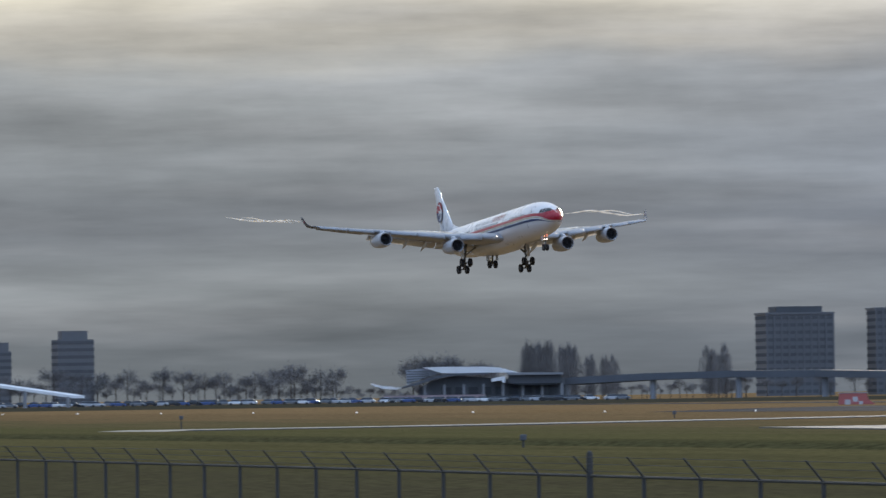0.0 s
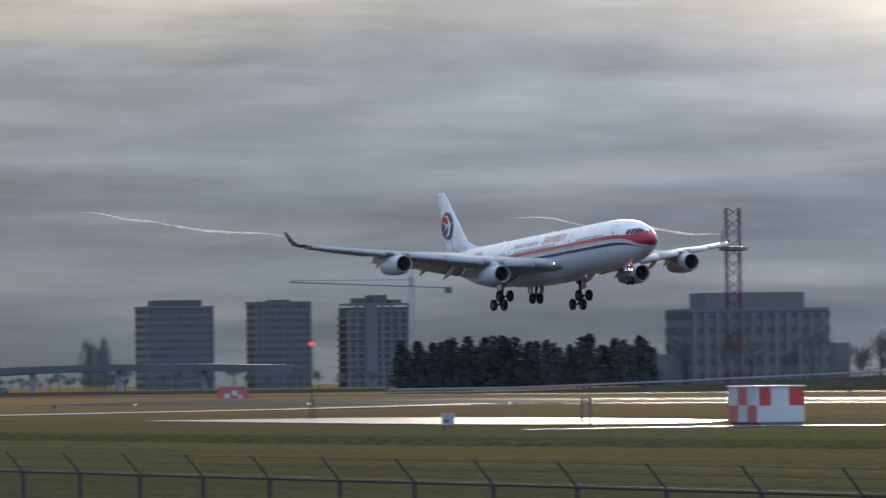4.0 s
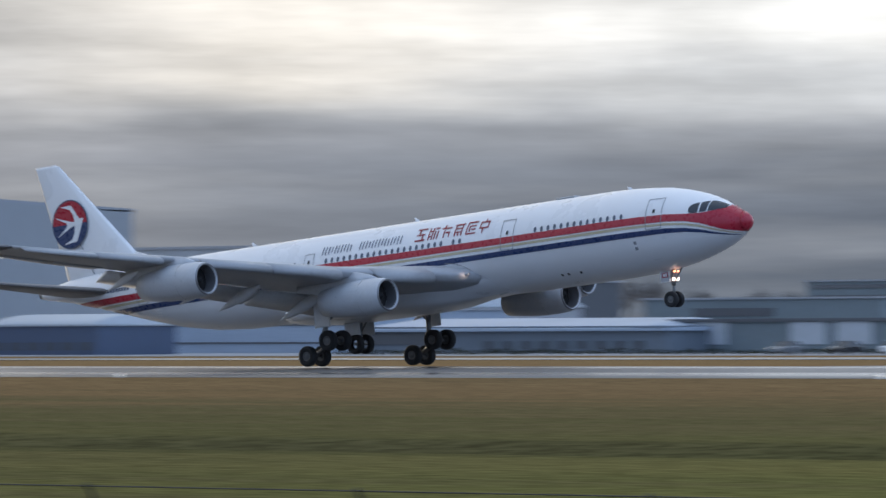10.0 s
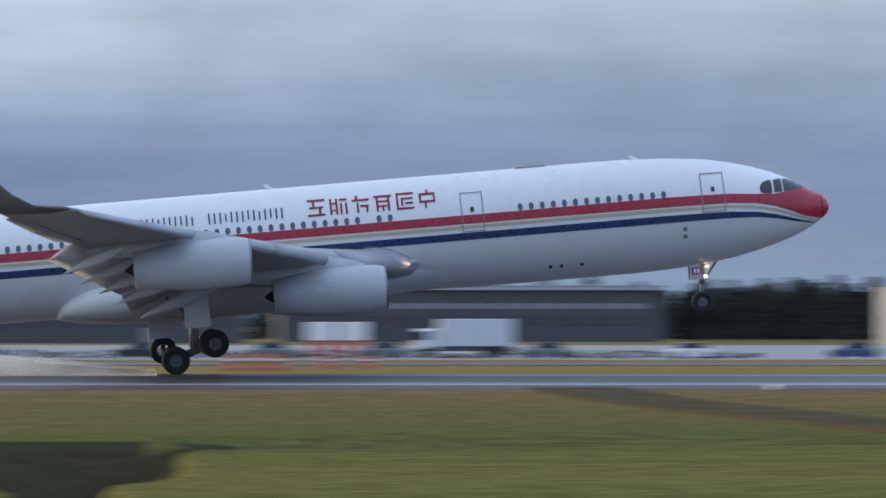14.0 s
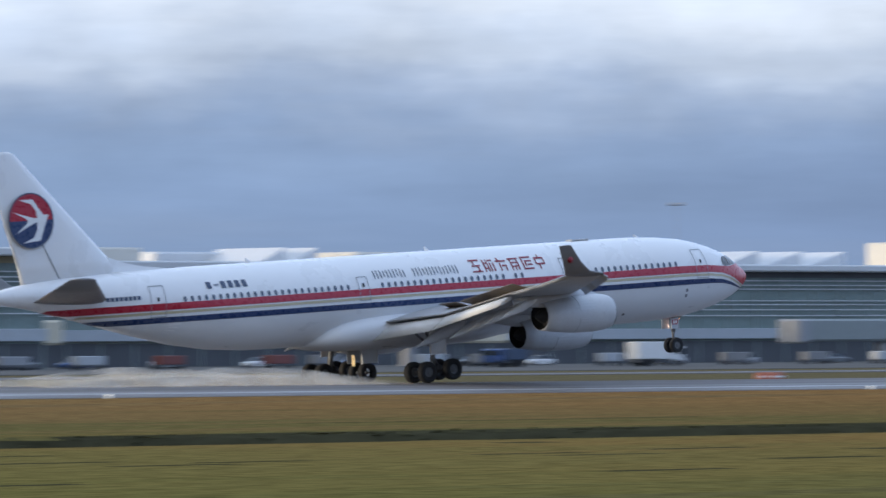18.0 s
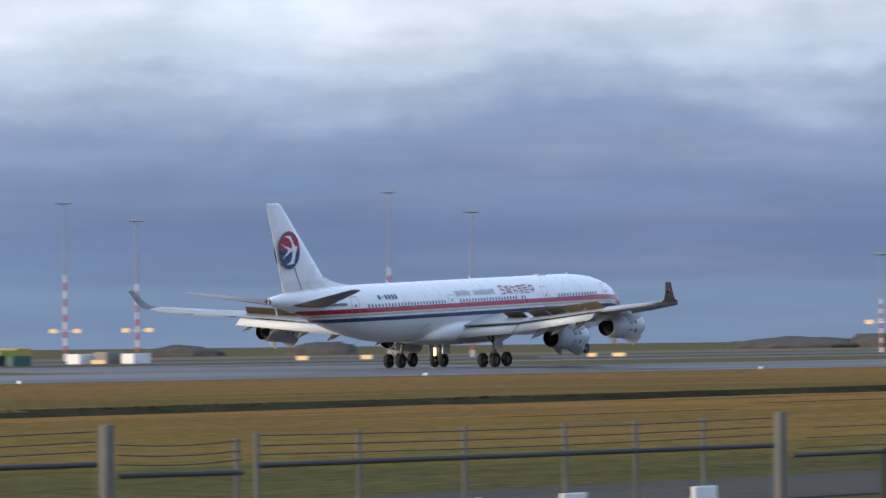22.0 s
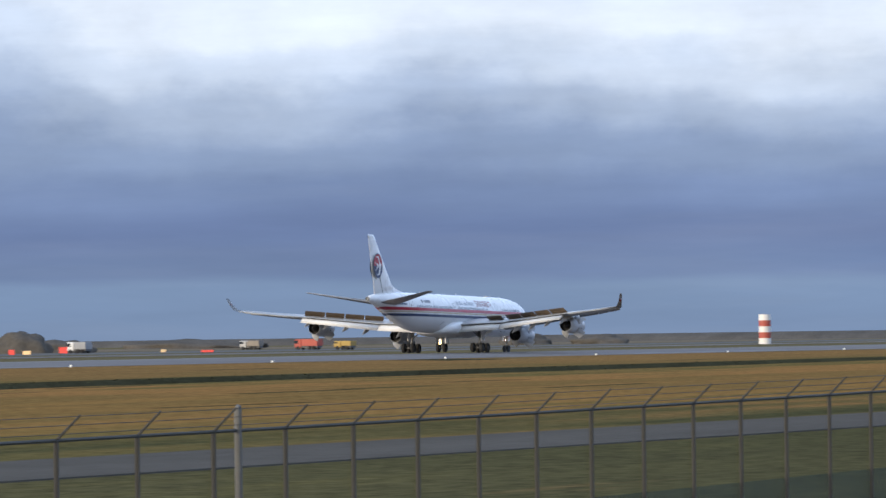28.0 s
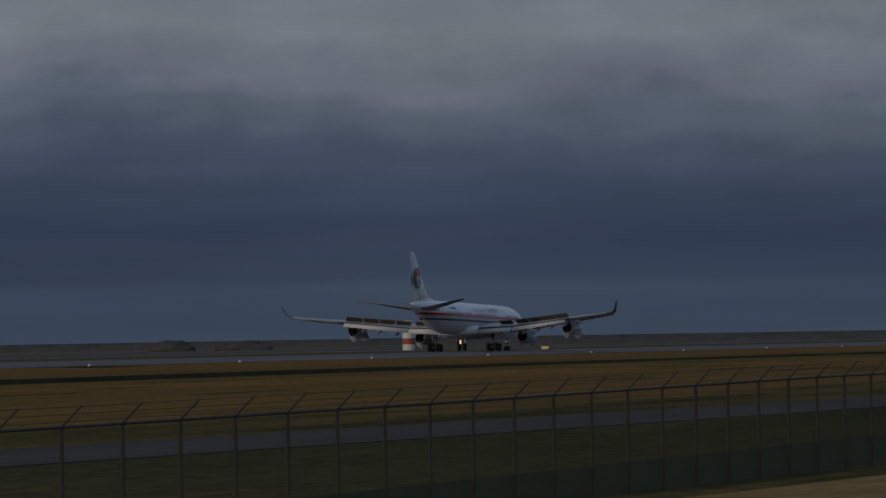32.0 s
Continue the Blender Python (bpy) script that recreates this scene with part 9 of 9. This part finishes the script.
WEED = material("dark_ditch_weed", (0.084, 0.076, 0.036), 0.95, vary=0.35, grain=1.5, shine=0.0)


TUFT = material("tall_olive_grass", (0.145, 0.138, 0.048), 0.95, vary=0.3, grain=1.5, shine=0.0)


def build_weeds():
    """Rank weeds that line the ditch."""
    rnd = random.Random(9)
    verts, faces = [], []
    x = -760.0
    while x < 1250:
        c, k = ditch_line(x)
        x += 0.12 + 0.0006 * abs(x)
        if k < 0.3 or x < 40:
            continue
        for j in range(3):
            y = c + rnd.uniform(2.0, 7.6)
            z = ground_z(x, y)
            w, h = rnd.uniform(0.10, 0.30), rnd.uniform(0.03, 0.11) * (0.7 + 0.5 * noise.noise((x * 0.05, 0, 0)))
            a = rnd.uniform(-0.6, 0.6)
            n = len(verts)
            verts += [(x - w * math.cos(a), y - w * math.sin(a), z - 0.05), (x + w * math.cos(a), y + w * math.sin(a), z - 0.05), (x + rnd.uniform(-0.3, 0.3), y + rnd.uniform(-0.2, 0.2), z + h)]
            faces.append((n, n + 1, n + 2))
    me = bpy.data.meshes.new("ditch_weeds")
    me.from_pydata(verts, [], faces)
    me.materials.append(WEED)
    # tall tufts round the cross ditch
    tv, tf = [], []
    for k in range(1500):
        x, y = rnd.uniform(-20, 26), rnd.uniform(122, 200)
        d = ditch_depth(x, y)
        if not 0.02 < d < 0.55:
            continue
        z, h = ground_z(x, y), rnd.uniform(0.08, 0.24)
        n = len(tv)
        w = rnd.uniform(0.05, 0.16)
        tv += [(x - w, y, z - 0.05), (x + w, y + rnd.uniform(-0.1, 0.1), z - 0.05), (x + rnd.uniform(-0.25, 0.25), y, z + h)]
        tf.append((n, n + 1, n + 2))
    tufts = bpy.data.meshes.new("grass_tufts")
    tufts.from_pydata(tv, [], tf)
    tufts.materials.append(TUFT)
    tagged(new("grass_tufts", tufts), "tall olive grass tufts along the edge of a ditch", "grass", kind="stuff")
    tagged(new("ditch_weeds", me), "rank dark weeds that line a ditch", "weeds", kind="stuff")


build_weeds()


def build_hedge(b0, b1, y, h, seed, size=1.0, leaf=None, words="low dark hedge along the far service road"):
    """A low dark hedge of many small leaves."""
    rnd = random.Random(seed)
    verts, faces = [], []
    x, end = y * math.tan(radians(b0)), y * math.tan(radians(b1))
    while x < end:
        x += 0.05 * size
        top = h * (0.75 + 0.5 * noise.noise((x * 0.15, seed, 0)))
        p = Vector((x, y + rnd.uniform(-0.8, 0.8), GZ + rnd.uniform(0, top)))
        n = len(verts)
        verts += [tuple(p + Vector((rnd.uniform(-0.35, 0.35), rnd.uniform(-0.2, 0.2), rnd.uniform(-0.25, 0.25))) * size) for _ in range(3)]
        faces.append((n, n + 1, n + 2))
    me = bpy.data.meshes.new("hedge")
    me.from_pydata(verts, [], faces)
    me.materials.append(leaf or SHRUB)
    tagged(new("hedge", me), words, "hedge", kind="stuff")


BRUSH = material("bare_brown_brush", (0.105, 0.102, 0.096), 0.95, vary=0.25, grain=0.8, shine=0.0)
build_hedge(-24.5, -14.0, 541, 1.5, 3)
build_hedge(-66.0, -54.6, 900, 8.5, 8, 2.2, BRUSH, "belt of bare brown brush below the far trees")
build_hedge(-14.0, 6.0, 541, 0.9, 6)
build_hedge(-31.5, -24.5, 543, 0.8, 4)
build_hedge(-42.0, -36.8, 541, 0.7, 5)


def red_topped_post(b, r):
    x, y = polar(b, r)
    o = tagged(new("field_lamp"), "thin post in the grass with a small red lamp", "lamp", "field lamps")
    o.location = (x, y, ground_z(x, y))
    bm = bmesh.new()
    tube(bm, (0, 0, 0), (0, 0, 0.9), 0.05, 0.05, 6)
    part("post", bm, POST_DARK, o)
    bm = bmesh.new()
    lathe(bm, [(0.9, 0.02), (0.9, 0.10), (1.06, 0.10), (1.10, 0.02)], 10, "Z")
    part("lens", bm, SIGN_RED, o)


for b, r in ((-18.3, 410), (-31.7, 470), (-54.0, 560)):
    mound(b, r, 1.5, 0.36, "dark low clump of rank weeds in the grass")
# a low dark box added for a dark rectangle beside the taxiway
x, y = polar(59.06, 1000)
bm = bmesh.new()
box(bm, -2.6, 2.6, -1.0, 1.0, -0.05, 0.55, 0.05)
dark_box = tagged(part("low_dark_box", bm, PANEL_DARK), "low dark box beside the taxiway", "drain")
dark_box.matrix_basis = pose(x, y, ground_z(x, y), 0, 0, -59)
red_topped_post(8.87, 262)
red_topped_post(9.05, 262)
x, y = polar(7.8, 250)
bm = bmesh.new()
box(bm, -1.9, 1.9, -0.8, 0.8, -0.05, 0.10, 0.03)
slab = tagged(part("concrete_slab", bm, CONCRETE), "flat pale concrete slab set in the grass", "slab")
slab.location = (x, y, ground_z(x, y))


# ---------------- what moves ----------------
# seconds, place along the runway, height, nose-up angle, lean
LANDING = [
    (0, -955.95, 22.89, 3.97, -0.96), (0.5, -923.25, 21.71, 3.69, -0.79), (1, -890.54, 20.54, 3.45, -0.69), (1.5, -857.54, 19.17, 3.32, -0.52),
    (2, -824.63, 17.73, 3.25, -0.3), (2.5, -791.63, 16.22, 3.19, -0.18), (4.5, -658.2, 9.99, 3.28, -0.12), (5, -624.6, 8.3, 3.49, -0.1),
    (5.5, -590.7, 6.73, 3.84, -0.08), (6, -556.5, 5.23, 4.36, -0.03), (6.5, -522.3, 3.94, 4.88, 0.03), (7, -487.9, 2.73, 5.41, 0.32),
    (7.5, -453.4, 1.8, 5.8, 0.43), (8, -417.9, 1.29, 6.07, 0.52), (8.5, -382.29, 1.03, 6.14, 0.12), (9, -346.89, 0.94, 6.05, 0.05),
    (9.5, -311.59, 0.93, 5.89, -0.06), (10, -276.39, 0.92, 5.72, -0.1), (10.5, -241.2, 0.92, 5.59, -0.03), (11, -205.79, 0.92, 5.46, 0.06),
    (11.5, -170.29, 0.9, 5.37, 0.13), (12, -134.69, 0.87, 5.39, 0.07), (12.5, -99.19, 0.85, 5.43, -0.09), (13, -64.39, 0.83, 5.27, -0.13),
    (13.5, -30.08, 0.79, 4.91, -0.12), (14, 4.12, 0.6, 4.88, -0.13), (14.5, 38.12, 0.43, 5.14, -0.28), (16.5, 160.53, -0.01, 2.62, 0.25),
    (17, 192.03, 0.02, 2.65, 0.3), (17.5, 223.84, 0.02, 2.98, 0.41), (18, 256.35, 0.04, 3.26, 0.7), (18.5, 288.95, 0.06, 3.29, 0.84),
    (19, 321.65, 0.07, 3.42, 0.76), (19.5, 353.84, 0.05, 3.2, 0.68), (20, 385.23, 0.03, 2.64, 0.42), (20.5, 415.42, 0.02, 2.4, 0.25),
    (21, 445.3, 0.01, 2.19, 0.08), (21.5, 475.6, 0.02, 2.03, 0.06), (22, 505.5, 0, 1.74, 0.01), (22.5, 534.8, 0.01, 1.27, 0.02),
    (23, 563.9, 0.02, 0.63, 0.07), (23.5, 592.3, 0, -0.12, -0.09), (24, 620.3, 0, -0.65, -0.13), (24.5, 648.2, -0.03, -0.87, -0.11),
    (25, 675.8, -0.02, -0.98, -0.1), (25.5, 703, -0.02, -1.08, -0.12), (27.5, 809.6, 0.01, -1.03, -0.08), (28, 835.7, 0.06, -1.02, -0.07),
    (28.5, 860.8, 0.01, -1.2, -0.06), (29, 885.6, 0.02, -1.39, -0.04), (29.5, 909.8, 0.01, -1.5, -0.04), (30, 933.4, 0.01, -1.59, -0.03),
    (30.5, 956.4, 0.03, -1.66, -0.02), (31, 978.6, 0.02, -1.63, -0.03), (31.5, 1000.4, 0.02, -1.52, -0.01), (32, 1022.1, 0.03, -1.34, 0.03),
]
RUNWAY_Y = 311.5


def motions():
    rows = [(t, pose(x, RUNWAY_Y, h, -lean, -nose, 0)) for t, x, h, nose, lean in LANDING]
    walk(airliner, rows)
    # the trails hang back once the lift has gone; the older stretch falls further behind as the trail grows
    for side, near, old in vapours:
        def tip(t, m, back):
            p = m @ Vector((TIP.x, side * TIP.y, TIP.z))
            rise = interp([(0, 3.0), (2, 3.8), (4.5, 4.3), (6, 4.6), (8, 2.6), (9, 1.0)], t) if side < 0 else interp([(0, 2.2), (2, 2.6), (4.5, 3.6), (6, 4.4), (8, 3.0), (9, 1.0)], t)
            return pose(p.x - back * math.cos(radians(rise)), p.y, p.z + back * math.sin(radians(rise)), 0, rise, 0)

        for v, backs in ((near, [(0, 0.0), (32, 0.0)]), (old, [(0, 2.0), (1, 12.0), (2, 27.0), (4.5, 40.0), (32, 40.0)])):
            flown = [(t, tip(t, m, interp(backs, t))) for t, m in rows if t <= 9]
            p = flown[-1][1].translation
            walk(v, flown + [(t, pose(p.x + dx, p.y, p.z + dz, 0, 0.6, 0)) for t, dx, dz in ((9.3, 15, -0.2), (9.8, 19, -0.5), (11, 21, -3.0), (12, 22, -7.0), (12.8, 23, -9.2), (32, 23, -9.2))])
    # the mist over the wings is left behind as the lift goes, and settles
    for v in mists:
        walk(v, [r for r in rows if r[0] <= 9] + [(9.6, pose(-336, RUNWAY_Y, 0.4, 0, -4, 0)), (10.6, pose(-328, RUNWAY_Y, 0.1, 0, -3, 0)), (12.5, pose(-324, RUNWAY_Y, 0, 0, -2, 0)), (32, pose(-322, RUNWAY_Y, 0, 0, -2, 0))])
    # spray lifts off the runway where the wheels touch, follows them, and sinks back as they slow
    for dy, v in sprays:
        run = [(t, x) for t, x, _, _, _ in LANDING if 12 <= t <= 20]
        first, end = run[0][1] - 2.0, run[-1][1] - 2.0
        walk(v, [(0, pose(first, RUNWAY_Y + dy, -1.8)), (11.2, pose(first, RUNWAY_Y + dy, -1.8))] +
             [(t, pose(x - 2.0, RUNWAY_Y + dy, -0.05 - 1.2 * max(0.0, (12.5 - t) / 0.5) - 0.35 * max(0.0, t - 17.5))) for t, x in run] +
             [(21, pose(end + 9, RUNWAY_Y + dy, -1.5)), (32, pose(end + 10, RUNWAY_Y + dy, -1.8))])
    for key, item in moving.items():
        if key[0] == "wing":
            ob, root = item
            s = key[1]
            droop = [(0, -1.2), (2, -1.1), (5, -0.7), (7, -0.5), (10, -0.6), (13.3, -0.6), (14.0, -0.8), (14.6, -1.3), (15.3, -0.7), (16.5, 0.0), (17, 0.2), (18, 1.5), (19, 2.6), (32, 2.8)]
            walk(ob, [(t, Matrix.Translation(root) @ Matrix.Rotation(radians(-s * d), 4, "X")) for t, d in droop])
        elif key[0] == "spoiler":
            ob, m, up = item
            walk(ob, [(t, m @ Matrix.Rotation(radians(a * up), 4, "X")) for t, a in ((0, 0), (16.8, 0), (17.6, 8), (18.2, 22), (19.0, 34), (32, 34))])
        elif key[0] == "bogie":
            ob, y = item
            walk(ob, [(t, pose(-0.05, y, z, 0, a, 0)) for t, z, a in ((0, 0.41, -28), (9.2, 0.36, -26), (11.0, 0.30, -21), (12.0, 0.29, -20), (13.3, 0.35, -20), (14.0, 0.55, -19), (14.5, 0.60, -14), (15.2, 0.64, -9), (16.2, 0.70, -2), (20, 0.70, -2), (24, 0.70, 1), (32, 0.70, 1))])
        elif key[0] == "reverser":
            ob, m = item
            walk(ob, [(t, m @ Matrix.Rotation(radians(-a), 4, "Y")) for t, a in ((0, 0), (18.9, 0), (19.5, 18), (20.2, 40), (32, 40))])


motions()
